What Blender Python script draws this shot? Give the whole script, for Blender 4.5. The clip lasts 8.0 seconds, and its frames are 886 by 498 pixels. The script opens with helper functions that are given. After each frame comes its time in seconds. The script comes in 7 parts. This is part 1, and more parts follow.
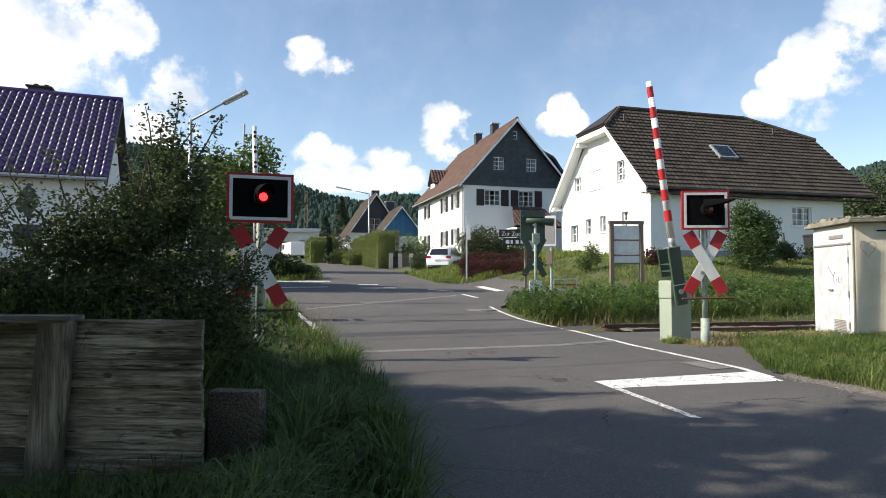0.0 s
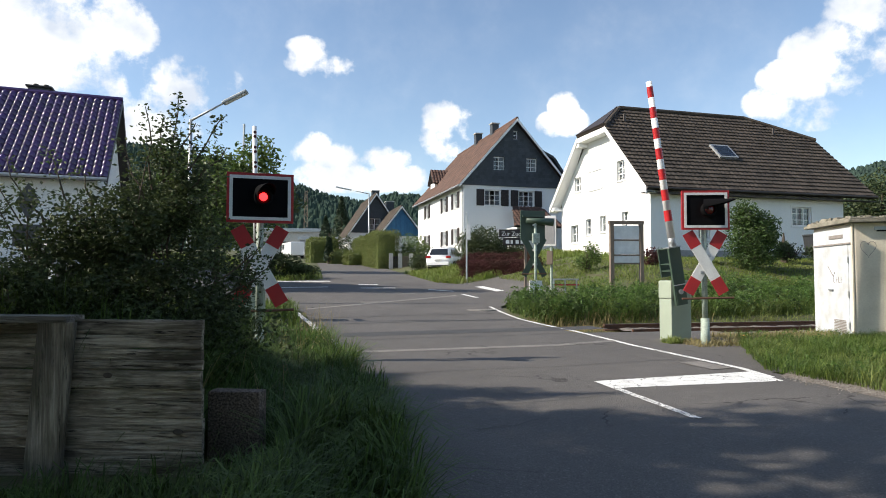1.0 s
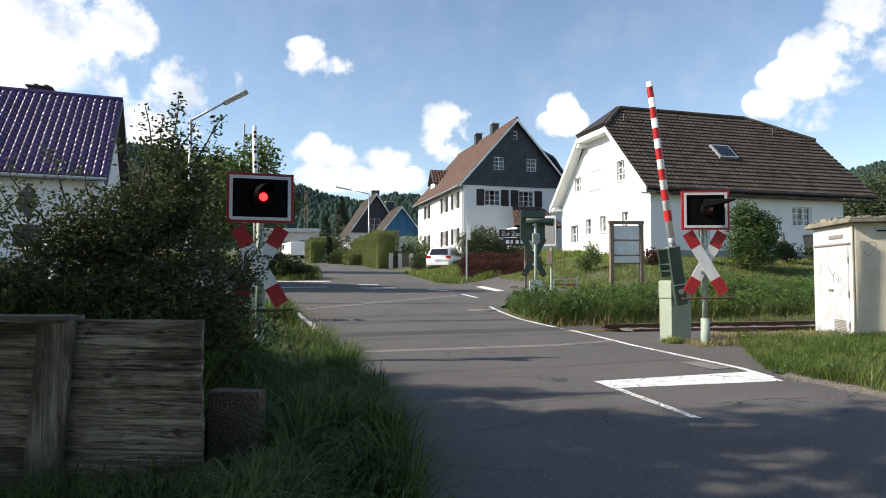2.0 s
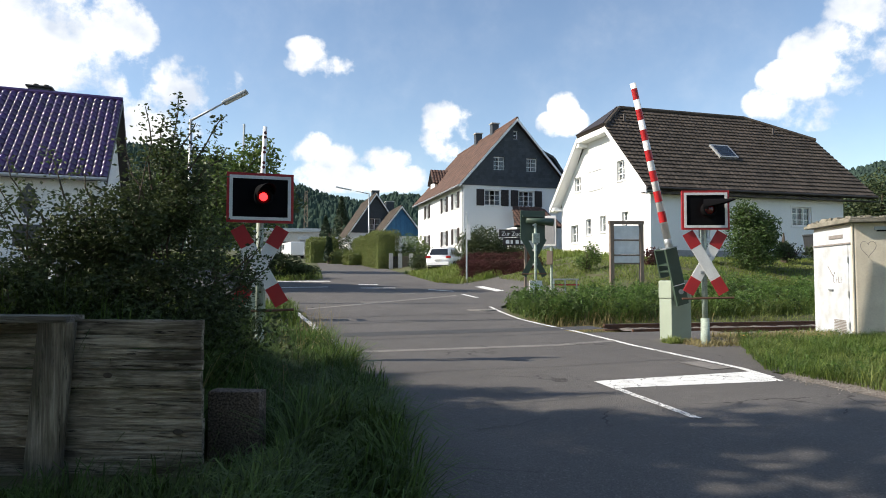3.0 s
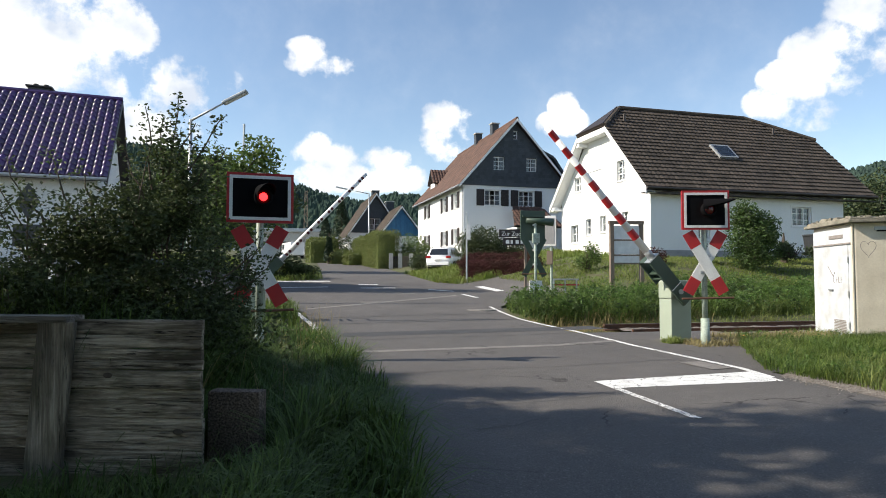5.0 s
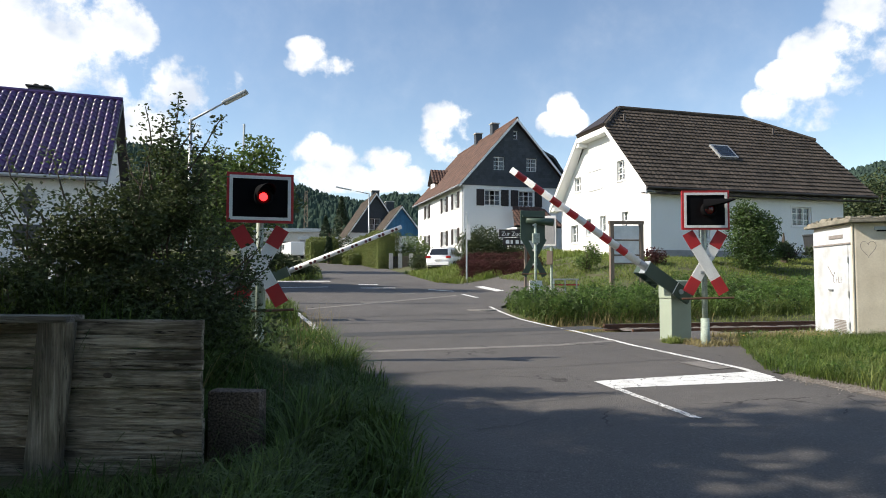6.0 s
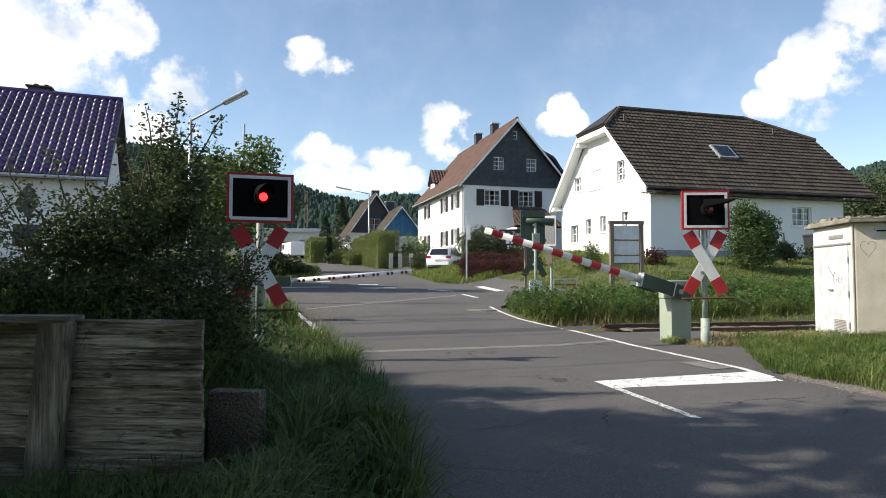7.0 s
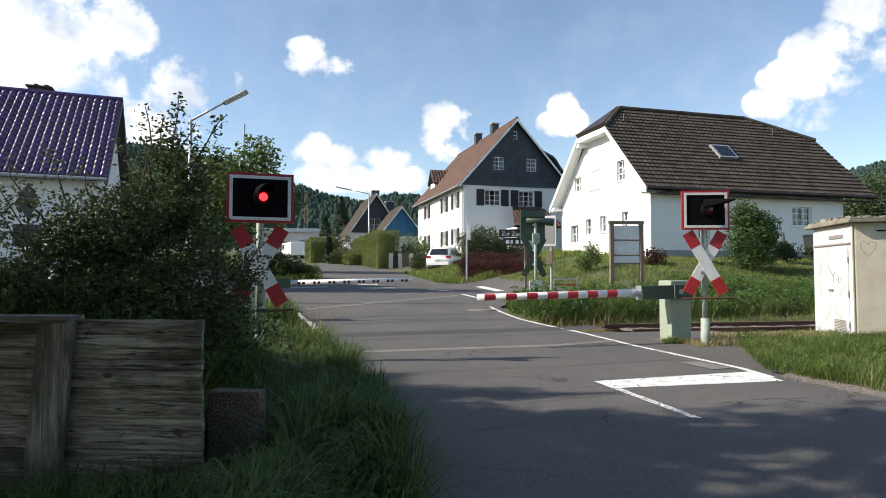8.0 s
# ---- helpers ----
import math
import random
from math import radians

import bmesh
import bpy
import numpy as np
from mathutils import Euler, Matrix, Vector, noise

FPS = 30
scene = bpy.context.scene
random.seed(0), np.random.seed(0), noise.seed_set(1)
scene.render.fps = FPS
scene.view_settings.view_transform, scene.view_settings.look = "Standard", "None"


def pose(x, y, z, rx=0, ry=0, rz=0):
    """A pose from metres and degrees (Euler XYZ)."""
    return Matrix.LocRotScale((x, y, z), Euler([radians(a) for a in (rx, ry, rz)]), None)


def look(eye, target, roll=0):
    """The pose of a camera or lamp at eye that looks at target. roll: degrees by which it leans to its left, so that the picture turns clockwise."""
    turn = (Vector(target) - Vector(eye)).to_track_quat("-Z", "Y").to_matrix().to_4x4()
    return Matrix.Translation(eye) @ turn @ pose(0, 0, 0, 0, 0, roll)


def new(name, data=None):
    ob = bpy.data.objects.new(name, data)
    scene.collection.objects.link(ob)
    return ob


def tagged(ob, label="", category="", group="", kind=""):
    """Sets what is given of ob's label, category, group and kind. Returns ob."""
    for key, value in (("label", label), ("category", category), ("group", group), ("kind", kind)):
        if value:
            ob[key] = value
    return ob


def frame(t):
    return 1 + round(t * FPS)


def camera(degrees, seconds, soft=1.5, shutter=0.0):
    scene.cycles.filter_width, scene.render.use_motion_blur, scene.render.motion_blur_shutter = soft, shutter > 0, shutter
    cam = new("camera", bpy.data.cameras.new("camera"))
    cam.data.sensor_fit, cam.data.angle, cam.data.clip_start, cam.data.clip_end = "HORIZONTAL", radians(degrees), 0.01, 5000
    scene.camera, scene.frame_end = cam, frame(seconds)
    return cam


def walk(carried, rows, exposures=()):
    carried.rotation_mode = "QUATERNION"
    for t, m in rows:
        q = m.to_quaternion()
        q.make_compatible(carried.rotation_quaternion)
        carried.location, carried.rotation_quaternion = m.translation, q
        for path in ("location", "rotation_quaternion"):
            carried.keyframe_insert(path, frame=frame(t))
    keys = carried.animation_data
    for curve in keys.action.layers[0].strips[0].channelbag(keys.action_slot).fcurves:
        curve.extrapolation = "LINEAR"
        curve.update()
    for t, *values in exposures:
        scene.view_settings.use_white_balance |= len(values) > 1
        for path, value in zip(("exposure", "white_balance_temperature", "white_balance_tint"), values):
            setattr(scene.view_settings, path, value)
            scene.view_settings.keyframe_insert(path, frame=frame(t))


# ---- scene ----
cam = camera(71.46, 8.0, soft=0.95)
EYE = pose(0, 0, 1.2, 92.469, 0, 0)
walk(cam, [(0, EYE), (8, EYE)], exposures=[(0, 0.47, 6800, 10), (8, 0.47, 6800, 10)])

# ---- sky, sun ----
SUN = Vector((-0.822, -0.112, 0.559))
world = bpy.data.worlds.new("sky")
scene.world = world
world.use_nodes = True


def sky_nodes():
    nt = world.node_tree
    nt.nodes.clear()
    N, L = nt.nodes.new, nt.links.new
    out, bg = N("ShaderNodeOutputWorld"), N("ShaderNodeBackground")
    sky = N("ShaderNodeTexSky")
    sky.sky_type, sky.sun_disc = "NISHITA", False
    sky.sun_elevation, sky.sun_rotation = radians(34), math.atan2(SUN.x, SUN.y)
    sky.air_density, sky.dust_density, sky.ozone_density = 1.0, 0.35, 1.8
    co = N("ShaderNodeTexCoord")
    sep = N("ShaderNodeSeparateXYZ")
    L(co.outputs["Generated"], sep.inputs[0])

    def m(op, a, b=None, c=None):
        n = N("ShaderNodeMath")
        n.operation = op
        for i, v in enumerate((a, b, c)):
            if v is None:
                continue
            if isinstance(v, (int, float)):
                n.inputs[i].default_value = v
            else:
                L(v, n.inputs[i])
        return n.outputs[0]
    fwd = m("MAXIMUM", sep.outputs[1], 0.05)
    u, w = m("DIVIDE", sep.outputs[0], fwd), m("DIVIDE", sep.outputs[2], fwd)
    nz = N("ShaderNodeTexNoise")
    nz.inputs["Scale"].default_value, nz.inputs["Detail"].default_value, nz.inputs["Roughness"].default_value = 11.0, 9.0, 0.6
    L(co.outputs["Generated"], nz.inputs["Vector"])
    wv = m("SUBTRACT", nz.outputs[0], 0.5)
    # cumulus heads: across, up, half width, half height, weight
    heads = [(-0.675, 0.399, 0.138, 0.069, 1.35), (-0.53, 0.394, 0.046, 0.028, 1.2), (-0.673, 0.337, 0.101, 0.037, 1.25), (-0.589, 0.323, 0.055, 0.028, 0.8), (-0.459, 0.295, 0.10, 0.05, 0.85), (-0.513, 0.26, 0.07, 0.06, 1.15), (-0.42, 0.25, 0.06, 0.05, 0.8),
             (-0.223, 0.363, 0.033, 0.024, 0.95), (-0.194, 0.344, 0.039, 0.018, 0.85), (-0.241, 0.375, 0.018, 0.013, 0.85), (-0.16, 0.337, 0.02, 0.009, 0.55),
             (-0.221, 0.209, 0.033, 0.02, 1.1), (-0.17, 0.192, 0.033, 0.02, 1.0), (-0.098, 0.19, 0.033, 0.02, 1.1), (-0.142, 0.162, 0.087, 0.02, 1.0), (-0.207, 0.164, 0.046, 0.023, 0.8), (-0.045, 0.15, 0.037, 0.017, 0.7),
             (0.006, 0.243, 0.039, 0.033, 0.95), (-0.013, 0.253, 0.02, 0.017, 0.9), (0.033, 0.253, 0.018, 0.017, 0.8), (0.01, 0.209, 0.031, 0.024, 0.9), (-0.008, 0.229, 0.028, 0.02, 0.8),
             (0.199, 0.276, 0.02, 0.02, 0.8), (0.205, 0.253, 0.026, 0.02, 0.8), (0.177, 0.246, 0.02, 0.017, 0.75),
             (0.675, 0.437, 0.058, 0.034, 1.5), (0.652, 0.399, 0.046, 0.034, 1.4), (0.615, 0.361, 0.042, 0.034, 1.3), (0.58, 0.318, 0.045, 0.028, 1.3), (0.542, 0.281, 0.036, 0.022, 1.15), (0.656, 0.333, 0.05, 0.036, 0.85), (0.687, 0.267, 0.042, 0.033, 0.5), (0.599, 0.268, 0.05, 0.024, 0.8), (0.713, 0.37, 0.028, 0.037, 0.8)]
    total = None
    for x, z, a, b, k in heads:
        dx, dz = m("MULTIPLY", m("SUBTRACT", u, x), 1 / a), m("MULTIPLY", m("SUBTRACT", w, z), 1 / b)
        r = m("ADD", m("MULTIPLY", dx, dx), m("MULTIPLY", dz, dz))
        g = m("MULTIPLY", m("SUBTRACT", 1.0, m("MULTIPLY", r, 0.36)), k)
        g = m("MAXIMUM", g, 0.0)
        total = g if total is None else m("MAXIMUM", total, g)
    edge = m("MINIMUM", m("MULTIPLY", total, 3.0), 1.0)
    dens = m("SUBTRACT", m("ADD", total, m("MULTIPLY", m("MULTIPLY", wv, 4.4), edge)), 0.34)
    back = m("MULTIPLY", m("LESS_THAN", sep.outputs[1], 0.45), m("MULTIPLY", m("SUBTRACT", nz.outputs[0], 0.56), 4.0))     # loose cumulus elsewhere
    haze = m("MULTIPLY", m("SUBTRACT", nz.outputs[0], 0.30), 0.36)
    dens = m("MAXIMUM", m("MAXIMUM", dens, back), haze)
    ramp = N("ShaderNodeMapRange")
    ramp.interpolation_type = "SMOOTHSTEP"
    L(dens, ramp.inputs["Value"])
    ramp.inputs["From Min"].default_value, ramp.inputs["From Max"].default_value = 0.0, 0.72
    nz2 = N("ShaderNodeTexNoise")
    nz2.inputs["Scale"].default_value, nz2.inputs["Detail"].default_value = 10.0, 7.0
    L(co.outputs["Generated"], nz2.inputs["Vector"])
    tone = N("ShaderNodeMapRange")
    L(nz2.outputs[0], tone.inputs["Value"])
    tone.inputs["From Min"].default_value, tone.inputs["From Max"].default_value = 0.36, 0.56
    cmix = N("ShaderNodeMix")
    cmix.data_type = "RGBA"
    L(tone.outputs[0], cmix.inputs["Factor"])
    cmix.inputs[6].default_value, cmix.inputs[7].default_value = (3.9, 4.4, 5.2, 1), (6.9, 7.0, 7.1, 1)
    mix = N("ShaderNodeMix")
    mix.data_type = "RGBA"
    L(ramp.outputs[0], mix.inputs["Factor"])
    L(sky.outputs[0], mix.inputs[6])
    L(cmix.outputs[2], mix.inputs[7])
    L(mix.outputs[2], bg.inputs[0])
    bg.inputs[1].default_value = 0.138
    L(bg.outputs[0], out.inputs[0])


sky_nodes()
sun = new("sun", bpy.data.lights.new("sun", "SUN"))
sun.data.energy, sun.data.angle, sun.data.color = 5.0, radians(0.53), (1.0, 0.93, 0.82)
sun.matrix_world = look(SUN * 100, (0, 0, 0))


# ---- materials ----
def mat(name, base, rough=0.6, alt=None, scale=8.0, amount=0.5, fine=60.0, bump=0.3, metal=0.0, stretch=(1, 1, 1), island=0.0, rnd=0.0, spec=0.5, depth=0.01, coat=0.0, trans=0.0):
    """A surface with coarse stains towards alt, fine grain and relief."""
    ma = bpy.data.materials.new(name)
    ma.use_nodes = True
    nt = ma.node_tree
    N, L = nt.nodes.new, nt.links.new
    p = nt.nodes["Principled BSDF"]
    co, mp = N("ShaderNodeTexCoord"), N("ShaderNodeMapping")
    mp.inputs["Scale"].default_value = stretch
    L(co.outputs["Object"], mp.inputs["Vector"])
    n1, n2 = N("ShaderNodeTexNoise"), N("ShaderNodeTexNoise")
    for n, s, d in ((n1, scale, 4.0), (n2, fine, 3.0)):
        L(mp.outputs[0], n.inputs["Vector"])
        n.inputs["Scale"].default_value, n.inputs["Detail"].default_value = s, d
    r1 = N("ShaderNodeMapRange")
    L(n1.outputs[0], r1.inputs["Value"])
    r1.inputs["From Min"].default_value, r1.inputs["From Max"].default_value, r1.inputs["To Max"].default_value = 0.35, 0.7, amount
    mix = N("ShaderNodeMix")
    mix.data_type = "RGBA"
    alt = alt or tuple(c * 0.6 for c in base)
    mix.inputs[6].default_value, mix.inputs[7].default_value = (*base, 1), (*alt, 1)
    L(r1.outputs[0], mix.inputs["Factor"])
    hsv = N("ShaderNodeHueSaturation")
    L(mix.outputs[2], hsv.inputs["Color"])
    r2 = N("ShaderNodeMapRange")
    L(n2.outputs[0], r2.inputs["Value"])
    r2.inputs["From Min"].default_value, r2.inputs["From Max"].default_value = 0.25, 0.75
    grain = 0.22 if bump > 0.2 else 0.07
    r2.inputs["To Min"].default_value, r2.inputs["To Max"].default_value = 1 - grain, 1 + grain
    val = r2.outputs[0]
    if island or rnd:
        src = N("ShaderNodeNewGeometry").outputs["Random Per Island"] if island else N("ShaderNodeObjectInfo").outputs["Random"]
        r3, mul = N("ShaderNodeMapRange"), N("ShaderNodeMath")
        L(src, r3.inputs["Value"])
        k = island or rnd
        r3.inputs["To Min"].default_value, r3.inputs["To Max"].default_value = 1 - k, 1 + k
        mul.operation = "MULTIPLY"
        L(r3.outputs[0], mul.inputs[0])
        L(val, mul.inputs[1])
        val = mul.outputs[0]
    L(val, hsv.inputs["Value"])
    L(hsv.outputs[0], p.inputs["Base Color"])
    p.inputs["Roughness"].default_value, p.inputs["Metallic"].default_value = rough, metal
    p.inputs["Specular IOR Level"].default_value, p.inputs["Coat Weight"].default_value = spec, coat
    if bump:
        b = N("ShaderNodeBump")
        b.inputs["Strength"].default_value, b.inputs["Distance"].default_value = bump, depth
        L(n2.outputs[0], b.inputs["Height"])
        L(b.outputs[0], p.inputs["Normal"])
    if trans:
        tr, sh = N("ShaderNodeBsdfTranslucent"), N("ShaderNodeMixShader")
        L(hsv.outputs[0], tr.inputs["Color"])
        sh.inputs[0].default_value = trans
        L(p.outputs[0], sh.inputs[1])
        L(tr.outputs[0], sh.inputs[2])
        L(sh.outputs[0], nt.nodes["Material Output"].inputs["Surface"])
    return ma


def glow(name, colour, strength):
    ma = bpy.data.materials.new(name)
    ma.use_nodes = True
    p = ma.node_tree.nodes["Principled BSDF"]
    p.inputs["Base Color"].default_value = (*colour, 1)
    p.inputs["Emission Color"].default_value, p.inputs["Emission Strength"].default_value = (*colour, 1), strength
    return ma


def glass(name, tint=(0.75, 0.8, 0.82)):
    ma = bpy.data.materials.new(name)
    ma.use_nodes = True
    p = ma.node_tree.nodes["Principled BSDF"]
    p.inputs["Base Color"].default_value = (*tint, 1)
    p.inputs["Roughness"].default_value, p.inputs["Transmission Weight"].default_value, p.inputs["IOR"].default_value = 0.02, 1.0, 1.45
    return ma


def nodes_of(name):
    ma = bpy.data.materials.new(name)
    ma.use_nodes = True
    return ma, ma.node_tree, ma.node_tree.nodes["Principled BSDF"]


def noise_of(nt, vec, scale, detail=4.0, rough=0.55, stretch=(1, 1, 1), lo=0.35, hi=0.65, to=(0.0, 1.0)):
    """Noise of that size, spread between lo and hi onto to."""
    mp, n, r = nt.nodes.new("ShaderNodeMapping"), nt.nodes.new("ShaderNodeTexNoise"), nt.nodes.new("ShaderNodeMapRange")
    mp.inputs["Scale"].default_value = stretch
    nt.links.new(vec, mp.inputs["Vector"])
    nt.links.new(mp.outputs[0], n.inputs["Vector"])
    n.inputs["Scale"].default_value, n.inputs["Detail"].default_value, n.inputs["Roughness"].default_value = scale, detail, rough
    nt.links.new(n.outputs[0], r.inputs["Value"])
    r.inputs["From Min"].default_value, r.inputs["From Max"].default_value = lo, hi
    r.inputs["To Min"].default_value, r.inputs["To Max"].default_value = to
    return r.outputs[0]


def blend(nt, fac, a, b, mode="MIX"):
    mx = nt.nodes.new("ShaderNodeMix")
    mx.data_type, mx.blend_type = "RGBA", mode
    for k, v in ((0, fac), (6, a), (7, b)):
        if isinstance(v, tuple):
            mx.inputs[k].default_value = (*v, 1)
        elif isinstance(v, (int, float)):
            mx.inputs[k].default_value = v
        else:
            nt.links.new(v, mx.inputs[k])
    return mx.outputs[2]


def relief(nt, p, height, strength, depth):
    b = nt.nodes.new("ShaderNodeBump")
    b.inputs["Strength"].default_value, b.inputs["Distance"].default_value = strength, depth
    nt.links.new(height, b.inputs["Height"])
    nt.links.new(b.outputs[0], p.inputs["Normal"])


def fissures(nt, vec, scale, wide):
    """1 on the thin crooked lines of a crackle pattern, 0 elsewhere."""
    wob, add, v, r = nt.nodes.new("ShaderNodeTexNoise"), nt.nodes.new("ShaderNodeVectorMath"), nt.nodes.new("ShaderNodeTexVoronoi"), nt.nodes.new("ShaderNodeMapRange")
    wob.inputs["Scale"].default_value, wob.inputs["Detail"].default_value = scale * 2.5, 5.0
    nt.links.new(vec, wob.inputs["Vector"])
    add.operation = "MULTIPLY_ADD"
    nt.links.new(wob.outputs["Color"], add.inputs[0])
    add.inputs[1].default_value = (0.5 / scale,) * 3
    nt.links.new(vec, add.inputs[2])
    v.feature = "DISTANCE_TO_EDGE"
    v.inputs["Scale"].default_value = scale
    nt.links.new(add.outputs[0], v.inputs["Vector"])
    nt.links.new(v.outputs["Distance"], r.inputs["Value"])
    r.inputs["From Min"].default_value, r.inputs["From Max"].default_value = wide * 0.4, wide
    r.inputs["To Min"].default_value, r.inputs["To Max"].default_value = 1.0, 0.0
    return r.outputs[0]


def asphalt_mat(name, base, dark, stone):
    """Worn asphalt: wide stains, mid blotches, aggregate, hairline cracks."""
    ma, nt, p = nodes_of(name)
    vec = nt.nodes.new("ShaderNodeTexCoord").outputs["Object"]
    wide = noise_of(nt, vec, 0.45, 5, 0.6, (1.0, 0.5, 1))
    mid = noise_of(nt, vec, 3.2, 5, 0.65, (0.7, 1.3, 1), 0.4, 0.7)
    grit = noise_of(nt, vec, 110, 2, 0.6, lo=0.3, hi=0.72)
    stones = noise_of(nt, vec, 62, 1, 0.5, lo=0.60, hi=0.70)
    col = blend(nt, wide, base, dark)
    col = blend(nt, mid, col, tuple(c * 0.78 for c in base))
    col = blend(nt, stones, col, stone)
    dim = noise_of(nt, vec, 110, 2, 0.6, lo=0.3, hi=0.72, to=(0.68, 1.22))
    col = blend(nt, 1.0, col, dim, "MULTIPLY")
    mask = nt.nodes.new("ShaderNodeMath")
    mask.operation = "MULTIPLY"
    nt.links.new(fissures(nt, vec, 0.42, 0.006), mask.inputs[0])
    nt.links.new(noise_of(nt, vec, 0.8, 2, lo=0.5, hi=0.56), mask.inputs[1])
    col = blend(nt, mask.outputs[0], col, tuple(c * 0.35 for c in base))
    nt.links.new(col, p.inputs["Base Color"])
    p.inputs["Roughness"].default_value, p.inputs["Specular IOR Level"].default_value = 0.88, 0.35
    relief(nt, p, grit, 0.7, 0.007)
    return ma


def paint_mat(name, wear):
    """Road paint, rubbed off in specks and along cracks down to the asphalt."""
    ma, nt, p = nodes_of(name)
    vec = nt.nodes.new("ShaderNodeTexCoord").outputs["Object"]
    col = blend(nt, noise_of(nt, vec, 5, 4), (0.80, 0.80, 0.77), (0.62, 0.62, 0.60))
    gone = noise_of(nt, vec, 48, 4, 0.7, lo=0.66 - wear * 0.2, hi=0.71 - wear * 0.2)
    col = blend(nt, gone, col, (0.11, 0.105, 0.10))
    crk = nt.nodes.new("ShaderNodeMath")
    crk.operation = "MULTIPLY"
    nt.links.new(fissures(nt, vec, 4.5, 0.03), crk.inputs[0])
    nt.links.new(noise_of(nt, vec, 2.2, 3, lo=0.46, hi=0.56), crk.inputs[1])
    col = blend(nt, crk.outputs[0], col, (0.12, 0.115, 0.11))
    nt.links.new(col, p.inputs["Base Color"])
    p.inputs["Roughness"].default_value = 0.75
    relief(nt, p, gone, 0.4, 0.004)
    return ma


def timber_mat(name, along, pale, grey, rot):
    """Weathered timber with its grain along one axis; each board has its own."""
    ma, nt, p = nodes_of(name)
    rnd, add = nt.nodes.new("ShaderNodeObjectInfo").outputs["Random"], nt.nodes.new("ShaderNodeVectorMath")
    sc = nt.nodes.new("ShaderNodeVectorMath")
    sc.operation = "SCALE"
    sc.inputs[0].default_value = (13.0, 7.0, 11.0)
    nt.links.new(rnd, sc.inputs["Scale"])
    nt.links.new(nt.nodes.new("ShaderNodeTexCoord").outputs["Object"], add.inputs[0])
    nt.links.new(sc.outputs[0], add.inputs[1])
    vec = add.outputs[0]
    def st(a, b):
        return tuple(a if i == along else b for i in range(3))
    ring = noise_of(nt, vec, 2.2, 8, 0.7, st(0.7, 17), 0.40, 0.60)
    fibre = noise_of(nt, vec, 4.0, 3, 0.6, st(0.8, 45), 0.3, 0.7)
    split = noise_of(nt, vec, 2.2, 6, 0.72, st(1.0, 22), 0.575, 0.635)
    moss = noise_of(nt, vec, 3.0, 4, 0.6, st(1, 1.6), 0.52, 0.74, (0.0, 0.6))
    tone = noise_of(nt, vec, 1.3, 5, 0.65, st(1.0, 5.0), 0.45, 0.60, (0.0, 0.85))
    col = blend(nt, ring, pale, grey)
    col = blend(nt, tone, col, rot)
    col = blend(nt, moss, col, (0.075, 0.085, 0.045))
    col = blend(nt, split, col, tuple(c * 0.4 for c in rot))
    dim = noise_of(nt, vec, 4.0, 3, 0.6, st(0.8, 45), 0.3, 0.7, (0.65, 1.3))
    col = blend(nt, 1.0, col, dim, "MULTIPLY")
    nt.links.new(col, p.inputs["Base Color"])
    p.inputs["Roughness"].default_value, p.inputs["Specular IOR Level"].default_value = 0.92, 0.2
    h = nt.nodes.new("ShaderNodeMath")
    h.operation = "SUBTRACT"
    nt.links.new(fibre, h.inputs[0])
    nt.links.new(split, h.inputs[1])
    relief(nt, p, h.outputs[0], 0.9, 0.012)
    return ma


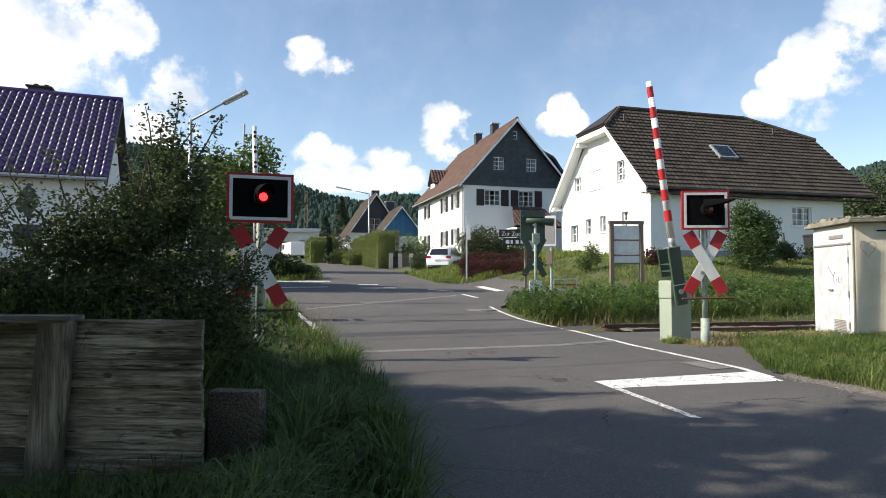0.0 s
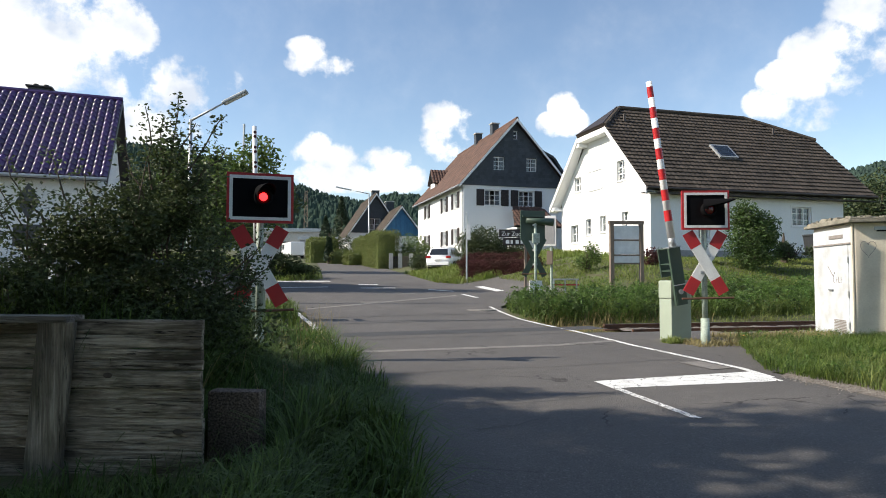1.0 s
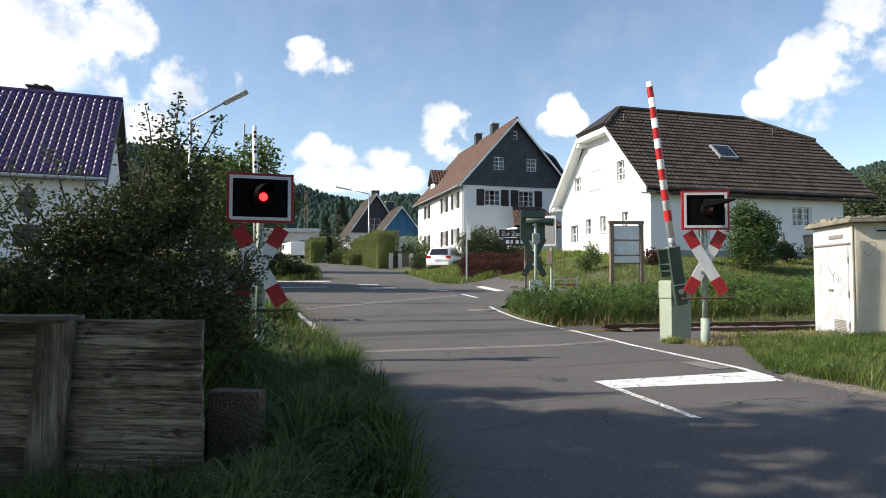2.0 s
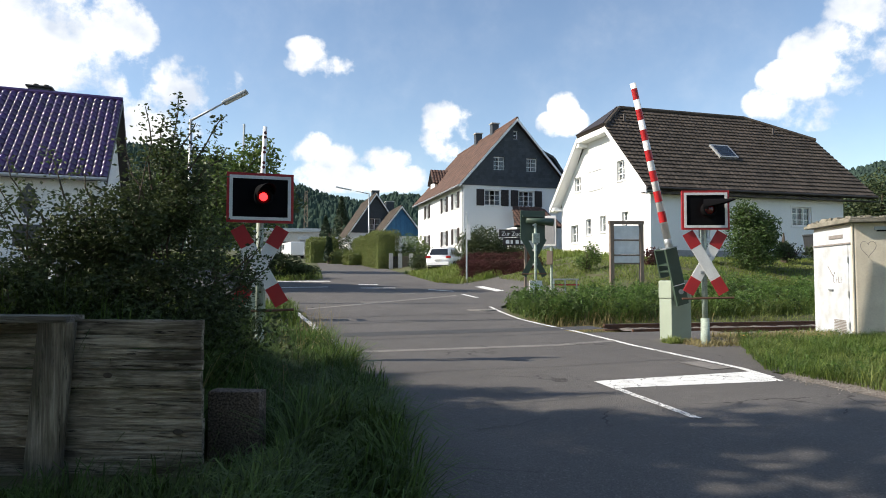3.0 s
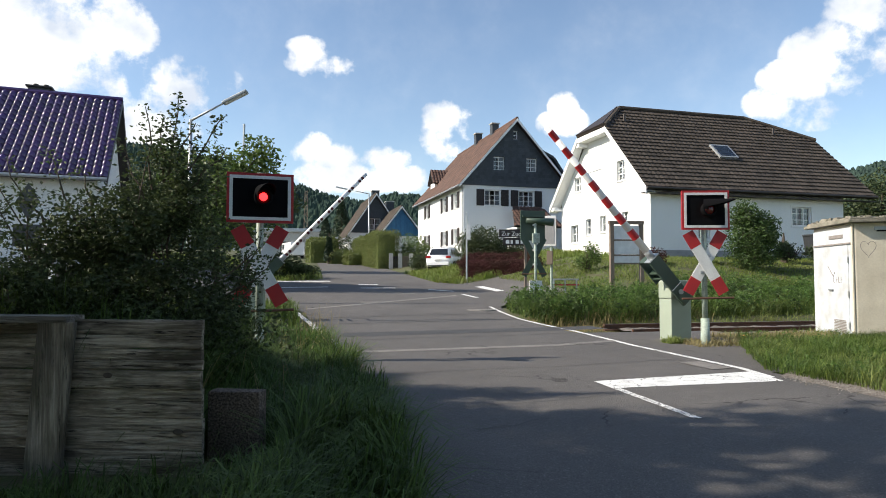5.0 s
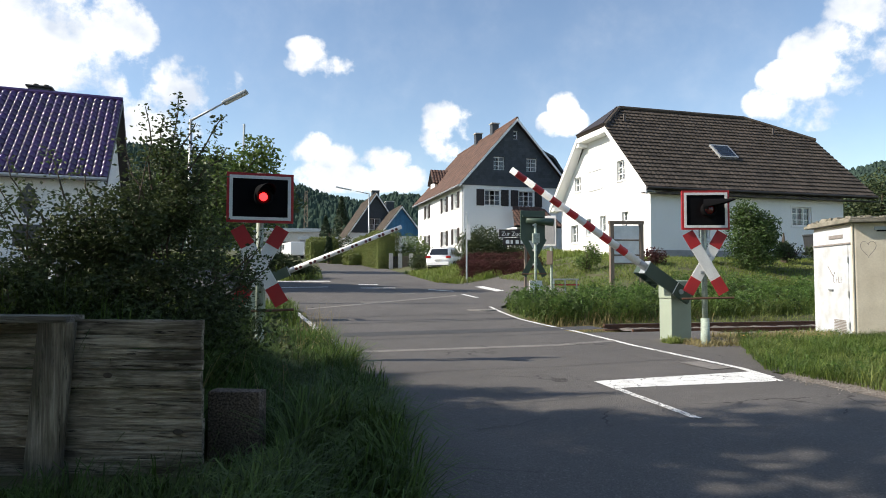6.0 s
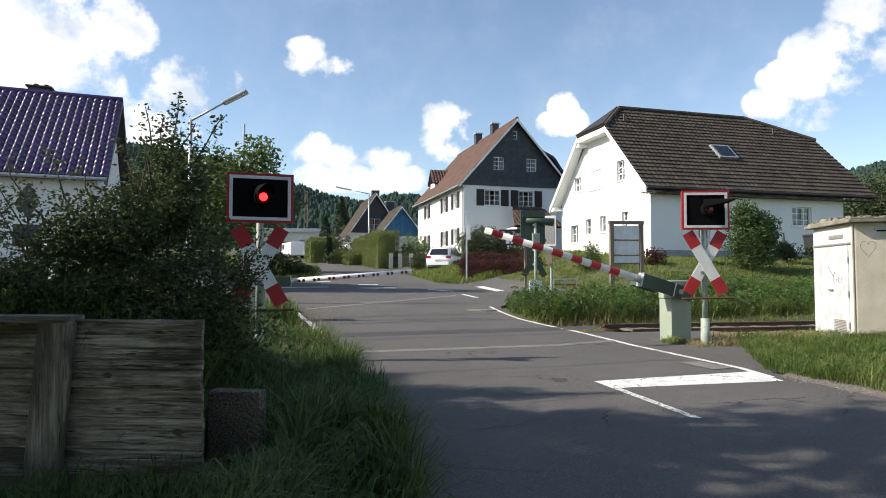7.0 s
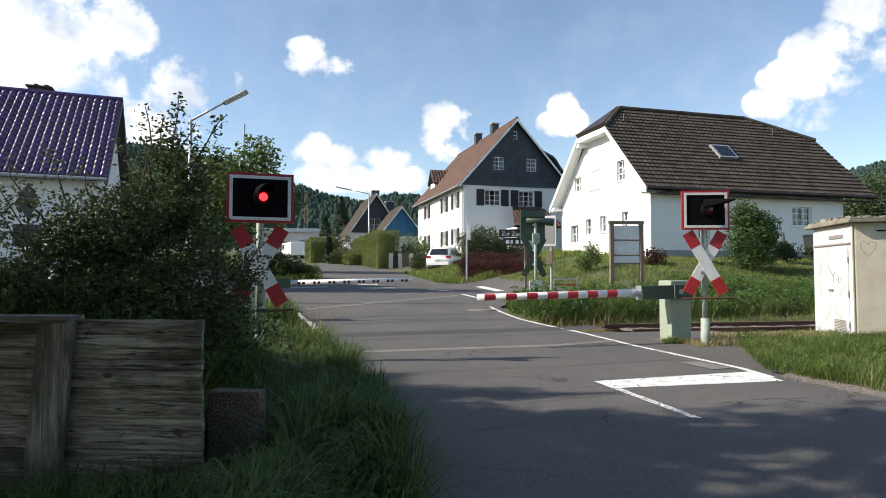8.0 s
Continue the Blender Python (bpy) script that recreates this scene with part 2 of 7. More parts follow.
M = dict(
    asphalt=asphalt_mat("asphalt", (0.142, 0.132, 0.124), (0.098, 0.092, 0.089), (0.175, 0.165, 0.155)),
    asphalt_new=mat("asphalt_new", (0.045, 0.044, 0.045), 0.8, (0.07, 0.069, 0.068), 2, 0.6, 90, 0.5, depth=0.006),
    asphalt_old=asphalt_mat("asphalt_old", (0.27, 0.25, 0.23), (0.17, 0.16, 0.15), (0.36, 0.34, 0.31)),
    paint=paint_mat("road_paint", 0.25),
    paint_thin=paint_mat("worn_road_paint", 0.8),
    soil=mat("soil_and_turf", (0.075, 0.10, 0.03), 0.95, (0.085, 0.065, 0.04), 2.5, 0.9, 25, 0.8, depth=0.03),
    stone=mat("pale_gravel_stone", (0.24, 0.22, 0.20), 0.9, (0.13, 0.12, 0.11), 9, 0.8, 60, 0.2, island=0.4),
    gravel=mat("gravel", (0.22, 0.19, 0.16), 0.95, (0.12, 0.1, 0.085), 12, 0.8, 45, 1.0, depth=0.03),
    rust=mat("rusty_steel", (0.13, 0.06, 0.035), 0.75, (0.07, 0.035, 0.025), 6, 0.8, 60, 0.4),
    railhead=mat("rail_head", (0.28, 0.24, 0.22), 0.4, (0.14, 0.09, 0.07), 5, 0.6, 60, 0.1, metal=0.7),
    white_wall=mat("white_render", (0.80, 0.80, 0.79), 0.9, (0.70, 0.70, 0.69), 0.6, 0.4, 40, 0.25, depth=0.008),
    plinth=mat("grey_plinth", (0.33, 0.33, 0.34), 0.9, None, 2, 0.4, 40, 0.3),
    brown_tile=mat("brown_roof_tile", (0.086, 0.069, 0.056), 0.85, (0.043, 0.037, 0.032), 1.2, 0.8, 12, 0.2, island=0.2, spec=0.2),
    red_tile=mat("red_brown_roof_tile", (0.112, 0.06, 0.043), 0.75, (0.085, 0.048, 0.036), 0.8, 0.8, 12, 0.2, island=0.25),
    purple_tile=mat("glazed_violet_roof_tile", (0.056, 0.020, 0.108), 0.24, (0.036, 0.014, 0.082), 2.0, 0.7, 20, 0.05, island=0.35, spec=0.6, coat=0.3),
    slate=mat("slate_cladding", (0.035, 0.042, 0.05), 0.6, (0.05, 0.058, 0.066), 3.0, 0.8, 20, 0.3, island=0.25),
    blue_boards=mat("blue_boards", (0.05, 0.19, 0.36), 0.7, (0.035, 0.13, 0.26), 1.5, 0.6, 20, 0.3, rnd=0.12, stretch=(1, 1, 0.2)),
    white_paint=mat("white_paint", (0.80, 0.80, 0.79), 0.45, (0.68, 0.68, 0.67), 2, 0.3, 40, 0.1),
    dark_paint=mat("dark_brown_paint", (0.03, 0.022, 0.02), 0.55, None, 3, 0.5, 40, 0.2),
    glass=glass("window_glass"),
    curtain=mat("net_curtain", (0.34, 0.35, 0.36), 0.9, (0.2, 0.21, 0.22), 3, 0.6, 40, 0.1),
    dark_room=mat("dark_room", (0.05, 0.05, 0.055), 0.9),
    galv=mat("galvanised_steel", (0.45, 0.47, 0.48), 0.45, (0.33, 0.35, 0.36), 4, 0.6, 40, 0.1, metal=0.6),
    pole_green=mat("pale_green_pole", (0.36, 0.44, 0.38), 0.6, (0.20, 0.21, 0.17), 7, 0.8, 40, 0.25),
    box_green=mat("grey_green_paint", (0.31, 0.36, 0.285), 0.55, (0.24, 0.28, 0.22), 2.5, 0.6, 50, 0.15),
    dark_green=mat("dark_green_paint", (0.035, 0.065, 0.045), 0.5, (0.06, 0.085, 0.06), 4, 0.6, 50, 0.15),
    sign_red=mat("signal_red", (0.42, 0.02, 0.025), 0.45, (0.30, 0.02, 0.025), 5, 0.6, 50, 0.1),
    sign_white=mat("signal_white", (0.78, 0.78, 0.77), 0.45, (0.55, 0.55, 0.53), 5, 0.5, 50, 0.1),
    sign_black=mat("matt_black", (0.006, 0.006, 0.007), 0.9, (0.011, 0.011, 0.012), 4, 0.5, 50, 0.1, spec=0.05),
    lens_dark=mat("unlit_red_lens", (0.13, 0.008, 0.01), 0.12, None, 6, 0.3, 60, 0.1),
    lens_lit=glow("lit_red_lens", (1.0, 0.03, 0.035), 2.6),
    boom_white=mat("boom_white", (0.80, 0.80, 0.80), 0.4, (0.66, 0.66, 0.64), 4, 0.5, 50, 0.08),
    boom_red=mat("boom_red", (0.50, 0.02, 0.025), 0.4, (0.38, 0.02, 0.02), 4, 0.5, 50, 0.08),
    old_wood=timber_mat("weathered_oak", 0, (0.58, 0.515, 0.41), (0.235, 0.20, 0.15), (0.085, 0.067, 0.048)),
    post_wood=timber_mat("weathered_post", 2, (0.41, 0.375, 0.31), (0.225, 0.20, 0.16), (0.115, 0.10, 0.078)),
    cap_wood=timber_mat("weathered_cap", 0, (0.40, 0.38, 0.33), (0.26, 0.24, 0.20), (0.14, 0.125, 0.10)),
    board_wood=mat("grey_timber", (0.22, 0.17, 0.13), 0.85, (0.13, 0.10, 0.08), 4, 0.7, 30, 0.4, stretch=(5, 5, 0.8)),
    pebble=mat("exposed_aggregate", (0.05, 0.038, 0.03), 0.95, (0.20, 0.165, 0.135), 75, 1.0, 60, 1.0, depth=0.012, spec=0.15),
    concrete=mat("pale_concrete", (0.55, 0.53, 0.49), 0.85, (0.38, 0.36, 0.32), 3, 0.6, 40, 0.3),
    roof_slab=mat("lichened_slab", (0.27, 0.25, 0.20), 0.95, (0.13, 0.12, 0.09), 6, 0.9, 35, 0.8, depth=0.02),
    cream=mat("cream_render", (0.70, 0.635, 0.51), 0.9, (0.52, 0.45, 0.35), 2.2, 0.7, 30, 0.1),
    pale_door=mat("pale_steel_door", (0.60, 0.64, 0.68), 0.5, (0.42, 0.42, 0.41), 3.5, 0.8, 50, 0.1),
    graffiti=mat("graffiti_line", (0.27, 0.24, 0.22), 0.7),
    leaf=mat("bush_leaf", (0.048, 0.068, 0.025), 0.7, (0.076, 0.104, 0.036), 1.5, 0.8, 9, 0, island=0.45, trans=0.3),
    leaf_light=mat("light_leaf", (0.085, 0.14, 0.03), 0.5, (0.12, 0.16, 0.04), 1.5, 0.8, 9, 0, island=0.4, trans=0.35),
    leaf_mid=mat("garden_leaf", (0.045, 0.085, 0.02), 0.6, (0.075, 0.125, 0.03), 1.5, 0.8, 9, 0, island=0.5, trans=0.3),
    leaf_weed=mat("weed_leaf", (0.066, 0.135, 0.022), 0.55, (0.105, 0.175, 0.034), 1.2, 0.8, 9, 0, island=0.45, trans=0.35),
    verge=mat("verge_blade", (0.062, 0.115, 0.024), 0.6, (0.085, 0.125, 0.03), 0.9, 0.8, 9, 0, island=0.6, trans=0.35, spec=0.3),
    leaf_red=mat("barberry_leaf", (0.075, 0.022, 0.024), 0.7, (0.045, 0.035, 0.02), 1.5, 0.7, 9, 0, island=0.25, trans=0.15, spec=0.2),
    hedge=mat("hedge_leaf", (0.115, 0.15, 0.034), 0.6, (0.15, 0.165, 0.045), 1.0, 0.8, 9, 0, island=0.4, trans=0.3),
    needle=mat("spruce_needle", (0.025, 0.05, 0.022), 0.6, (0.04, 0.065, 0.028), 1.0, 0.8, 9, 0, island=0.4, trans=0.1),
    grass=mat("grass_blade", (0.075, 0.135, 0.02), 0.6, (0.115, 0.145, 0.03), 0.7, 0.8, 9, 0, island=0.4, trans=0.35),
    # lighter copy of the grass blade, sunshine mixed into its colour
    lawn=mat("sunlit_blade", (0.15, 0.215, 0.04), 0.65, (0.20, 0.22, 0.06), 0.7, 0.8, 9, 0, island=0.3, trans=0.4),
    straw=mat("dry_grass", (0.30, 0.24, 0.11), 0.7, (0.20, 0.18, 0.07), 0.9, 0.8, 9, 0, island=0.35, trans=0.3),
    bark=mat("bark", (0.09, 0.07, 0.05), 0.9, (0.05, 0.04, 0.03), 6, 0.8, 30, 0.8, stretch=(3, 3, 0.6)),
    # some haze of distance is mixed into this bluish green
    forest=mat("hazy_forest", (0.046, 0.072, 0.056), 1.0, (0.036, 0.056, 0.05), 0.02, 0.9, 0.3, 0, island=0.10, spec=0.0),
    car_white=mat("white_car_paint", (0.80, 0.81, 0.82), 0.25, None, 1, 0.05, 50, 0, coat=0.8),
    car_dark=mat("dark_car_paint", (0.03, 0.035, 0.045), 0.25, None, 1, 0.1, 50, 0, coat=0.8),
    rubber=mat("rubber", (0.02, 0.02, 0.02), 0.85),
    tail_red=mat("tail_lamp", (0.35, 0.02, 0.02), 0.2, None, 5, 0.2, 50, 0),
    car_glass=mat("dark_car_glass", (0.012, 0.014, 0.016), 0.06, None, 5, 0.1, 50, 0, spec=0.8),
    sign_grey=mat("sign_back", (0.07, 0.075, 0.08), 0.6, None, 5, 0.4, 50, 0.1),
    bolt=mat("dark_red_reflector", (0.10, 0.012, 0.015), 0.4, None, 5, 0.3, 50, 0),
    yellow=mat("yellow_plastic", (0.65, 0.38, 0.05), 0.5),
    black_bin=mat("dark_plastic", (0.025, 0.027, 0.03), 0.5),
)


# ---- mesh helpers ----
def obj(name, bm, material, parent=None, label="", smooth=False):
    me = bpy.data.meshes.new(name)
    if isinstance(bm, tuple):
        me.from_pydata(*bm)
    else:
        bmesh.ops.recalc_face_normals(bm, faces=bm.faces)
        bm.to_mesh(me)
        bm.free()
    if smooth:
        me.polygons.foreach_set("use_smooth", [True] * len(me.polygons))
    me.materials.append(M[material])
    ob = new(name, me)
    ob.parent = parent
    return tagged(ob, label)


def part(name, bm, material, parent, label="", smooth=False):
    return obj(name, bm, material, parent, label, smooth)


def thing(name, m, label, category, group=""):
    ob = new(name)
    ob.empty_display_size = 0.2
    ob.matrix_basis = m
    return tagged(ob, label, category, group)


def bx(lo, hi, bevel=0.0, bm=None, m=None):
    bm = bm or bmesh.new()
    c = [(a + b) / 2 for a, b in zip(lo, hi)]
    s = [abs(b - a) for a, b in zip(lo, hi)]
    vs = bmesh.ops.create_cube(bm, size=1, matrix=Matrix.Translation(c) @ Matrix.Diagonal((*s, 1)))["verts"]
    if bevel:
        es = list({e for v in vs for e in v.link_edges})
        vs = bmesh.ops.bevel(bm, geom=es, offset=bevel, segments=2, profile=0.6, affect="EDGES")["verts"]
    if m:
        bmesh.ops.transform(bm, matrix=m, verts=list({v for v in vs}))
    return bm


def tube(p, q, r0, r1=None, seg=12, bm=None, caps=True):
    bm = bm or bmesh.new()
    p, q = Vector(p), Vector(q)
    d = q - p
    m = Matrix.Translation((p + q) / 2) @ d.to_track_quat("Z", "Y").to_matrix().to_4x4()
    bmesh.ops.create_cone(bm, cap_ends=caps, segments=seg, radius1=r0, radius2=r0 if r1 is None else r1, depth=d.length, matrix=m)
    return bm


def poly(points, thick, bm=None):
    """A flat polygon given by its corners, made solid along its normal."""
    bm = bm or bmesh.new()
    vs = [bm.verts.new(p) for p in points]
    f = bm.faces.new(vs)
    f.normal_update()
    n = f.normal * thick
    r = bmesh.ops.extrude_face_region(bm, geom=[f])
    bmesh.ops.translate(bm, vec=n, verts=[v for v in r["geom"] if isinstance(v, bmesh.types.BMVert)])
    return bm


def clip(pts, profile):
    """The part of the convex polygon pts inside the convex polygon profile (both counter-clockwise)."""
    for i in range(len(profile)):
        (ax, ay), (bx_, by_) = profile[i - 1], profile[i]
        side = lambda p: (bx_ - ax) * (p[1] - ay) - (by_ - ay) * (p[0] - ax)
        res = []
        for j in range(len(pts)):
            p, q = pts[j - 1], pts[j]
            sp, sq = side(p), side(q)
            if (sp < 0) != (sq < 0):
                k = sp / (sp - sq)
                res.append((p[0] + k * (q[0] - p[0]), p[1] + k * (q[1] - p[1])))
            if sq >= 0:
                res.append(q)
        pts = res
        if len(pts) < 3:
            return []
    return pts


def wall(profile, holes, place, thick=0.3):
    """A wall of that outline (s along, z up) with rectangular openings cut through; place(s, z, depth) gives the point."""
    xs = sorted({round(p[0], 4) for p in profile} | {h[i] for h in holes for i in (0, 1)})
    zs = sorted({round(p[1], 4) for p in profile} | {h[i] for h in holes for i in (2, 3)})
    bm = bmesh.new()
    for x0, x1 in zip(xs, xs[1:]):
        for z0, z1 in zip(zs, zs[1:]):
            if any(h[0] - 1e-4 <= x0 and x1 <= h[1] + 1e-4 and h[2] - 1e-4 <= z0 and z1 <= h[3] + 1e-4 for h in holes):
                continue
            c = clip([(x0, z0), (x1, z0), (x1, z1), (x0, z1)], profile)
            if len(c) < 3:
                continue
            a = [bm.verts.new(place(s, z, 0)) for s, z in c]
            b = [bm.verts.new(place(s, z, thick)) for s, z in c]
            bm.faces.new(a)
            bm.faces.new(b[::-1])
            for i in range(len(c)):
                bm.faces.new((a[i - 1], b[i - 1], b[i], a[i]))
    bmesh.ops.remove_doubles(bm, verts=bm.verts, dist=0.0005)
    inner = [f for f in bm.faces if any(g is not f and set(g.verts) == set(f.verts) for g in f.verts[0].link_faces)]
    bmesh.ops.delete(bm, geom=inner, context="FACES")
    return bm


def slab(bm, place, s0, s1, z0, z1, d0, d1):
    vs = [bm.verts.new(place(s, z, d)) for d in (d0, d1) for s, z in ((s0, z0), (s1, z0), (s1, z1), (s0, z1))]
    for f in ((0, 1, 2, 3), (7, 6, 5, 4), (0, 4, 5, 1), (1, 5, 6, 2), (2, 6, 7, 3), (3, 7, 4, 0)):
        bm.faces.new([vs[i] for i in f])
    return bm


def window(house, place, hole, nx=2, nz=2, frame_mat="white_paint", sill=True, shutters="", surround=0.0, curtain=True, deep=0.12):
    """A window in its opening: frame, glazing bars, pane, curtain, sill, shutters."""
    s0, s1, z0, z1 = hole
    bm, b = bmesh.new(), 0.07
    for r in ((s0, s1, z0, z0 + b), (s0, s1, z1 - b, z1), (s0, s0 + b, z0 + b, z1 - b), (s1 - b, s1, z0 + b, z1 - b)):
        slab(bm, place, *r, deep - 0.02, deep + 0.05)
    w = part("window", bm, frame_mat, house)
    bars = bmesh.new()
    for i in range(1, nx):
        c = s0 + (s1 - s0) * i / nx
        slab(bars, place, c - 0.03, c + 0.03, z0 + b, z1 - b, deep - 0.005, deep + 0.04)
    for i in range(1, nz):
        c = z0 + (z1 - z0) * i / nz
        slab(bars, place, s0 + b, s1 - b, c - 0.02, c + 0.02, deep, deep + 0.035)
    if nx + nz > 2:
        part("glazing_bar", bars, frame_mat, w)
    part("pane", slab(bmesh.new(), place, s0 + b, s1 - b, z0 + b, z1 - b, deep + 0.015, deep + 0.021), "glass", w).visible_shadow = False
    if curtain:
        cb = bmesh.new()
        n = 14
        for k in (0, 1):
            e0, e1 = (s0 + 0.02, s0 + (s1 - s0) * 0.36) if k == 0 else (s1 - (s1 - s0) * 0.36, s1 - 0.02)
            for i in range(n):
                a0, a1 = e0 + (e1 - e0) * i / n, e0 + (e1 - e0) * (i + 1) / n
                slab(cb, place, a0, a1, z0 + 0.02, z1 - 0.02, 0.22 + 0.012 * (i % 2), 0.226 + 0.012 * (i % 2))
        part("curtain", cb, "curtain", w)
    if sill:
        part("sill", slab(bmesh.new(), place, s0 - 0.08, s1 + 0.08, z0 - 0.07, z0 - 0.002, -0.06, deep), "white_paint", w)
    if surround:
        sb, g = bmesh.new(), surround
        for r in ((s0 - g, s1 + g, z1, z1 + g), (s0 - g, s0, z0 - g, z1), (s1, s1 + g, z0 - g, z1), (s0, s1, z0 - g, z0 - 0.075)):
            slab(sb, place, *r, -0.025, 0.004)
        part("surround", sb, "white_paint", w)
    for side in shutters:
        e = s0 - 0.04 - (s1 - s0) * 0.48 if side == "l" else s1 + 0.04
        sh = bmesh.new()
        wd = (s1 - s0) * 0.48
        slab(sh, place, e, e + wd, z0 - 0.03, z1 + 0.03, -0.055, -0.02)
        for i in range(14):
            zc = z0 + 0.05 + (z1 - z0 - 0.1) * i / 13
            slab(sh, place, e + 0.06, e + wd - 0.06, zc - 0.02, zc + 0.02, -0.07, -0.054)
        part("shutter", sh, "dark_paint", w, "dark brown louvred shutter")
    return w


def tiles(p, eu, ev, inside, nu, nv, tw, tl, lift=0.05, course=0.028):
    """Courses of curved roof tiles on the slope from p along eu (across) and ev (up); inside(s, t) tells where the roof reaches."""
    p, eu, ev = Vector(p), Vector(eu).normalized(), Vector(ev).normalized()
    nn = eu.cross(ev).normalized()
    verts, faces = [], []
    prof = [(0, 0.0), (0.25, 0.75), (0.5, 1.0), (0.75, 0.55), (1.0, 0.0)]
    for j in range(nv):
        for i in range(nu):
            s, t = i * tw, j * tl
            if not inside(s + tw / 2, t + tl / 2):
                continue
            k = len(verts)
            for tt, h in ((t - 0.03, course), (t + tl, 0.004)):
                for a, hh in prof:
                    verts.append(p + eu * (s + a * tw) + ev * tt + nn * (h + hh * lift))
            for q in range(4):
                faces.append((k + q, k + q + 1, k + 6 + q, k + 5 + q))
            for a, hh in prof:
                verts.append(p + eu * (s + a * tw) + ev * (t - 0.03) + nn * (hh * lift))
            for q in range(4):
                faces.append((k + 10 + q, k + 11 + q, k + q + 1, k + q))
    return verts, [], faces


# ---- ground and road; u runs across the road, v along it ----
TURN = 15.7
CU, SU = math.cos(radians(TURN)), math.sin(radians(TURN))


def xy(u, v):
    return CU * u - SU * v, SU * u + CU * v


def uv(x, y):
    return CU * x + SU * y, -SU * x + CU * y


def step(a, b, x):
    t = max(0.0, min(1.0, (x - a) / (b - a)))
    return t * t * (3 - 2 * t)


def road_z(v):
    k = min(v, 110) - 16
    return 0.026 * (k + math.sqrt(k * k + 9)) - 0.0045


def left_edge(v):
    return float(np.interp(v, [-40, 3.3, 5.2, 18, 20, 33, 35, 47, 71, 110], [0.80, 0.80, 0.98, 0.98, 0.5, 0.5, 2.9, 3.7, 5.0, 7.0]))


def right_edge(v):
    return float(np.interp(v, [-40, 5.5, 13, 16, 19, 20.5, 22.5, 30, 32, 45, 70, 110], [5.95, 5.95, 6.15, 6.45, 7.3, 8.4, 9.6, 9.6, 8.5, 9.0, 10.0, 12.0]))


TA = radians(11.2)
TRACK = (7.47, 14.45)


def ground_z(x, y):
    u, v = uv(x, y)
    z = road_z(v) + 1.5 * step(15.5, 26, v) * step(9, 17, u) + 0.8 * step(0, -4, u) * step(17, 24, v)
    z += 0.22 * step(0.4, -0.8, u) * step(4.6, 6.5, v) * (1 - step(10.5, 12, v))         # verge bank by the left edge
    tx, ty = x - TRACK[0], y - TRACK[1]
    off = -math.sin(TA) * tx + math.cos(TA) * ty
    if u > right_edge(v) or u < left_edge(v):
        z -= 0.24 * step(2.6, 1.7, abs(off - 0.717)) * step(0.0, 0.6, max(u - right_edge(v), left_edge(v) - u))
    return z


def ground_mesh():
    xs = sorted({round(a, 2) for a in [*np.arange(-24, 34, 0.6), *np.geomspace(34, 3000, 26), *(-np.geomspace(24, 3000, 28))]})
    ys = sorted({round(a, 2) for a in [*np.arange(-12, 64, 0.6), *np.geomspace(64, 3500, 26), *(-np.geomspace(12, 600, 10))]})
    vs, fs = [], []
    for y in ys:
        for x in xs:
            u, v = uv(x, y)
            z = ground_z(x, y)
            on = -12 < v < 110 and left_edge(v) + 0.1 < u < right_edge(v) - 0.1
            on = on or 5.7 < u < 6.5 + (v - 6.4) * 0.44 and 6.2 < v < 11.4 or 5.7 < u < 6.6 and v < 6.7
            side = 22.5 < v < 30.5 and 5 < u < 11.5 or 20.5 < v < 33 and u < 3
            z += -0.12 if on or side else 0.03 * noise.noise((x * 0.9, y * 0.9, 0)) - 0.015
            vs.append((x, y, z))
    n = len(xs)
    for j in range(len(ys) - 1):
        for i in range(n - 1):
            fs.append((j * n + i, j * n + i + 1, j * n + n + i + 1, j * n + n + i))
    return vs, [], fs


tagged(obj("ground", ground_mesh(), "soil", smooth=True), "grassy village ground with bare soil", "ground", kind="structure")


def strip(rows, lift=0.0, wide=8):
    """A sheet along rows of (v, u0, u1) that lies on the road."""
    vs, fs = [], []
    for v, u0, u1 in rows:
        for i in range(wide + 1):
            u = u0 + (u1 - u0) * i / wide
            x, y = xy(u, v)
            vs.append((x, y, ground_z(x, y) * 0 + road_z(v) + lift + (1.5 * step(15.5, 26, v) * step(9, 17, u) + 0.8 * step(0, -4, u) * step(17, 24, v))))
    n = wide + 1
    for j in range(len(rows) - 1):
        for i in range(wide):
            fs.append((j * n + i, j * n + i + 1, j * n + n + i + 1, j * n + n + i))
    return vs, [], fs


tagged(obj("road", strip([(v, left_edge(v), right_edge(v)) for v in np.arange(-14, 100, 0.5)]), "asphalt", smooth=True), "worn grey asphalt village road over the crossing", "road", kind="structure")
tagged(obj("side_road", strip([(v, 5.5, 11.6) for v in np.arange(22.5, 30.6, 0.5)], -0.006, 12), "asphalt", smooth=True), "grey asphalt side road", "road", kind="structure")
tagged(obj("side_road", strip([(v, -50, 2.0) for v in np.arange(20.5, 33.1, 0.5)], -0.006, 60), "asphalt", smooth=True), "grey asphalt side road", "road", kind="structure")


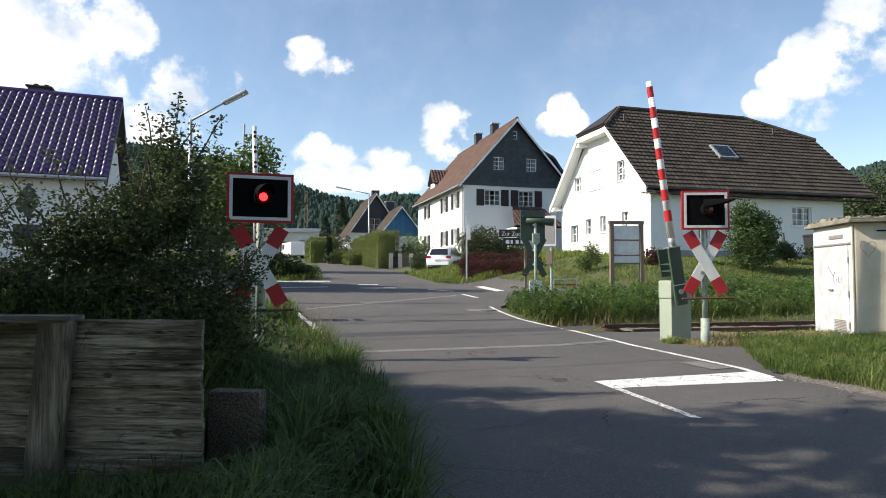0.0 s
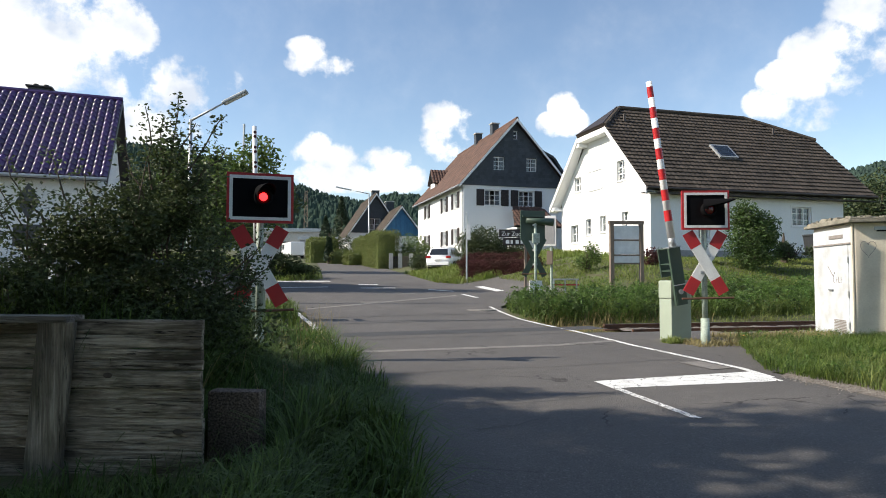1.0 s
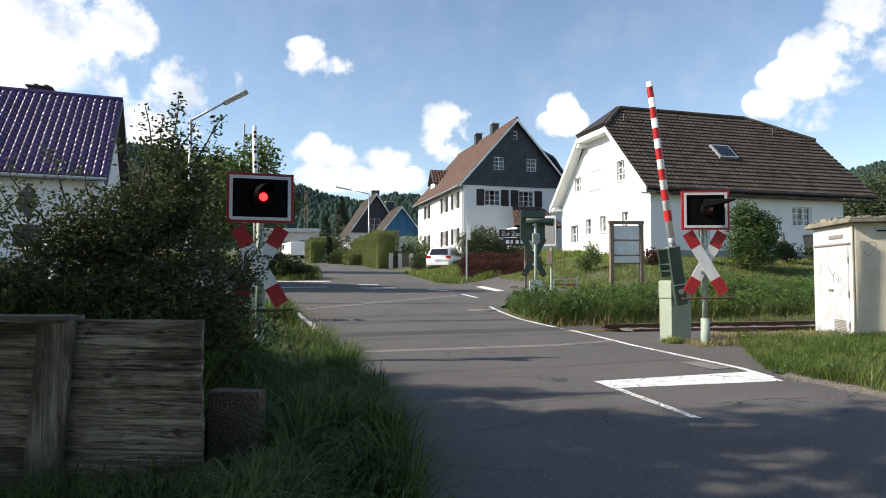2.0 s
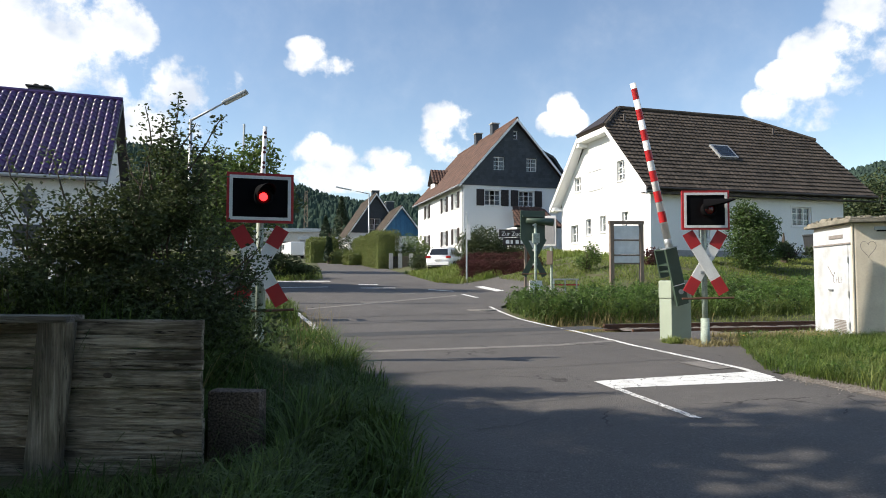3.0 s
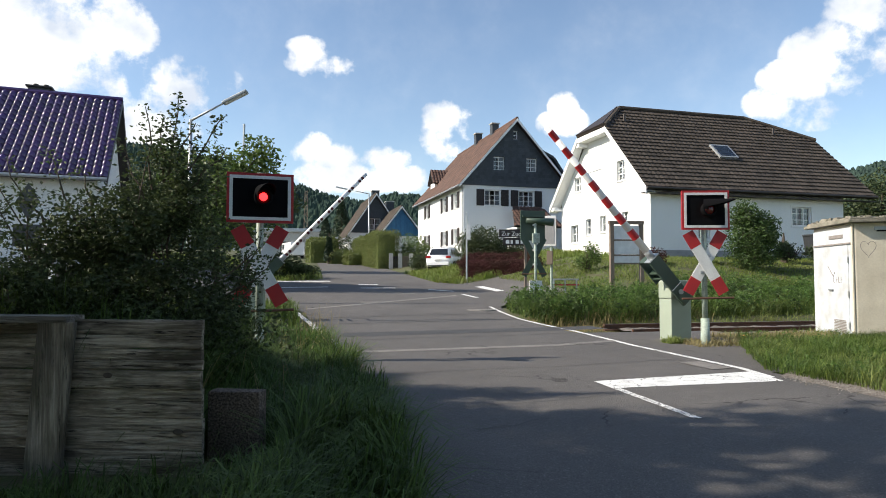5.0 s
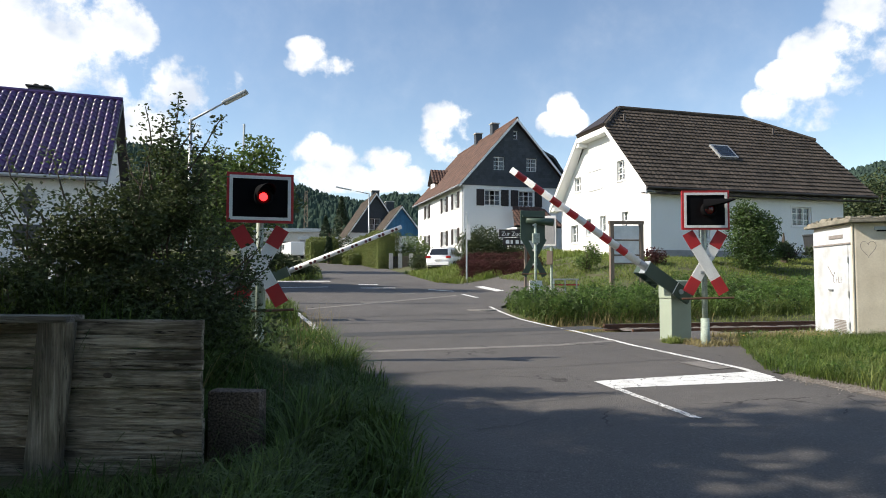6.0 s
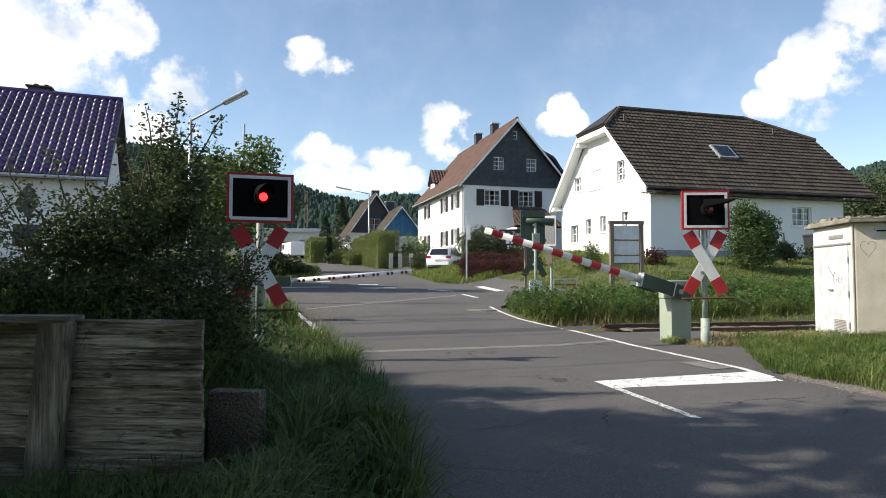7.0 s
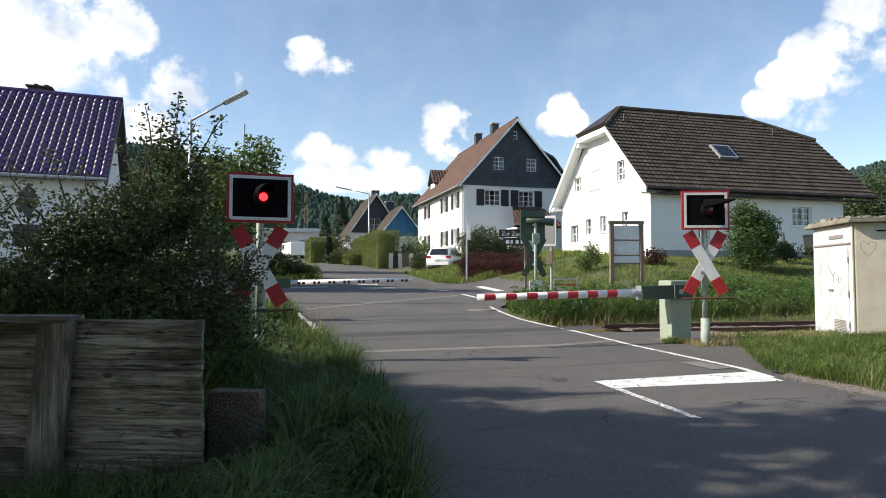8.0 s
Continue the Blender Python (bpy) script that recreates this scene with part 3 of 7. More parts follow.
def marking(pts, name="road_marking", label="worn white painted line on the asphalt", material="paint", lift=0.004, rows=1):
    """A thin painted patch; pts are four (u, v) corners."""
    vs, n = [], 12
    for k in range(rows + 1):
        b = k / rows
        for i in range(n + 1):
            a = i / n
            u = (pts[0][0] * (1 - a) + pts[1][0] * a) * (1 - b) + (pts[3][0] * (1 - a) + pts[2][0] * a) * b
            v = (pts[0][1] * (1 - a) + pts[1][1] * a) * (1 - b) + (pts[3][1] * (1 - a) + pts[2][1] * a) * b
            x, y = xy(u, v)
            vs.append((x, y, road_z(v) + lift + 1.5 * step(15.5, 26, v) * step(9, 17, u)))
    fs = [(k * (n + 1) + i, k * (n + 1) + i + 1, (k + 1) * (n + 1) + i + 1, (k + 1) * (n + 1) + i) for k in range(rows) for i in range(n)]
    return tagged(obj(name, (vs, [], fs), material), label, "road marking", "road markings", kind="structure")


def edge_line(path, w, material="paint"):
    for (u0, v0), (u1, v1) in zip(path, path[1:]):
        marking([(u0, v0), (u1, v1), (u1 + w, v1), (u0 + w, v0)], material=material)


marking([(3.5, 5.84), (5.62, 5.72), (5.74, 6.38), (3.53, 6.28)], label="broad white stop line across the lane")
marking([(3.42, 4.44), (3.50, 4.43), (3.585, 5.83), (3.50, 5.83)], material="paint_thin")
edge_line([(5.63, 5.95), (5.80, 6.65), (5.87, 8.09), (5.92, 9.33), (6.0, 9.95), (6.2, 11.93), (6.22, 13.4), (6.32, 15.2), (6.6, 17.2), (6.88, 19.0)], 0.10)
edge_line([(1.03, 10.2), (1.01, 11.5), (0.95, 13), (0.88, 15.2), (0.68, 18.3)], 0.13, "paint_thin")
marking([(0.99, 5.0), (1.08, 5.0), (1.08, 5.75), (0.99, 5.75)], material="paint_thin")
marking([(7.60, 22.5), (7.78, 22.5), (7.70, 24.2), (7.52, 24.2)])
marking([(6.85, 26.6), (7.75, 25.6), (7.75, 25.9), (6.85, 27.0)])
marking([(9.0, 25.3), (9.9, 25.3), (9.9, 28.2), (9.0, 28.2)])
marking([(0.3, 33.0), (3.1, 32.9), (3.1, 33.5), (0.3, 33.6)])
marking([(0.5, 28.5), (2.6, 28.7), (2.6, 29.0), (0.5, 28.8)])
marking([(4.0, 27.9), (5.6, 27.8), (5.6, 28.1), (4.0, 28.2)])
marking([(4.2, 30.2), (5.2, 30.2), (5.2, 30.5), (4.2, 30.5)])
marking([(1.3, 9.5), (4.8, 9.52), (4.8, 9.75), (1.3, 9.75)], "asphalt_seam", "pale worn joint in the asphalt", "asphalt_old")
marking([(4.78, 9.53), (6.0, 9.85), (6.05, 10.1), (4.78, 9.75)], "asphalt_seam", "pale worn joint in the asphalt", "asphalt_old", 0.006)
marking([(1.1, 11.95), (7.2, 12.15), (7.2, 12.9), (1.1, 12.7)], "track_panel", "dark asphalt strip between the sunken rails", "asphalt_new", 0.004, 4)
marking([(1.0, 14.75), (6.3, 15.1), (6.3, 15.22), (1.0, 14.87)], "asphalt_seam", "thin dark joint in the asphalt", "asphalt_new")
marking([(1.0, 18.9), (7.2, 23.4), (7.2, 23.75), (1.0, 19.15)], "asphalt_seam", "pale worn joint in the asphalt", "asphalt_old", 0.004, 3)
for u0, v0, a, b in ((3.0, 20.9, 0.7, 0.35), (5.2, 24.6, 0.6, 0.3), (5.4, 6.62, 0.34, 0.68)):
    marking([(u0, v0), (u0 + a, v0 + 0.05), (u0 + a, v0 + b), (u0, v0 + b)], "asphalt_patch", "pale mended patch in the asphalt", "asphalt_old", 0.008, 2)


marking([(5.88, 6.3), (6.75, 6.3), (8.95, 11.3), (5.88, 11.6)], "asphalt_apron", "dark worn asphalt apron by the barrier", "asphalt", -0.003, 6)
marking([(5.55, 2.0), (6.5, 2.0), (6.3, 6.3), (5.84, 6.0)], "gravel_edge", "strip of loose gravel along the asphalt", "gravel", 0.004, 6)


def disc(u, v, r, name, label, material):
    x, y = xy(u, v)
    bm = bmesh.new()
    bmesh.ops.create_cone(bm, cap_ends=True, segments=28, radius1=r, radius2=r - 0.01, depth=0.03, matrix=Matrix.Translation((x, y, road_z(v) - 0.003)))
    return tagged(obj(name, bm, material), label, "cover", kind="structure")


def crack(path, w=0.012):
    for (u0, v0), (u1, v1) in zip(path, path[1:]):
        marking([(u0, v0), (u1, v1), (u1, v1 + w), (u0, v0 + w)], "crack", "thin dark crack in the asphalt", "asphalt_new", 0.005)


crack([(1.55, 4.55), (1.75, 4.62), (1.9, 4.6), (2.1, 4.74), (2.25, 4.75)])
crack([(1.2, 5.35), (1.5, 5.3), (1.85, 5.42), (2.4, 5.4), (3.3, 5.52)], 0.01)
crack([(1.1, 7.35), (2.2, 7.45), (3.6, 7.4), (5.7, 7.62)], 0.015)
crack([(1.1, 11.3), (3.0, 11.42), (4.4, 11.36), (6.0, 11.5)], 0.03)
crack([(1.0, 16.4), (3.0, 16.6), (6.5, 16.9)], 0.05)
crack([(4.6, 20.2), (5.0, 20.6), (5.6, 20.5)], 0.06)
for k in range(9):
    a = 1.3 + 0.52 * k
    disc(a + 0.13 * ((k * 7) % 5), 19.6 + ((k * 5) % 7) * 0.9, 0.05, "dark_spot", "small dark spot on the asphalt", "asphalt_new") if k % 3 == 0 else None
disc(6.3, 18.0, 0.46, "manhole_cover", "pale round manhole cover in the asphalt", "asphalt_old")

# ---- railway: bed, sleepers, two rails ----
TD, TN = Vector((math.cos(TA), math.sin(TA), 0)), Vector((-math.sin(TA), math.cos(TA), 0))
T0 = Vector((7.47, 14.45, -0.02)) - TD * 7.6


def rail(off):
    bm = bmesh.new()
    prof = [(-0.06, -0.15), (0.06, -0.15), (0.06, -0.135), (0.012, -0.115), (0.012, -0.045), (0.034, -0.03), (0.034, 0.0), (-0.034, 0.0), (-0.034, -0.03), (-0.012, -0.045), (-0.012, -0.115), (-0.06, -0.135)]
    for s0, s1 in ((-42, -2.9), (4.3, 70)):
        ring = [[bm.verts.new(T0 + TD * s + TN * (off + a) + Vector((0, 0, b + 0.02))) for a, b in prof] for s in (s0, s1)]
        for i in range(len(prof)):
            bm.faces.new((ring[0][i - 1], ring[0][i], ring[1][i], ring[1][i - 1]))
        bm.faces.new(ring[0])
        bm.faces.new(ring[1][::-1])
    return bm


def railway():
    tr = tagged(new("railway_track"), "single rusty railway track on a weedy bed", "railway track", kind="structure")
    for off in (0, 1.435):
        r = part("rail", rail(off), "rust", tr)
        hb = bmesh.new()
        for s0, s1 in ((-42, -2.9), (4.3, 70)):
            c = T0 + TD * (s0 + s1) / 2 + TN * off + Vector((0, 0, 0.022))
            bx((-(s1 - s0) / 2, -0.03, -0.002), ((s1 - s0) / 2, 0.03, 0.004), bm=hb, m=Matrix.Translation(c) @ pose(0, 0, 0, 0, 0, 11.2))
        part("rail_head", hb, "railhead", r, "worn running surface")
    for i in range(90):
        s = 5.4 + i * 0.63
        c = T0 + TD * s + TN * 0.717
        part("sleeper", bx((-0.13, -1.25, -0.3), (0.13, 1.25, -0.13), 0.015, m=Matrix.Translation(c) @ pose(0, 0, 0, 0, 0, 11.2)), "board_wood", tr)
    for s0, s1 in ((4.6, 62), (-42, -3.2)):
        c = T0 + TD * (s0 + s1) / 2 + TN * 0.717
        rng = np.random.default_rng(4)
        n, w = int((s1 - s0) * 5), 14
        vs, fs = [], []
        for i in range(n + 1):
            for j in range(w + 1):
                p = T0 + TD * (s0 + (s1 - s0) * i / n) + TN * (0.717 - 1.9 + 3.8 * j / w)
                vs.append((p.x, p.y, 0.02 - 0.12 + rng.normal(0, 0.018) - 0.10 * (abs(j - w / 2) > w * 0.42)))
        fs = [(i * (w + 1) + j, i * (w + 1) + j + 1, (i + 1) * (w + 1) + j + 1, (i + 1) * (w + 1) + j) for i in range(n) for j in range(w)]
        part("ballast", (vs, [], fs), "gravel", tr, "brown gravel bed")


railway()


# ---- houses ----
def house_base(name, o, turn, label):
    return thing(name, pose(*o, 0, 0, turn), label, "house", "village houses")


def gutter(h, p, q, down=None, material="galv"):
    g = part("gutter", tube(p, q, 0.07, seg=10), material, h, "metal gutter")
    if down:
        part("downpipe", tube(down, (down[0], down[1], 0), 0.045, seg=8), "galv", g)


def gable_house(name, o, turn, label, W, L, eave, rise, over, tile, front_holes, left_holes, upper="white_wall", split=None, tw=0.3, tl=0.36, lower="white_wall", barge="white_paint"):
    """A house whose gable faces the road; its ridge runs along local y."""
    h = house_base(name, o, turn, label)
    k = rise / (W / 2)
    top = [(0, 0), (W, 0), (W, eave), (W / 2, eave + rise), (0, eave)]
    F = lambda s, z, d: (s, d, z)
    fl = lambda s, z, d: (d, L - s, z)
    sp = split if split is not None else eave + rise + 1
    b = min(sp, eave)
    part("wall", wall([(0, -1), (W, -1), (W, b), (0, b)] if split is not None else [(0, -1), (W, -1), *top[2:]], [q[:4] for q in front_holes if q[3] <= sp], F), lower, h)
    if split is not None:
        part("gable_wall", wall([(0, b), (W, b), (W / 2, b + (W / 2) * k), (0, b)][:3] if b == eave else [(0, b), (W, b), *top[2:]], [q[:4] for q in front_holes if q[3] > sp], lambda s, z, d: (s, d - 0.08, z), 0.38), upper, h)
    part("wall", wall([(0, -1), (L - 0.3, -1), (L - 0.3, eave), (0, eave)], [q[:4] for q in left_holes], fl), lower, h)
    part("wall", wall([(0, -1), (L - 0.3, -1), (L - 0.3, eave), (0, eave)], [], lambda s, z, d: (W - d, L - s, z)), lower, h)
    part("wall", wall([(0.31, -1), (W - 0.31, -1), (W - 0.31, eave), (W / 2, eave + rise - 0.4), (0.31, eave)], [], lambda s, z, d: (s, L - d, z)), lower, h)
    for q in front_holes:
        window(h, F, q[:4], **(q[4] if len(q) > 4 else {}))
    for q in left_holes:
        window(h, fl, q[:4], **(q[4] if len(q) > 4 else {}))
    oy = over
    z0 = eave - over * k
    for sg in (-1, 1):
        e = -over if sg < 0 else W + over
        slab_pts = [(e, -oy, z0 + 0.02), (e, L + oy, z0 + 0.02), (W / 2, L + oy, eave + rise + 0.02), (W / 2, -oy, eave + rise + 0.02)]
        if sg < 0:
            slab_pts = slab_pts[::-1]
        bmr = poly(slab_pts, -0.16)
        r = part("roof", bmr, "dark_paint", h)
        ln = math.hypot(W / 2 + over, rise + over * k)
        args = ((e, L + oy, z0 + 0.02), (0, -1, 0), (W / 2 + over, 0, rise + over * k)) if sg < 0 else ((e, -oy, z0 + 0.02), (0, 1, 0), (-W / 2 - over, 0, rise + over * k))
        tm = part("roof_tiles", tiles(*args, lambda s, t: True, int((L + 2 * oy) / tw), int(ln / tl), tw, tl, 0.07), tile, r)
        tagged(tm, kind="stuff")
        bb = bmesh.new()
        y0 = -oy - 0.03
        poly([(e, y0, z0 - 0.2), (e, y0, z0 + 0.03), (W / 2, y0, eave + rise + 0.03), (W / 2, y0, eave + rise - 0.2)], 0.03, bb)
        part("bargeboard", bb, barge, r)
    rb = tube((W / 2, -oy, eave + rise + 0.06), (W / 2, L + oy, eave + rise + 0.06), 0.12, seg=8)
    part("ridge", rb, tile, h)
    gutter(h, (-over - 0.05, -oy, z0 - 0.05), (-over - 0.05, L + oy, z0 - 0.05), (-0.06, 0.15, eave - 0.4))
    return h


def chimney(h, x, y, z0, z1, w=0.6):
    c = part("chimney", bx((x - w / 2, y - w / 2, z0), (x + w / 2, y + w / 2, z1), 0.01), "slate", h, "slate-clad chimney")
    part("cap", bx((x - w / 2 - 0.08, y - w / 2 - 0.08, z1), (x + w / 2 + 0.08, y + w / 2 + 0.08, z1 + 0.09), 0.01), "concrete", c)


def slates(place, profile, holes, s0, s1, z0, z1, w=0.34, hgt=0.26):
    """Overlapping slates on a wall."""
    vs, fs = [], []
    j, z = 0, z0
    while z < z1:
        s = s0 - (w / 2 if j % 2 else 0)
        while s < s1:
            c, zc = s + w / 2, z + hgt / 2
            inside = all((b[0] - a[0]) * (q[1] - a[1]) - (b[1] - a[1]) * (q[0] - a[0]) >= 0 for a, b in zip([profile[-1]] + profile, profile) for q in ((s + 0.03, z), (s + w - 0.03, z), (s + 0.03, z + hgt), (s + w - 0.03, z + hgt)))
            if inside and not any(hh[0] - 0.14 < c < hh[1] + 0.14 and hh[2] - 0.1 < zc < hh[3] + 0.12 for hh in holes):
                n = len(vs)
                vs += [place(s, z, -0.10), place(s + w - 0.01, z, -0.10), place(s + w - 0.01, z + hgt * 1.1, -0.082), place(s, z + hgt * 1.1, -0.082), place(s, z, -0.082), place(s + w - 0.01, z, -0.082)]
                fs += [(n, n + 1, n + 2, n + 3), (n + 4, n + 5, n + 1, n)]
            s += w
        z += hgt
        j += 1
    return vs, [], fs


def middle_house():
    W, L, ev, rise = 8.8, 15.2, 6.07, 4.96
    lo = dict(nx=3, nz=3, shutters="lr")
    up = dict(nx=2, nz=3, surround=0.08)
    fh = [(1.76, 3.1, 4.05, 5.3, lo), (4.66, 6.0, 4.05, 5.3, lo), (2.5, 3.45, 6.9, 7.98, up), (5.3, 6.25, 6.9, 7.98, up), (4.2, 4.6, 9.45, 10.15, dict(nx=1, nz=2, surround=0.06, curtain=False))]
    sd = dict(nx=2, nz=2, shutters="lr")
    lh = [(L - a - 0.55, L - a + 0.55, z, z + 1.25, sd) for a in (2.1, 5.4, 11.4) for z in (3.95, 1.05)]
    h = gable_house("slate_gabled_house", (1.59, 48.0, 2.7), TURN, "white rendered house with dark slate gable and red-brown roof", W, L, ev, rise, 0.45, "red_tile", fh, lh, "slate", 5.62)
    prof = [(0, 5.66), (W, 5.66), (W, ev), (W / 2, ev + rise), (0, ev)]
    tagged(part("slate_cladding", slates(lambda s, z, d: (s, d, z), prof, [q[:4] for q in fh], 0, W, 5.64, ev + rise), "slate", h, "dark grey slates"), kind="stuff")
    for y, t in ((4.77, 11.8), (9.2, 11.9)):
        chimney(h, 4.4, y, 10.2, t, 0.6)
    # dormer on the long slope
    d = part("dormer", bx((0.75, 11.5, 6.2), (2.9, 13.1, 7.5)), "white_wall", h, "small white dormer with a tiled roof")
    part("dormer_roof", poly([(0.5, 11.2, 7.4), (0.5, 12.3, 8.8), (3.0, 12.3, 8.8), (3.0, 11.2, 7.4)], 0.1), "dark_paint", d)
    part("dormer_roof", poly([(0.5, 13.4, 7.4), (3.0, 13.4, 7.4), (3.0, 12.3, 8.8), (0.5, 12.3, 8.8)], 0.1), "dark_paint", d)
    tagged(part("dormer_tiles", tiles((0.5, 11.2, 7.44), (1, 0, 0), (0, 1.1, 1.4), lambda s, t: True, 8, 5, 0.3, 0.36), "red_tile", d), kind="stuff")
    # cross wing with its own roof behind
    part("wing_roof", poly([(9.3, 3.2, 8.75), (10.4, 3.2, 7.2), (10.4, 10, 7.2), (9.3, 10, 8.75)], 0.2), "slate", h)
    part("wing_roof", poly([(6.2, 3.2, 10.2), (9.32, 3.2, 8.75), (9.32, 10, 8.75), (6.2, 10, 10.2)], 0.2), "slate", h)
    part("wing_wall", bx((8.75, 3.5, -1), (10.2, 9.7, 7.3)), "slate", h, "dark slate-clad wing wall")
    # porch
    p = part("porch", bx((3.4, -2.6, -0.5), (6.8, -0.05, 2.2)), "white_wall", h, "low front porch under a tiled roof")
    part("porch_roof", poly([(3.0, -3.1, 2.1), (7.2, -3.1, 2.1), (6.4, -0.3, 3.9), (4.0, -0.3, 3.9)], 0.12), "dark_paint", p)
    tagged(part("porch_tiles", tiles((3.05, -3.1, 2.24), (1, 0, 0), (0, 2.8, 1.8), lambda s, t: 0.3 * t < s < 4.15 - 0.25 * t, 14, 9, 0.3, 0.36), "red_tile", p), kind="stuff")


def right_house():
    h = house_base("half_hipped_house", (10.67, 31.54, 2.2), TURN, "white rendered house with brown tiled half-hipped roof")
    L, W = 12.6, 10.0
    ev, k = 4.0, 1.0
    cy, top = 5.0, 9.0      # ridge line y and height
    hip_y, hip_z = 3.4, 7.4
    # gable facing the road, s counted from the far corner
    G = lambda s, z, d: (d, W - s, z)
    gh = [(W - b, W - a, z0, z1, o) for a, b, z0, z1, o in (
        (7.72, 8.66, 1.08, 2.2, dict(nx=2, nz=2, surround=0.1)), (6.08, 6.72, 1.5, 2.45, dict(nx=1, nz=2, surround=0.1)), (4.36, 4.98, 1.56, 2.5, dict(nx=1, nz=2, surround=0.1)),
        (2.0, 2.62, 1.56, 2.5, dict(nx=2, nz=2, surround=0.1)), (7.3, 8.1, 4.32, 5.22, dict(nx=2, nz=2, surround=0.12)), (2.32, 3.12, 4.3, 5.42, dict(nx=2, nz=3, surround=0.12)))]
    prof = [(0, -1), (W, -1), (W, ev), (W - hip_y, hip_z - 0.05), (hip_y, hip_z - 0.05), (0, ev)]
    part("wall", wall(prof, [q[:4] for q in gh], G), "white_wall", h)
    for q in gh:
        window(h, G, q[:4], **q[4])
    for z0, z1 in ((4.2, 5.3),):
        fr = bmesh.new()
        for r in ((3.62, 5.3, z1, z1 + 0.07), (3.62, 5.3, z0 - 0.07, z0)):
            slab(fr, G, *r, -0.05, 0.002)
        slab(fr, G, 3.62, 3.68, z0, z1, -0.02, 0.002)
        slab(fr, G, 5.24, 5.3, z0, z1, -0.02, 0.002)
        part("blind_window", fr, "white_paint", h, "plastered blind window surround")
    F = lambda s, z, d: (s, d, z)
    fh = [(8.98, 10.32, 1.74, 2.8, dict(nx=3, nz=3, surround=0.08)), (2.85, 3.6, 0.9, 1.5, dict(nx=2, nz=1, surround=0.06))]
    part("wall", wall([(0.305, -1), (L, -1), (L, ev), (0.305, ev)], [q[:4] for q in fh], F), "white_wall", h)
    for q in fh:
        window(h, F, q[:4], **q[4])
    part("plinth", bx((0.02, -0.03, -1), (L, 0.0, 0.32)), "plinth", h, "grey plinth")
    part("wall", wall([(0.3, -1), (W, -1), (W, ev), (W - hip_y, hip_z - 0.2), (hip_y, hip_z - 0.2), (0.3, ev)], [], lambda s, z, d: (L - d, s, z)), "white_wall", h)
    part("wall", wall([(0.305, -1), (L - 0.305, -1), (L - 0.305, ev), (0.305, ev)], [], lambda s, z, d: (s, W - d, z)), "white_wall", h)
    x0, x1, o = -0.6, 14.4, 0.55
    ez = ev - o * k + 0.05
    ra, rb = 1.35, 10.3     # ridge ends
    hz, hy = hip_z + 0.1, hip_y
    T = top + 0.05
    for sg in (-1, 1):
        ye, yh = (-o, hy) if sg < 0 else (W + o, W - hy)
        pts = [(x0, ye, ez), (x1, ye, ez), (x1, yh, hz), (rb, cy, T), (ra, cy, T), (x0, yh, hz)]
        if sg > 0:
            pts = pts[::-1]
        r = part("roof", poly(pts, -0.2), "dark_paint", h)
        if sg < 0:
            ln = math.hypot(cy + o, T - ez)
            f = ln / (cy + o)
            def inside(s, t):
                y = t / f - o
                x = s + x0
                if y > hy:
                    q = (y - hy) / (cy - hy)
                    return x0 + (ra - x0) * q < x < x1 + (rb - x1) * q
                return x < x1
            tm = part("roof_tiles", tiles((x0, -o, ez), (1, 0, 0), (0, cy + o, T - ez), inside, int((x1 - x0) / 0.3) + 1, int(ln / 0.35), 0.3, 0.35, 0.022, 0.07), "brown_tile", r)
            tagged(tm, kind="stuff")
    for xe, xr, sg in ((x0, ra, -1), (x1, rb, 1)):
        pts = [(xe, hy, hz), (xr, cy, T), (xe, W - hy, hz)]
        r = part("hip", poly(pts if sg > 0 else pts[::-1], -0.2), "dark_paint", h)
        if sg < 0:
            e = Vector((xr - xe, 0, T - hz))
            wd = W - 2 * hy
            tm = part("hip_tiles", tiles((xe, W - hy, hz), (0, -1, 0), e, lambda s, t: wd / 2 * t / e.length < s < wd - wd / 2 * t / e.length, int(wd / 0.3), int(e.length / 0.35), 0.3, 0.35), "brown_tile", r)
            tagged(tm, kind="stuff")
    part("ridge", tube((ra, cy, T + 0.05), (rb, cy, T + 0.05), 0.13, seg=8), "brown_tile", h)
    for p, q in (((x0, hy, hz + 0.05), (ra, cy, T + 0.05)), ((x0, W - hy, hz + 0.05), (ra, cy, T + 0.05)), ((x1, hy, hz + 0.05), (rb, cy, T + 0.05))):
        part("ridge", tube(p, q, 0.12, seg=8), "brown_tile", h)
    # white boxed verge and eaves
    vb = bmesh.new()
    for ye, yh in ((-o, hy), (W + o, W - hy)):
        poly([(x0 - 0.02, ye, ez - 0.32), (x0 - 0.02, ye, ez), (x0 - 0.02, yh, hz), (x0 - 0.02, yh, hz - 0.32)], -0.04, vb)
    poly([(x0 - 0.02, hy, hz - 0.35), (x0 - 0.02, hy, hz - 0.05), (x0 - 0.02, W - hy, hz - 0.05), (x0 - 0.02, W - hy, hz - 0.35)], -0.04, vb)
    part("bargeboard", vb, "white_paint", h)
    sf = bmesh.new()
    for ye, yh in ((-o + 0.02, hy), (W + o - 0.02, W - hy)):
        poly([(x0, ye, ez - 0.3), (x0, yh, hz - 0.3), (0.0, yh, hz - 0.3), (0.0, ye, ez - 0.3)], 0.03, sf)
    bx((x0, hy, hz - 0.36), (-0.01, W - hy, hz - 0.31), bm=sf)
    part("soffit", sf, "white_paint", h)
    part("eaves_board", bx((x0 + 0.02, -o, ez - 0.30), (x1, -0.01, ez - 0.26)), "dark_paint", h, "dark eaves boarding")
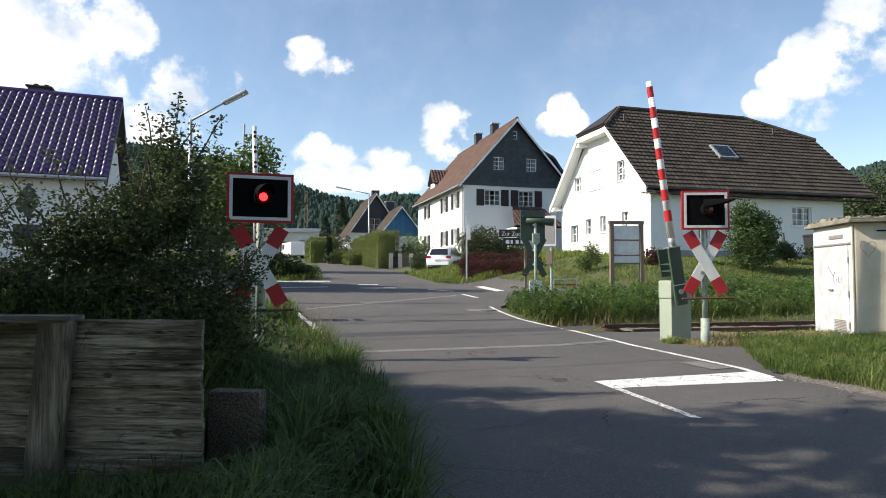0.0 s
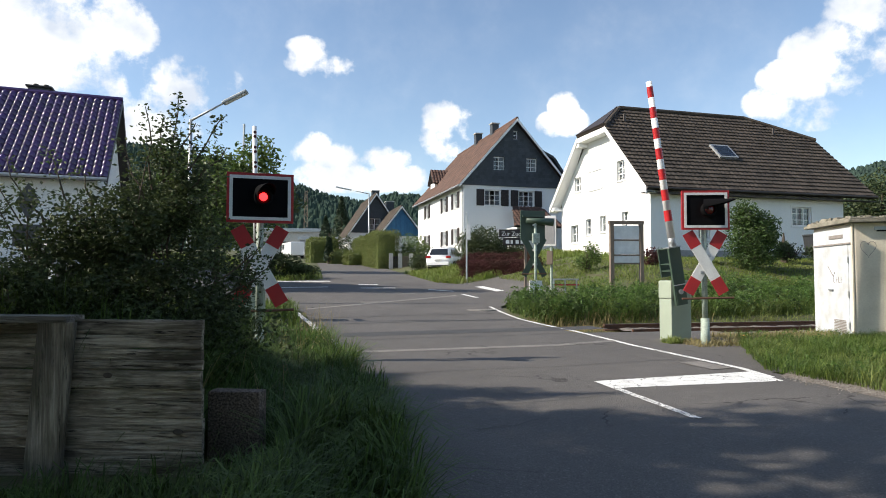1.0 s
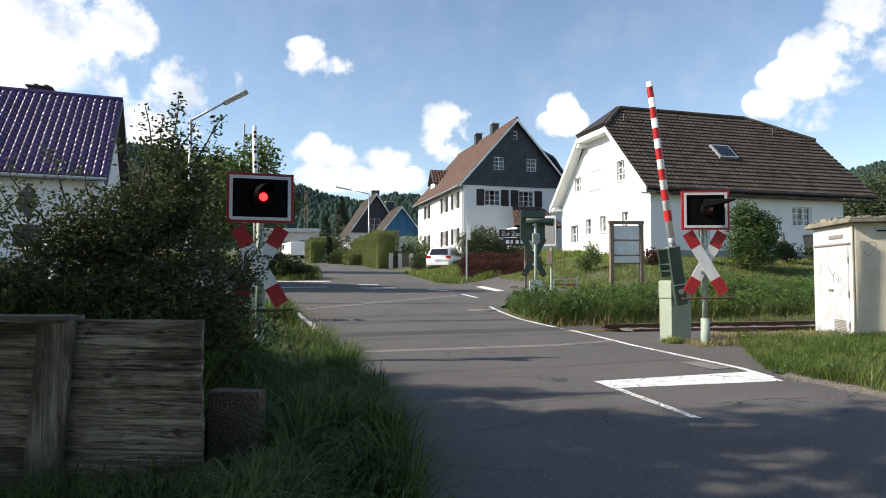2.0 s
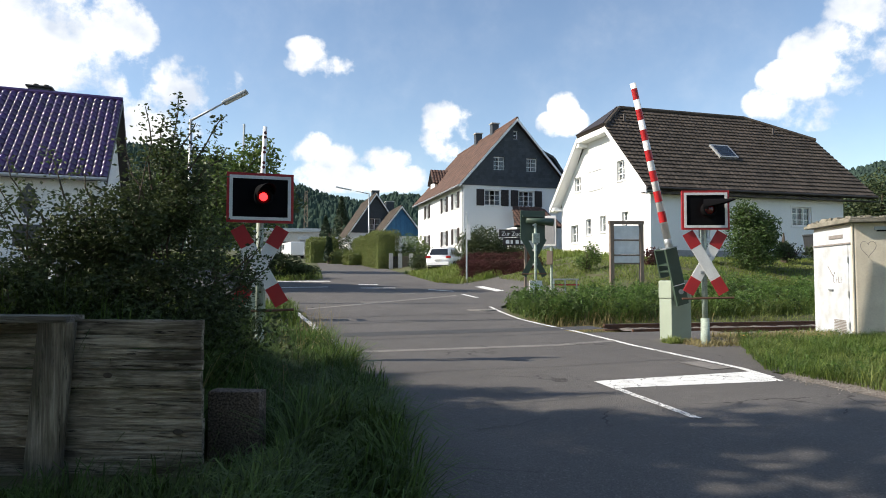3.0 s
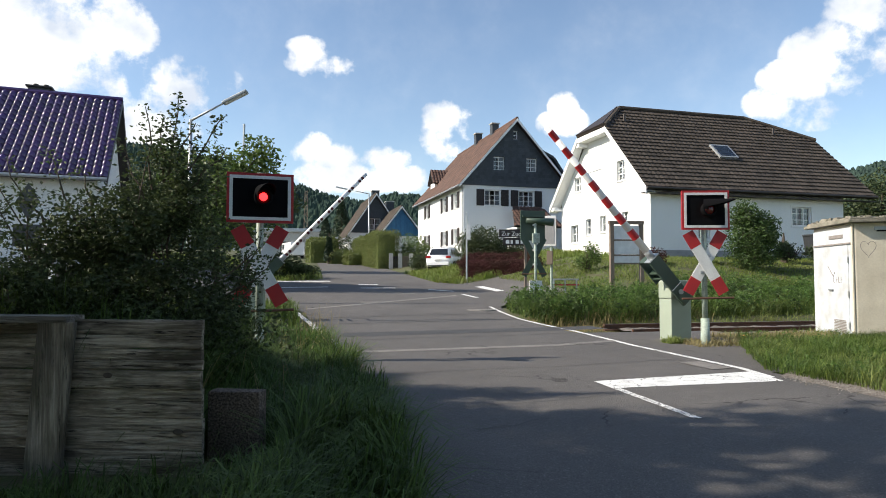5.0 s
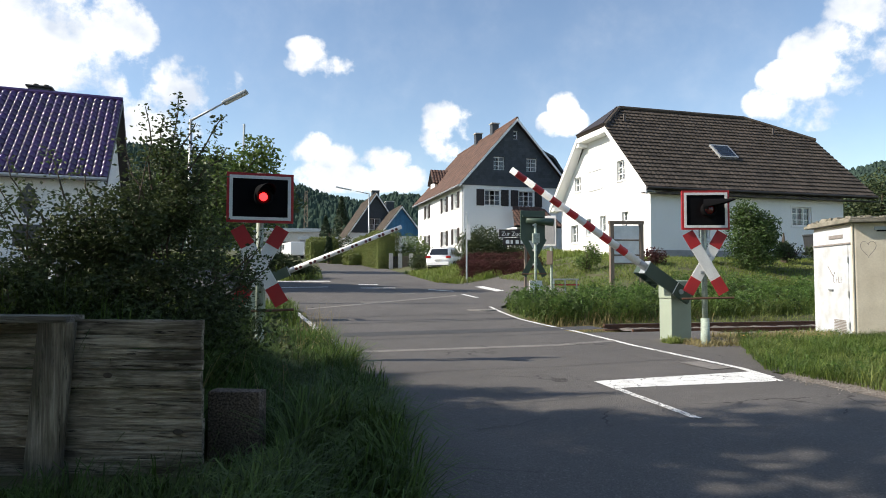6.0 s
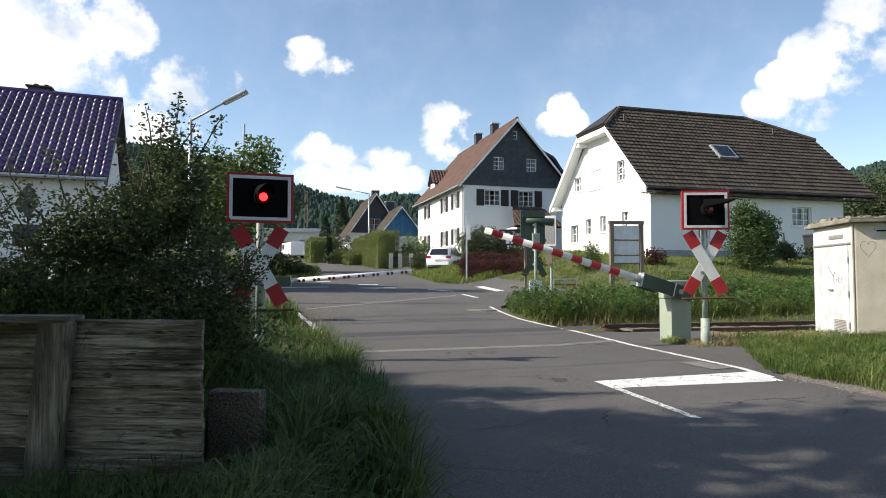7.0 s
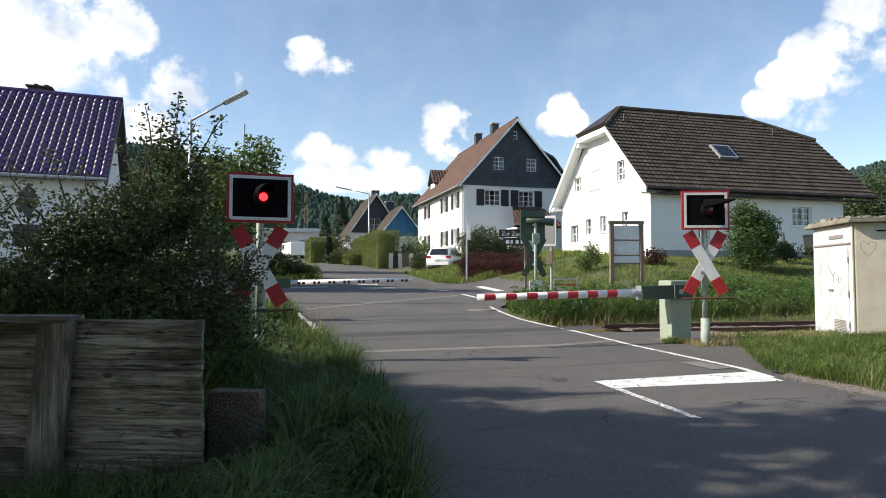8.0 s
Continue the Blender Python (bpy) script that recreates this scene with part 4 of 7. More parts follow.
    for y in (W - hy - 0.2, W - 0.1):
        part("console", bx((-0.6, y, (hz if y < 8 else ez + 0.4) - 0.62), (-0.005, y + 0.5, (hz if y < 8 else ez + 0.4) - 0.37), 0.03), "white_paint", h, "white boxed eaves console")
    gutter(h, (x0, -o - 0.07, ez - 0.06), (x1, -o - 0.07, ez - 0.06), None, "dark_paint")
    # roof window
    m = Matrix.Translation((6.15, 1.87, ez + 2.42 + 0.17)) @ pose(0, 0, 0, 45, 0, 0)
    sk = part("roof_window", bx((-0.62, -0.62, -0.06), (0.62, 0.62, 0.06), m=m), "galv", h, "grey framed roof window")
    part("pane", bx((-0.5, -0.5, 0.05), (0.5, 0.5, 0.075), m=m), "glass", sk)
    part("blind", bx((-0.5, -0.5, 0.02), (0.5, 0.5, 0.064), m=m), "car_glass", sk)
    for x, y in ((1.0, 3.9), (11.4, 3.7)):
        part("vent_pipe", tube((x, y, ez + y + o - 0.1), (x, y, ez + y + o + 0.45), 0.07, seg=8), "dark_paint", h)


def left_house():
    # eave-side house with glazed violet tiles
    o = (-13.29, 24.06, 0.87)
    h = house_base("violet_roofed_house", o, 21, "white house with glazed violet tile roof, behind a bush")
    L, W, ev, k = 14.0, 8.0, 4.25, 0.98
    F = lambda s, z, d: (s, d, z)
    holes = [(-4.9, -3.7, 1.2, 2.5, dict(nx=2, nz=1)), (-9.0, -7.8, 1.2, 2.5, dict(nx=2, nz=1))]
    part("wall", wall([(-L, -1.5), (-0.3, -1.5), (-0.3, ev), (-L, ev)], [q[:4] for q in holes], lambda s, z, d: (s, d + 0.35, z)), "white_wall", h)
    for q in holes:
        window(h, lambda s, z, d: (s, d + 0.35, z), q[:4], **q[4])
    part("wall", wall([(0.66, -1.5), (W, -1.5), (W, ev), (W / 2, ev + W / 2 * k - 0.2), (0.66, ev)], [], lambda s, z, d: (-0.3 - d, s, z)), "white_wall", h)
    part("wall", wall([(0.66, -1.5), (W, -1.5), (W, ev), (W / 2, ev + W / 2 * k - 0.2), (0.66, ev)], [], lambda s, z, d: (-L + d, s, z)), "white_wall", h)
    part("wall", bx((-L + 0.3, W - 0.3, -1.5), (-0.6, W, ev)), "white_wall", h)
    rise = 4.1
    for sg in (0, 1):
        pts = [(-L - 0.4, 0 - 0.1, ev - 0.1), (0.1, -0.1, ev - 0.1), (0.1, W / 2, ev + rise * 0.98), (-L - 0.4, W / 2, ev + rise * 0.98)]
        if sg:
            pts = [(x, W - y, z) for x, y, z in pts][::-1]
        r = part("roof", poly(pts, -0.18), "dark_paint", h)
        if not sg:
            e = Vector((0, W / 2 + 0.1, rise * 0.98 + 0.1))
            tm = part("roof_tiles", tiles((-L - 0.4, -0.1, ev - 0.1), (1, 0, 0), e, lambda s, t: True, int((L + 0.5) / 0.29), int(e.length / 0.36), 0.29, 0.36, 0.125, 0.04), "purple_tile", r, smooth=True)
            tagged(tm, kind="stuff")
    part("ridge", tube((-L - 0.4, W / 2, ev + rise), (0.1, W / 2, ev + rise), 0.12, seg=8), "purple_tile", h)
    part("bargeboard", poly([(0.11, -0.1, ev - 0.35), (0.11, -0.1, ev - 0.08), (0.11, W / 2, ev + rise), (0.11, W / 2, ev + rise - 0.3)], 0.04), "dark_paint", h)
    part("bargeboard", poly([(0.11, W + 0.1, ev - 0.35), (0.11, W + 0.1, ev - 0.08), (0.11, W / 2, ev + rise), (0.11, W / 2, ev + rise - 0.3)], -0.04), "dark_paint", h)
    gutter(h, (-L - 0.4, -0.2, ev - 0.16), (0.1, -0.2, ev - 0.16))
    c = part("chimney", bx((-3.65, 4.3, ev + rise - 0.8), (-2.85, 5.0, ev + rise + 0.3), 0.01), "slate", h)
    for x in (-3.45, -3.05):
        part("chimney_pot", tube((x, 4.65, ev + rise + 0.36), (x, 4.65, ev + rise + 0.52), 0.13, 0.11, 12), "dark_paint", c)
    part("cap", bx((-3.75, 4.2, ev + rise + 0.3), (-2.75, 5.1, ev + rise + 0.37)), "dark_paint", c)


def far_houses():
    h = gable_house("dark_slate_house", (-11.2, 73.5, 3.2), TURN, "small white house with dark slate gable and steep brown roof", 6.4, 12, 3.2, 4.7, 0.5, "brown_tile",
                    [(2.35, 3.75, 3.5, 4.9, dict(nx=2, nz=2, surround=0.15)), (1.2, 2.6, 0.8, 2.2, {})], [(3, 4.5, 0.9, 2.2, {})], "slate", 3.15)
    chimney(h, 3.6, 3.0, 7.2, 8.6, 0.9)
    chimney(h, 5.6, 4.0, 4.0, 7.4, 1.0)
    b = gable_house("blue_boarded_house", (-7.0, 67.0, 3.0), TURN, "small house with blue boarded gable and brown roof", 5.0, 9, 2.6, 3.2, 0.4, "brown_tile", [], [], "blue_boards", 2.55)
    for i in range(20):
        x = 0.12 + i * 0.25
        t = 2.6 + 3.2 * (1 - abs(x - 2.5) / 2.5)
        if t > 2.75:
            part("board", bx((x - 0.11, -0.11, 2.56), (x + 0.11, -0.085, t - 0.1)), "blue_boards", b)


right_house()
middle_house()
left_house()
far_houses()


# ---- level crossing ----
def crossing_signal(x, y, z, panel_turn, post_z, cross_z, panel_z, lamp_turn, label, w=0.88, h=0.68, hood=(0.122, 0.17, 18, 0.03)):
    """Flashing light on a bordered black panel over a St Andrew's cross. Local -y faces the drivers."""
    th = thing("crossing_signal", pose(x, y, z, 0, 0, panel_turn), label, "railway signal", "crossing signals")
    post = tube((0, 0.10, 0.42), (0, 0.10, post_z), 0.048, seg=14)
    part("post", post, "pole_green", th, "pale green steel post", True)
    part("post_socket", tube((0, 0.10, -0.2), (0, 0.10, 0.46), 0.085, 0.07, 12), "pole_green", th, "flaking pale socket", True)
    pl = part("panel", bx((-w / 2 + 0.05, -0.012, panel_z - h / 2 + 0.05), (w / 2 - 0.05, 0.02, panel_z + h / 2 - 0.05), 0.006), "sign_black", th, "matt black backing panel")
    for n, m_, a, b, d in (("red_border", "sign_red", 0.0, 0.036, 0.018), ("white_border", "sign_white", 0.036, 0.078, 0.024)):
        bm = bmesh.new()
        X0, X1, Z0, Z1 = -w / 2, w / 2, panel_z - h / 2, panel_z + h / 2
        for lo, hi in (((X0 + a, -d, Z0 + a), (X1 - a, 0.03, Z0 + b)), ((X0 + a, -d, Z1 - b), (X1 - a, 0.03, Z1 - a)), ((X0 + a, -d, Z0 + b), (X0 + b, 0.03, Z1 - b)), ((X1 - b, -d, Z0 + b), (X1 - a, 0.03, Z1 - b))):
            bx(lo, hi, bm=bm)
        part(n, bm, m_, pl)
    # lamp: housing ring, always glowing lens, added disc that hides it, hood
    lm = Matrix.Translation((0.03, -0.02, panel_z + 0.01)) @ pose(0, 0, 0, 0, 0, lamp_turn)
    ring = bmesh.new()
    n = 28
    rows = [(0.125, 0.0), (0.125, -0.09), (0.105, -0.10), (0.088, -0.085)]
    vs = [[ring.verts.new(lm @ Vector((r * math.cos(2 * math.pi * i / n), d, r * math.sin(2 * math.pi * i / n)))) for i in range(n)] for r, d in rows]
    for a, b in zip(vs, vs[1:]):
        for i in range(n):
            ring.faces.new((a[i - 1], a[i], b[i], b[i - 1]))
    lamp = part("lamp", ring, "sign_black", pl, "round black lamp housing", True)
    def dome(r, d0, bulge):
        bm = bmesh.new()
        rr = [(r * k / 5, d0 - bulge * (1 - (k / 5) ** 2)) for k in range(6)]
        c = bm.verts.new(lm @ Vector((0, rr[0][1], 0)))
        prev = None
        for q, d in rr[1:]:
            cur = [bm.verts.new(lm @ Vector((q * math.cos(2 * math.pi * i / n), d, q * math.sin(2 * math.pi * i / n)))) for i in range(n)]
            for i in range(n):
                bm.faces.new((c, cur[i - 1], cur[i]) if prev is None else (prev[i - 1], prev[i], cur[i], cur[i - 1]))
            prev = cur
        return bm
    part("lit_lens", dome(0.056, -0.060, 0.014), "lens_lit", pl, "glowing red lens", True)
    sh = part("lens_shutter", dome(0.089, 0, 0.016), "lens_dark", pl, "dark red disc added to hide the lit lens between flashes", True)
    hm = Matrix.Translation((hood[3], -0.02, panel_z + 0.06)) @ pose(0, 0, 0, 0, 0, hood[2])
    # hood: upper half tube, cut slantwise
    hb = bmesh.new()
    prev = None
    for k in range(15):
        a = radians(-25 + 230 * k / 14)
        ln = 0.06 + hood[1] * max(0.0, math.sin(a)) ** 0.6
        q = hood[0]
        ps = [(q, -0.03), (q - 0.012, -ln - 0.05), (q - 0.006, -ln - 0.05), (q + 0.006, -0.03)]
        cur = [hb.verts.new(hm @ Vector((r * math.cos(a), d, r * math.sin(a)))) for r, d in ps]
        if prev:
            for i in range(4):
                hb.faces.new((prev[i - 1], prev[i], cur[i], cur[i - 1]))
        prev = cur
    part("hood", hb, "sign_black", lamp, "black sun hood")
    # cross
    for sg in (-1, 1):
        m = Matrix.Translation((0, 0.04 + 0.012 * sg, cross_z)) @ pose(0, 0, 0, 0, 30 * sg, 0)
        arm = part("cross_arm", bx((-0.095, -0.01, -0.6), (0.095, 0.006, 0.6), 0.004, m=m), "sign_white", th, "white cross arm with red ends")
        for e in (-1, 1):
            part("red_end", bx((-0.097, -0.0125, 0.32 * e), (0.097, 0.008, 0.602 * e), m=m), "sign_red", arm)
    part("rod", tube((-0.42, 0.0, cross_z - 0.62), (0.46, 0.0, cross_z - 0.60), 0.018, seg=8), "rust", th, "rusty rod under the cross")
    br = bmesh.new()
    for zz in (cross_z + 0.12, cross_z - 0.16, panel_z - 0.2, panel_z + 0.2):
        bx((-0.09, 0.02, zz - 0.025), (0.09, 0.17, zz + 0.025), 0.005, bm=br)
    part("bracket", br, "galv", th)
    return th, sh, lm


def boom_barrier(x, y, z, side, pivot, length, label, lo, hi):
    """A drive box with a striped boom; side -1: the boom reaches towards local -x."""
    th = thing("boom_barrier", pose(x, y, z, 0, 0, TURN), label, "level crossing barrier", "crossing barriers")
    body = part("drive_box", bx((lo[0], lo[1], -0.2), (hi[0], hi[1], hi[2] - 0.34), 0.012), "box_green", th, "grey-green sheet steel drive box")
    part("lid", bx((lo[0] - 0.012, lo[1] - 0.012, hi[2] - 0.335), (hi[0] + 0.012, hi[1] + 0.012, hi[2]), 0.03), "box_green", body)
    part("base", bx((lo[0] - 0.02, lo[1] - 0.02, -0.25), (hi[0] + 0.02, hi[1] + 0.02, 0.025), 0.008), "asphalt_old", th)
    s = side
    def span(x0, x1, y0, y1, z0, z1, bev=0.006):
        return bx((min(x0, x1), y0, z0), (max(x0, x1), y1, z1), bev)
    arm = part("arm", span(s * 0.80, -s * 0.24, -0.05, 0.0, -0.12, 0.12), "dark_green", th, "dark green counterweight arm")
    back = (hi[1] - lo[1] + 0.16) * (1.0 if side > 0 else 0.55)
    part("back_plate", span(s * 0.80, s * (0.10 if side > 0 else 0.27), back, back + 0.03, -0.11, 0.11), "dark_green", arm)
    for d in (0.80, 0.52, 0.26 if hi[2] < 0.5 else 0.40):
        part("cross_plate", span(s * d, s * (d - 0.02), 0.002, back - 0.002, -0.10, 0.10, 0.0), "dark_green", arm)
    part("flange", span(s * 0.80, s * 0.82, -0.07, 0.10, -0.125, 0.125, 0.003), "galv", arm, "grey flange plate")
    part("flange", span(s * 0.12, s * 0.135, -0.058, -0.052, -0.12, 0.12, 0.0), "boom_white", arm)
    part("weight_plate", span(-s * 0.02, -s * 0.235, -0.062, -0.052, -0.10, 0.10, 0.002), "dark_green", arm)
    part("axle", tube((0, -0.075, 0), (0, 0.3, 0), 0.045, seg=12), "galv", arm)
    part("collar", tube((s * 0.80, 0, 0), (s * 1.0, 0, 0), 0.07, 0.066, 14), "galv", arm, "grey steel collar", True)
    def taper(d):
        return 0.068 - 0.016 * (d - 1.0) / (length - 1.0)
    part("boom", tube((s * 0.98, 0, 0), (s * length, 0, 0), taper(1.0), taper(length), 18), "boom_white", arm, "white tapered boom", True)
    for i in range(7 if side < 0 else 8):
        d1 = length - 0.1 - 0.375 * i
        d0 = d1 - 0.195
        if side > 0:                   # bolt heads on the back of the far boom
            for d in (d1 - 0.06, d1 - 0.17):
                part("reflector_bolt", tube((s * d, -taper(d) - 0.006, -0.012), (s * d, 0, -0.012), 0.038, seg=12), "bolt", arm, "dark red round reflector")
            continue
        bm = bmesh.new()               # band on the face towards the drivers, the top left white
        prev = None
        for k in range(15):
            a = radians(115 + 310 * k / 14)
            cur = [bm.verts.new((s * d, (taper(d) + e) * math.cos(a), (taper(d) + e) * math.sin(a))) for d, e in ((d0, 0.002), (d1, 0.002))]
            if prev:
                bm.faces.new((prev[0], prev[1], cur[1], cur[0]))
            prev = cur
        part("red_band", bm, "boom_red", arm, "", True)
    arm.matrix_basis = pose(*pivot)
    return th, arm


sig_left, shut_left, lens_left = crossing_signal(-2.50, 8.40, 0.0, 18, 2.62, 1.33, 2.26, 5, "flashing red light over a red and white cross, overgrown")
sig_right, shut_right, lens_right = crossing_signal(4.54, 10.62, 0.0, -2, 2.40, 1.42, 2.33, 6, "flashing red light over a red and white cross, clear", 0.81, 0.68, (0.12, 0.44, 64, -0.06))
bar_right, arm_right = boom_barrier(4.14, 11.2, 0.0, -1, (0.09, -0.1, 0.91), 3.83, "red and white boom barrier on a grey-green drive box", (0, 0, 0), (0.42, 0.36, 1.11))
bar_left, arm_left = boom_barrier(-4.6, 15.26, 0.05, 1, (0, -0.12, 0.95), 3.9, "red and white boom barrier beyond the tracks", (-0.3, 0, 0), (0.2, 0.4, 1.1))


def far_signal():
    """The signal for the other direction, seen from behind."""
    th = thing("crossing_signal", pose(3.27, 21.9, 0.3, 0, 0, 12), "dark green back of a crossing light, cross and pole", "railway signal", "crossing signals")
    part("post", tube((0, -0.05, -0.3), (0, -0.05, 2.9), 0.048, seg=12), "pole_green", th, "pale green steel post", True)
    pl = part("panel", bx((-0.50, 0.08, 2.15), (0.42, 0.12, 3.22), 0.01), "dark_green", th)
    part("stiffener", bx((-0.44, 0.0, 2.98), (0.32, 0.09, 3.05)), "dark_green", pl)
    part("lamp_housing", tube((-0.32, -0.02, 2.86), (0.66, -0.06, 2.80), 0.09, 0.14, 16), "dark_green", th, "dark green lamp tube", True)
    for sg in (-1, 1):
        m = Matrix.Translation((0, 0.08 + 0.012 * sg, 1.56)) @ pose(0, 0, 0, 0, 30 * sg, 0)
        part("cross_arm", bx((-0.11, -0.01, -0.78), (0.11, 0.006, 0.78), m=m), "dark_green", th)
    part("rod", tube((-0.5, 0.02, 0.95), (0.45, 0.02, 0.97), 0.02, seg=8), "rust", th)
    part("cable_box", bx((-0.12, -0.14, 2.05), (0.14, -0.04, 2.4), 0.02), "pole_green", th)
    for zz in (1.3, 1.8, 2.3, 2.7):
        part("clamp", tube((0, 0, zz - 0.03), (0, 0, zz + 0.03), 0.085, seg=12), "galv", th)
    b = part("number_plate", bx((-0.24, -0.12, 0.28), (0.22, -0.07, 0.72), 0.01), "sign_white", th, "white plate with a dark mark")
    part("mark", bx((-0.05, -0.126, 0.33), (0.07, -0.1195, 0.5)), "sign_black", b)
    # second panel for the side road
    t2 = thing("side_road_signal", pose(3.92, 22.6, 0.3, 0, 0, -18), "grey bordered signal panel facing the side road", "railway signal", "crossing signals")
    part("post", tube((0.05, 0.05, -0.3), (0.05, 0.05, 3.0), 0.05, seg=10), "pole_green", t2)
    q = part("panel", bx((-0.24, -0.02, 1.98), (0.24, 0.02, 3.1), 0.01), "sign_white", t2, "white framed panel")
    part("panel_face", bx((-0.18, -0.03, 2.06), (0.18, -0.021, 3.02)), "plinth", q)
    part("lamp_box", bx((-0.1, -0.1, 1.3), (0.12, 0.02, 1.8), 0.02), "board_wood", t2)
    rl = thing("rail_fence", pose(4.2, 23.4, 0.45, 0, 0, 8), "low red and white railing on grey posts", "railing")
    for i in range(3):
        part("post", tube((0.45 * i, 0, -0.4), (0.45 * i, 0, 0.62), 0.035, seg=8), "galv", rl)
    part("rail", tube((-0.1, 0, 0.6), (1.0, 0, 0.6), 0.03, seg=8), "galv", rl)
    part("rail", tube((-0.1, 0, 0.4), (1.0, 0, 0.4), 0.03, seg=8), "sign_red", rl)


far_signal()


# ---- switch cabinet with a slab roof ----
def cabinet():
    th = thing("switch_cabinet", pose(7.76, 11.62, 0.0, 0, 0, -8.6), "cream rendered switch cabinet with pale steel door and mossy slab roof", "cabinet")
    part("body", bx((0, 0.0, -0.3), (1.9, 1.7, 2.2), 0.035), "cream", th)
    fr = part("door_frame", bx((-0.03, 0.06, -0.1), (0.01, 1.64, 2.12), 0.006), "pale_door", th)
    d = part("door", bx((-0.05, 0.14, 0.02), (-0.02, 1.5, 1.78), 0.006), "pale_door", th, "pale blue-white steel door")
    part("head_strip", bx((-0.06, 0.04, 1.80), (-0.02, 1.6, 1.83)), "graffiti", fr)
    part("vent_plate", bx((-0.045, 0.35, 1.93), (-0.02, 0.9, 2.0)), "graffiti", fr)
    for i in range(9):
        part("vent_slat", bx((-0.062, 0.25, 0.08 + 0.03 * i), (-0.048, 0.72, 0.096 + 0.03 * i)), "graffiti", d)
    part("handle", bx((-0.085, 0.72, 0.90), (-0.045, 0.9, 0.93), 0.004), "galv", d, "grey steel handle")
    for z in (0.25, 0.85, 1.5):
        part("hinge", tube((-0.055, 0.13, z - 0.06), (-0.055, 0.13, z + 0.06), 0.014, seg=8), "galv", d)
    bm = bmesh.new()
    for p, q in (((-0.053, 0.95, 1.40), (-0.053, 0.72, 1.18)), ((-0.053, 0.72, 1.18), (-0.053, 0.66, 1.27))):
        tube(p, q, 0.008, seg=5, bm=bm)
    for i in range(4):
        bx((-0.054, 0.72 - 0.1 * i, 1.06), (-0.05, 0.706 - 0.1 * i, 1.17), bm=bm)
        bx((-0.054, 0.706 - 0.1 * i, 1.06 + 0.05 * (i % 2)), (-0.05, 0.65 - 0.1 * i, 1.072 + 0.05 * (i % 2)), bm=bm)
    part("scrawl", bm, "graffiti", d, "faint grey scrawl")
    part("vent_flap", bx((0.36, -0.02, 2.06), (0.95, 0.004, 2.12), 0.004), "galv", th, "slim metal vent flap")
    # black strip below the flap, drawn in as its shade
    part("vent_slot", bx((0.40, -0.012, 2.03), (0.9, 0.004, 2.058)), "sign_black", th, "black strip for the shade under the flap")
    part("corner_strip", bx((-0.034, -0.004, -0.2), (-0.006, 0.055, 2.19), 0.004), "cream", th)
    part("plinth", bx((-0.02, -0.02, -0.3), (1.92, 0.0, 0.10), 0.006), "plinth", th, "grey concrete plinth")
    # heart drawn on the plaster
    hb = bmesh.new()
    pts = []
    for k in range(25):
        a = 2 * math.pi * k / 24
        pts.append((0.25 + 0.0086 * 16 * math.sin(a) ** 3, 0.004, 1.72 + 0.0108 * (13 * math.cos(a) - 5 * math.cos(2 * a) - 2 * math.cos(3 * a) - math.cos(4 * a))))
    for p, q in zip(pts, pts[1:]):
        tube(p, q, 0.0065, seg=6, bm=hb)
    part("heart", hb, "graffiti", th, "thin drawn heart outline")
    rb = bmesh.new()
    bx((-0.14, -0.14, 2.2), (2.04, 1.84, 2.26), 0.012, bm=rb)
    bx((-0.10, -0.10, 2.255), (2.0, 1.8, 2.30), 0.02, bm=rb)
    rf = part("roof", rb, "roof_slab", th, "mossy weathered roof slab")
    rng = random.Random(3)
    lb = bmesh.new()
    for i in range(150):
        x, y = rng.uniform(-0.1, 2.0), rng.uniform(-0.1, 1.8)
        s = rng.uniform(0.02, 0.09)
        crown = 0.05 * max(0.0, 1 - abs(y - 0.85) / 0.95)
        c = Matrix.Translation((x, y, 2.295 + crown * 0.5)) @ pose(0, 0, 0, rng.uniform(-8, 8), rng.uniform(-8, 8), rng.uniform(0, 90))
        bx((-s, -s * 0.7, -0.02), (s, s * 0.7, rng.uniform(0.012, 0.035) + crown * 0.5), 0.008, bm=lb, m=c)
    tagged(part("moss", lb, "roof_slab", rf, "uneven moss and gravel"), kind="stuff")


cabinet()


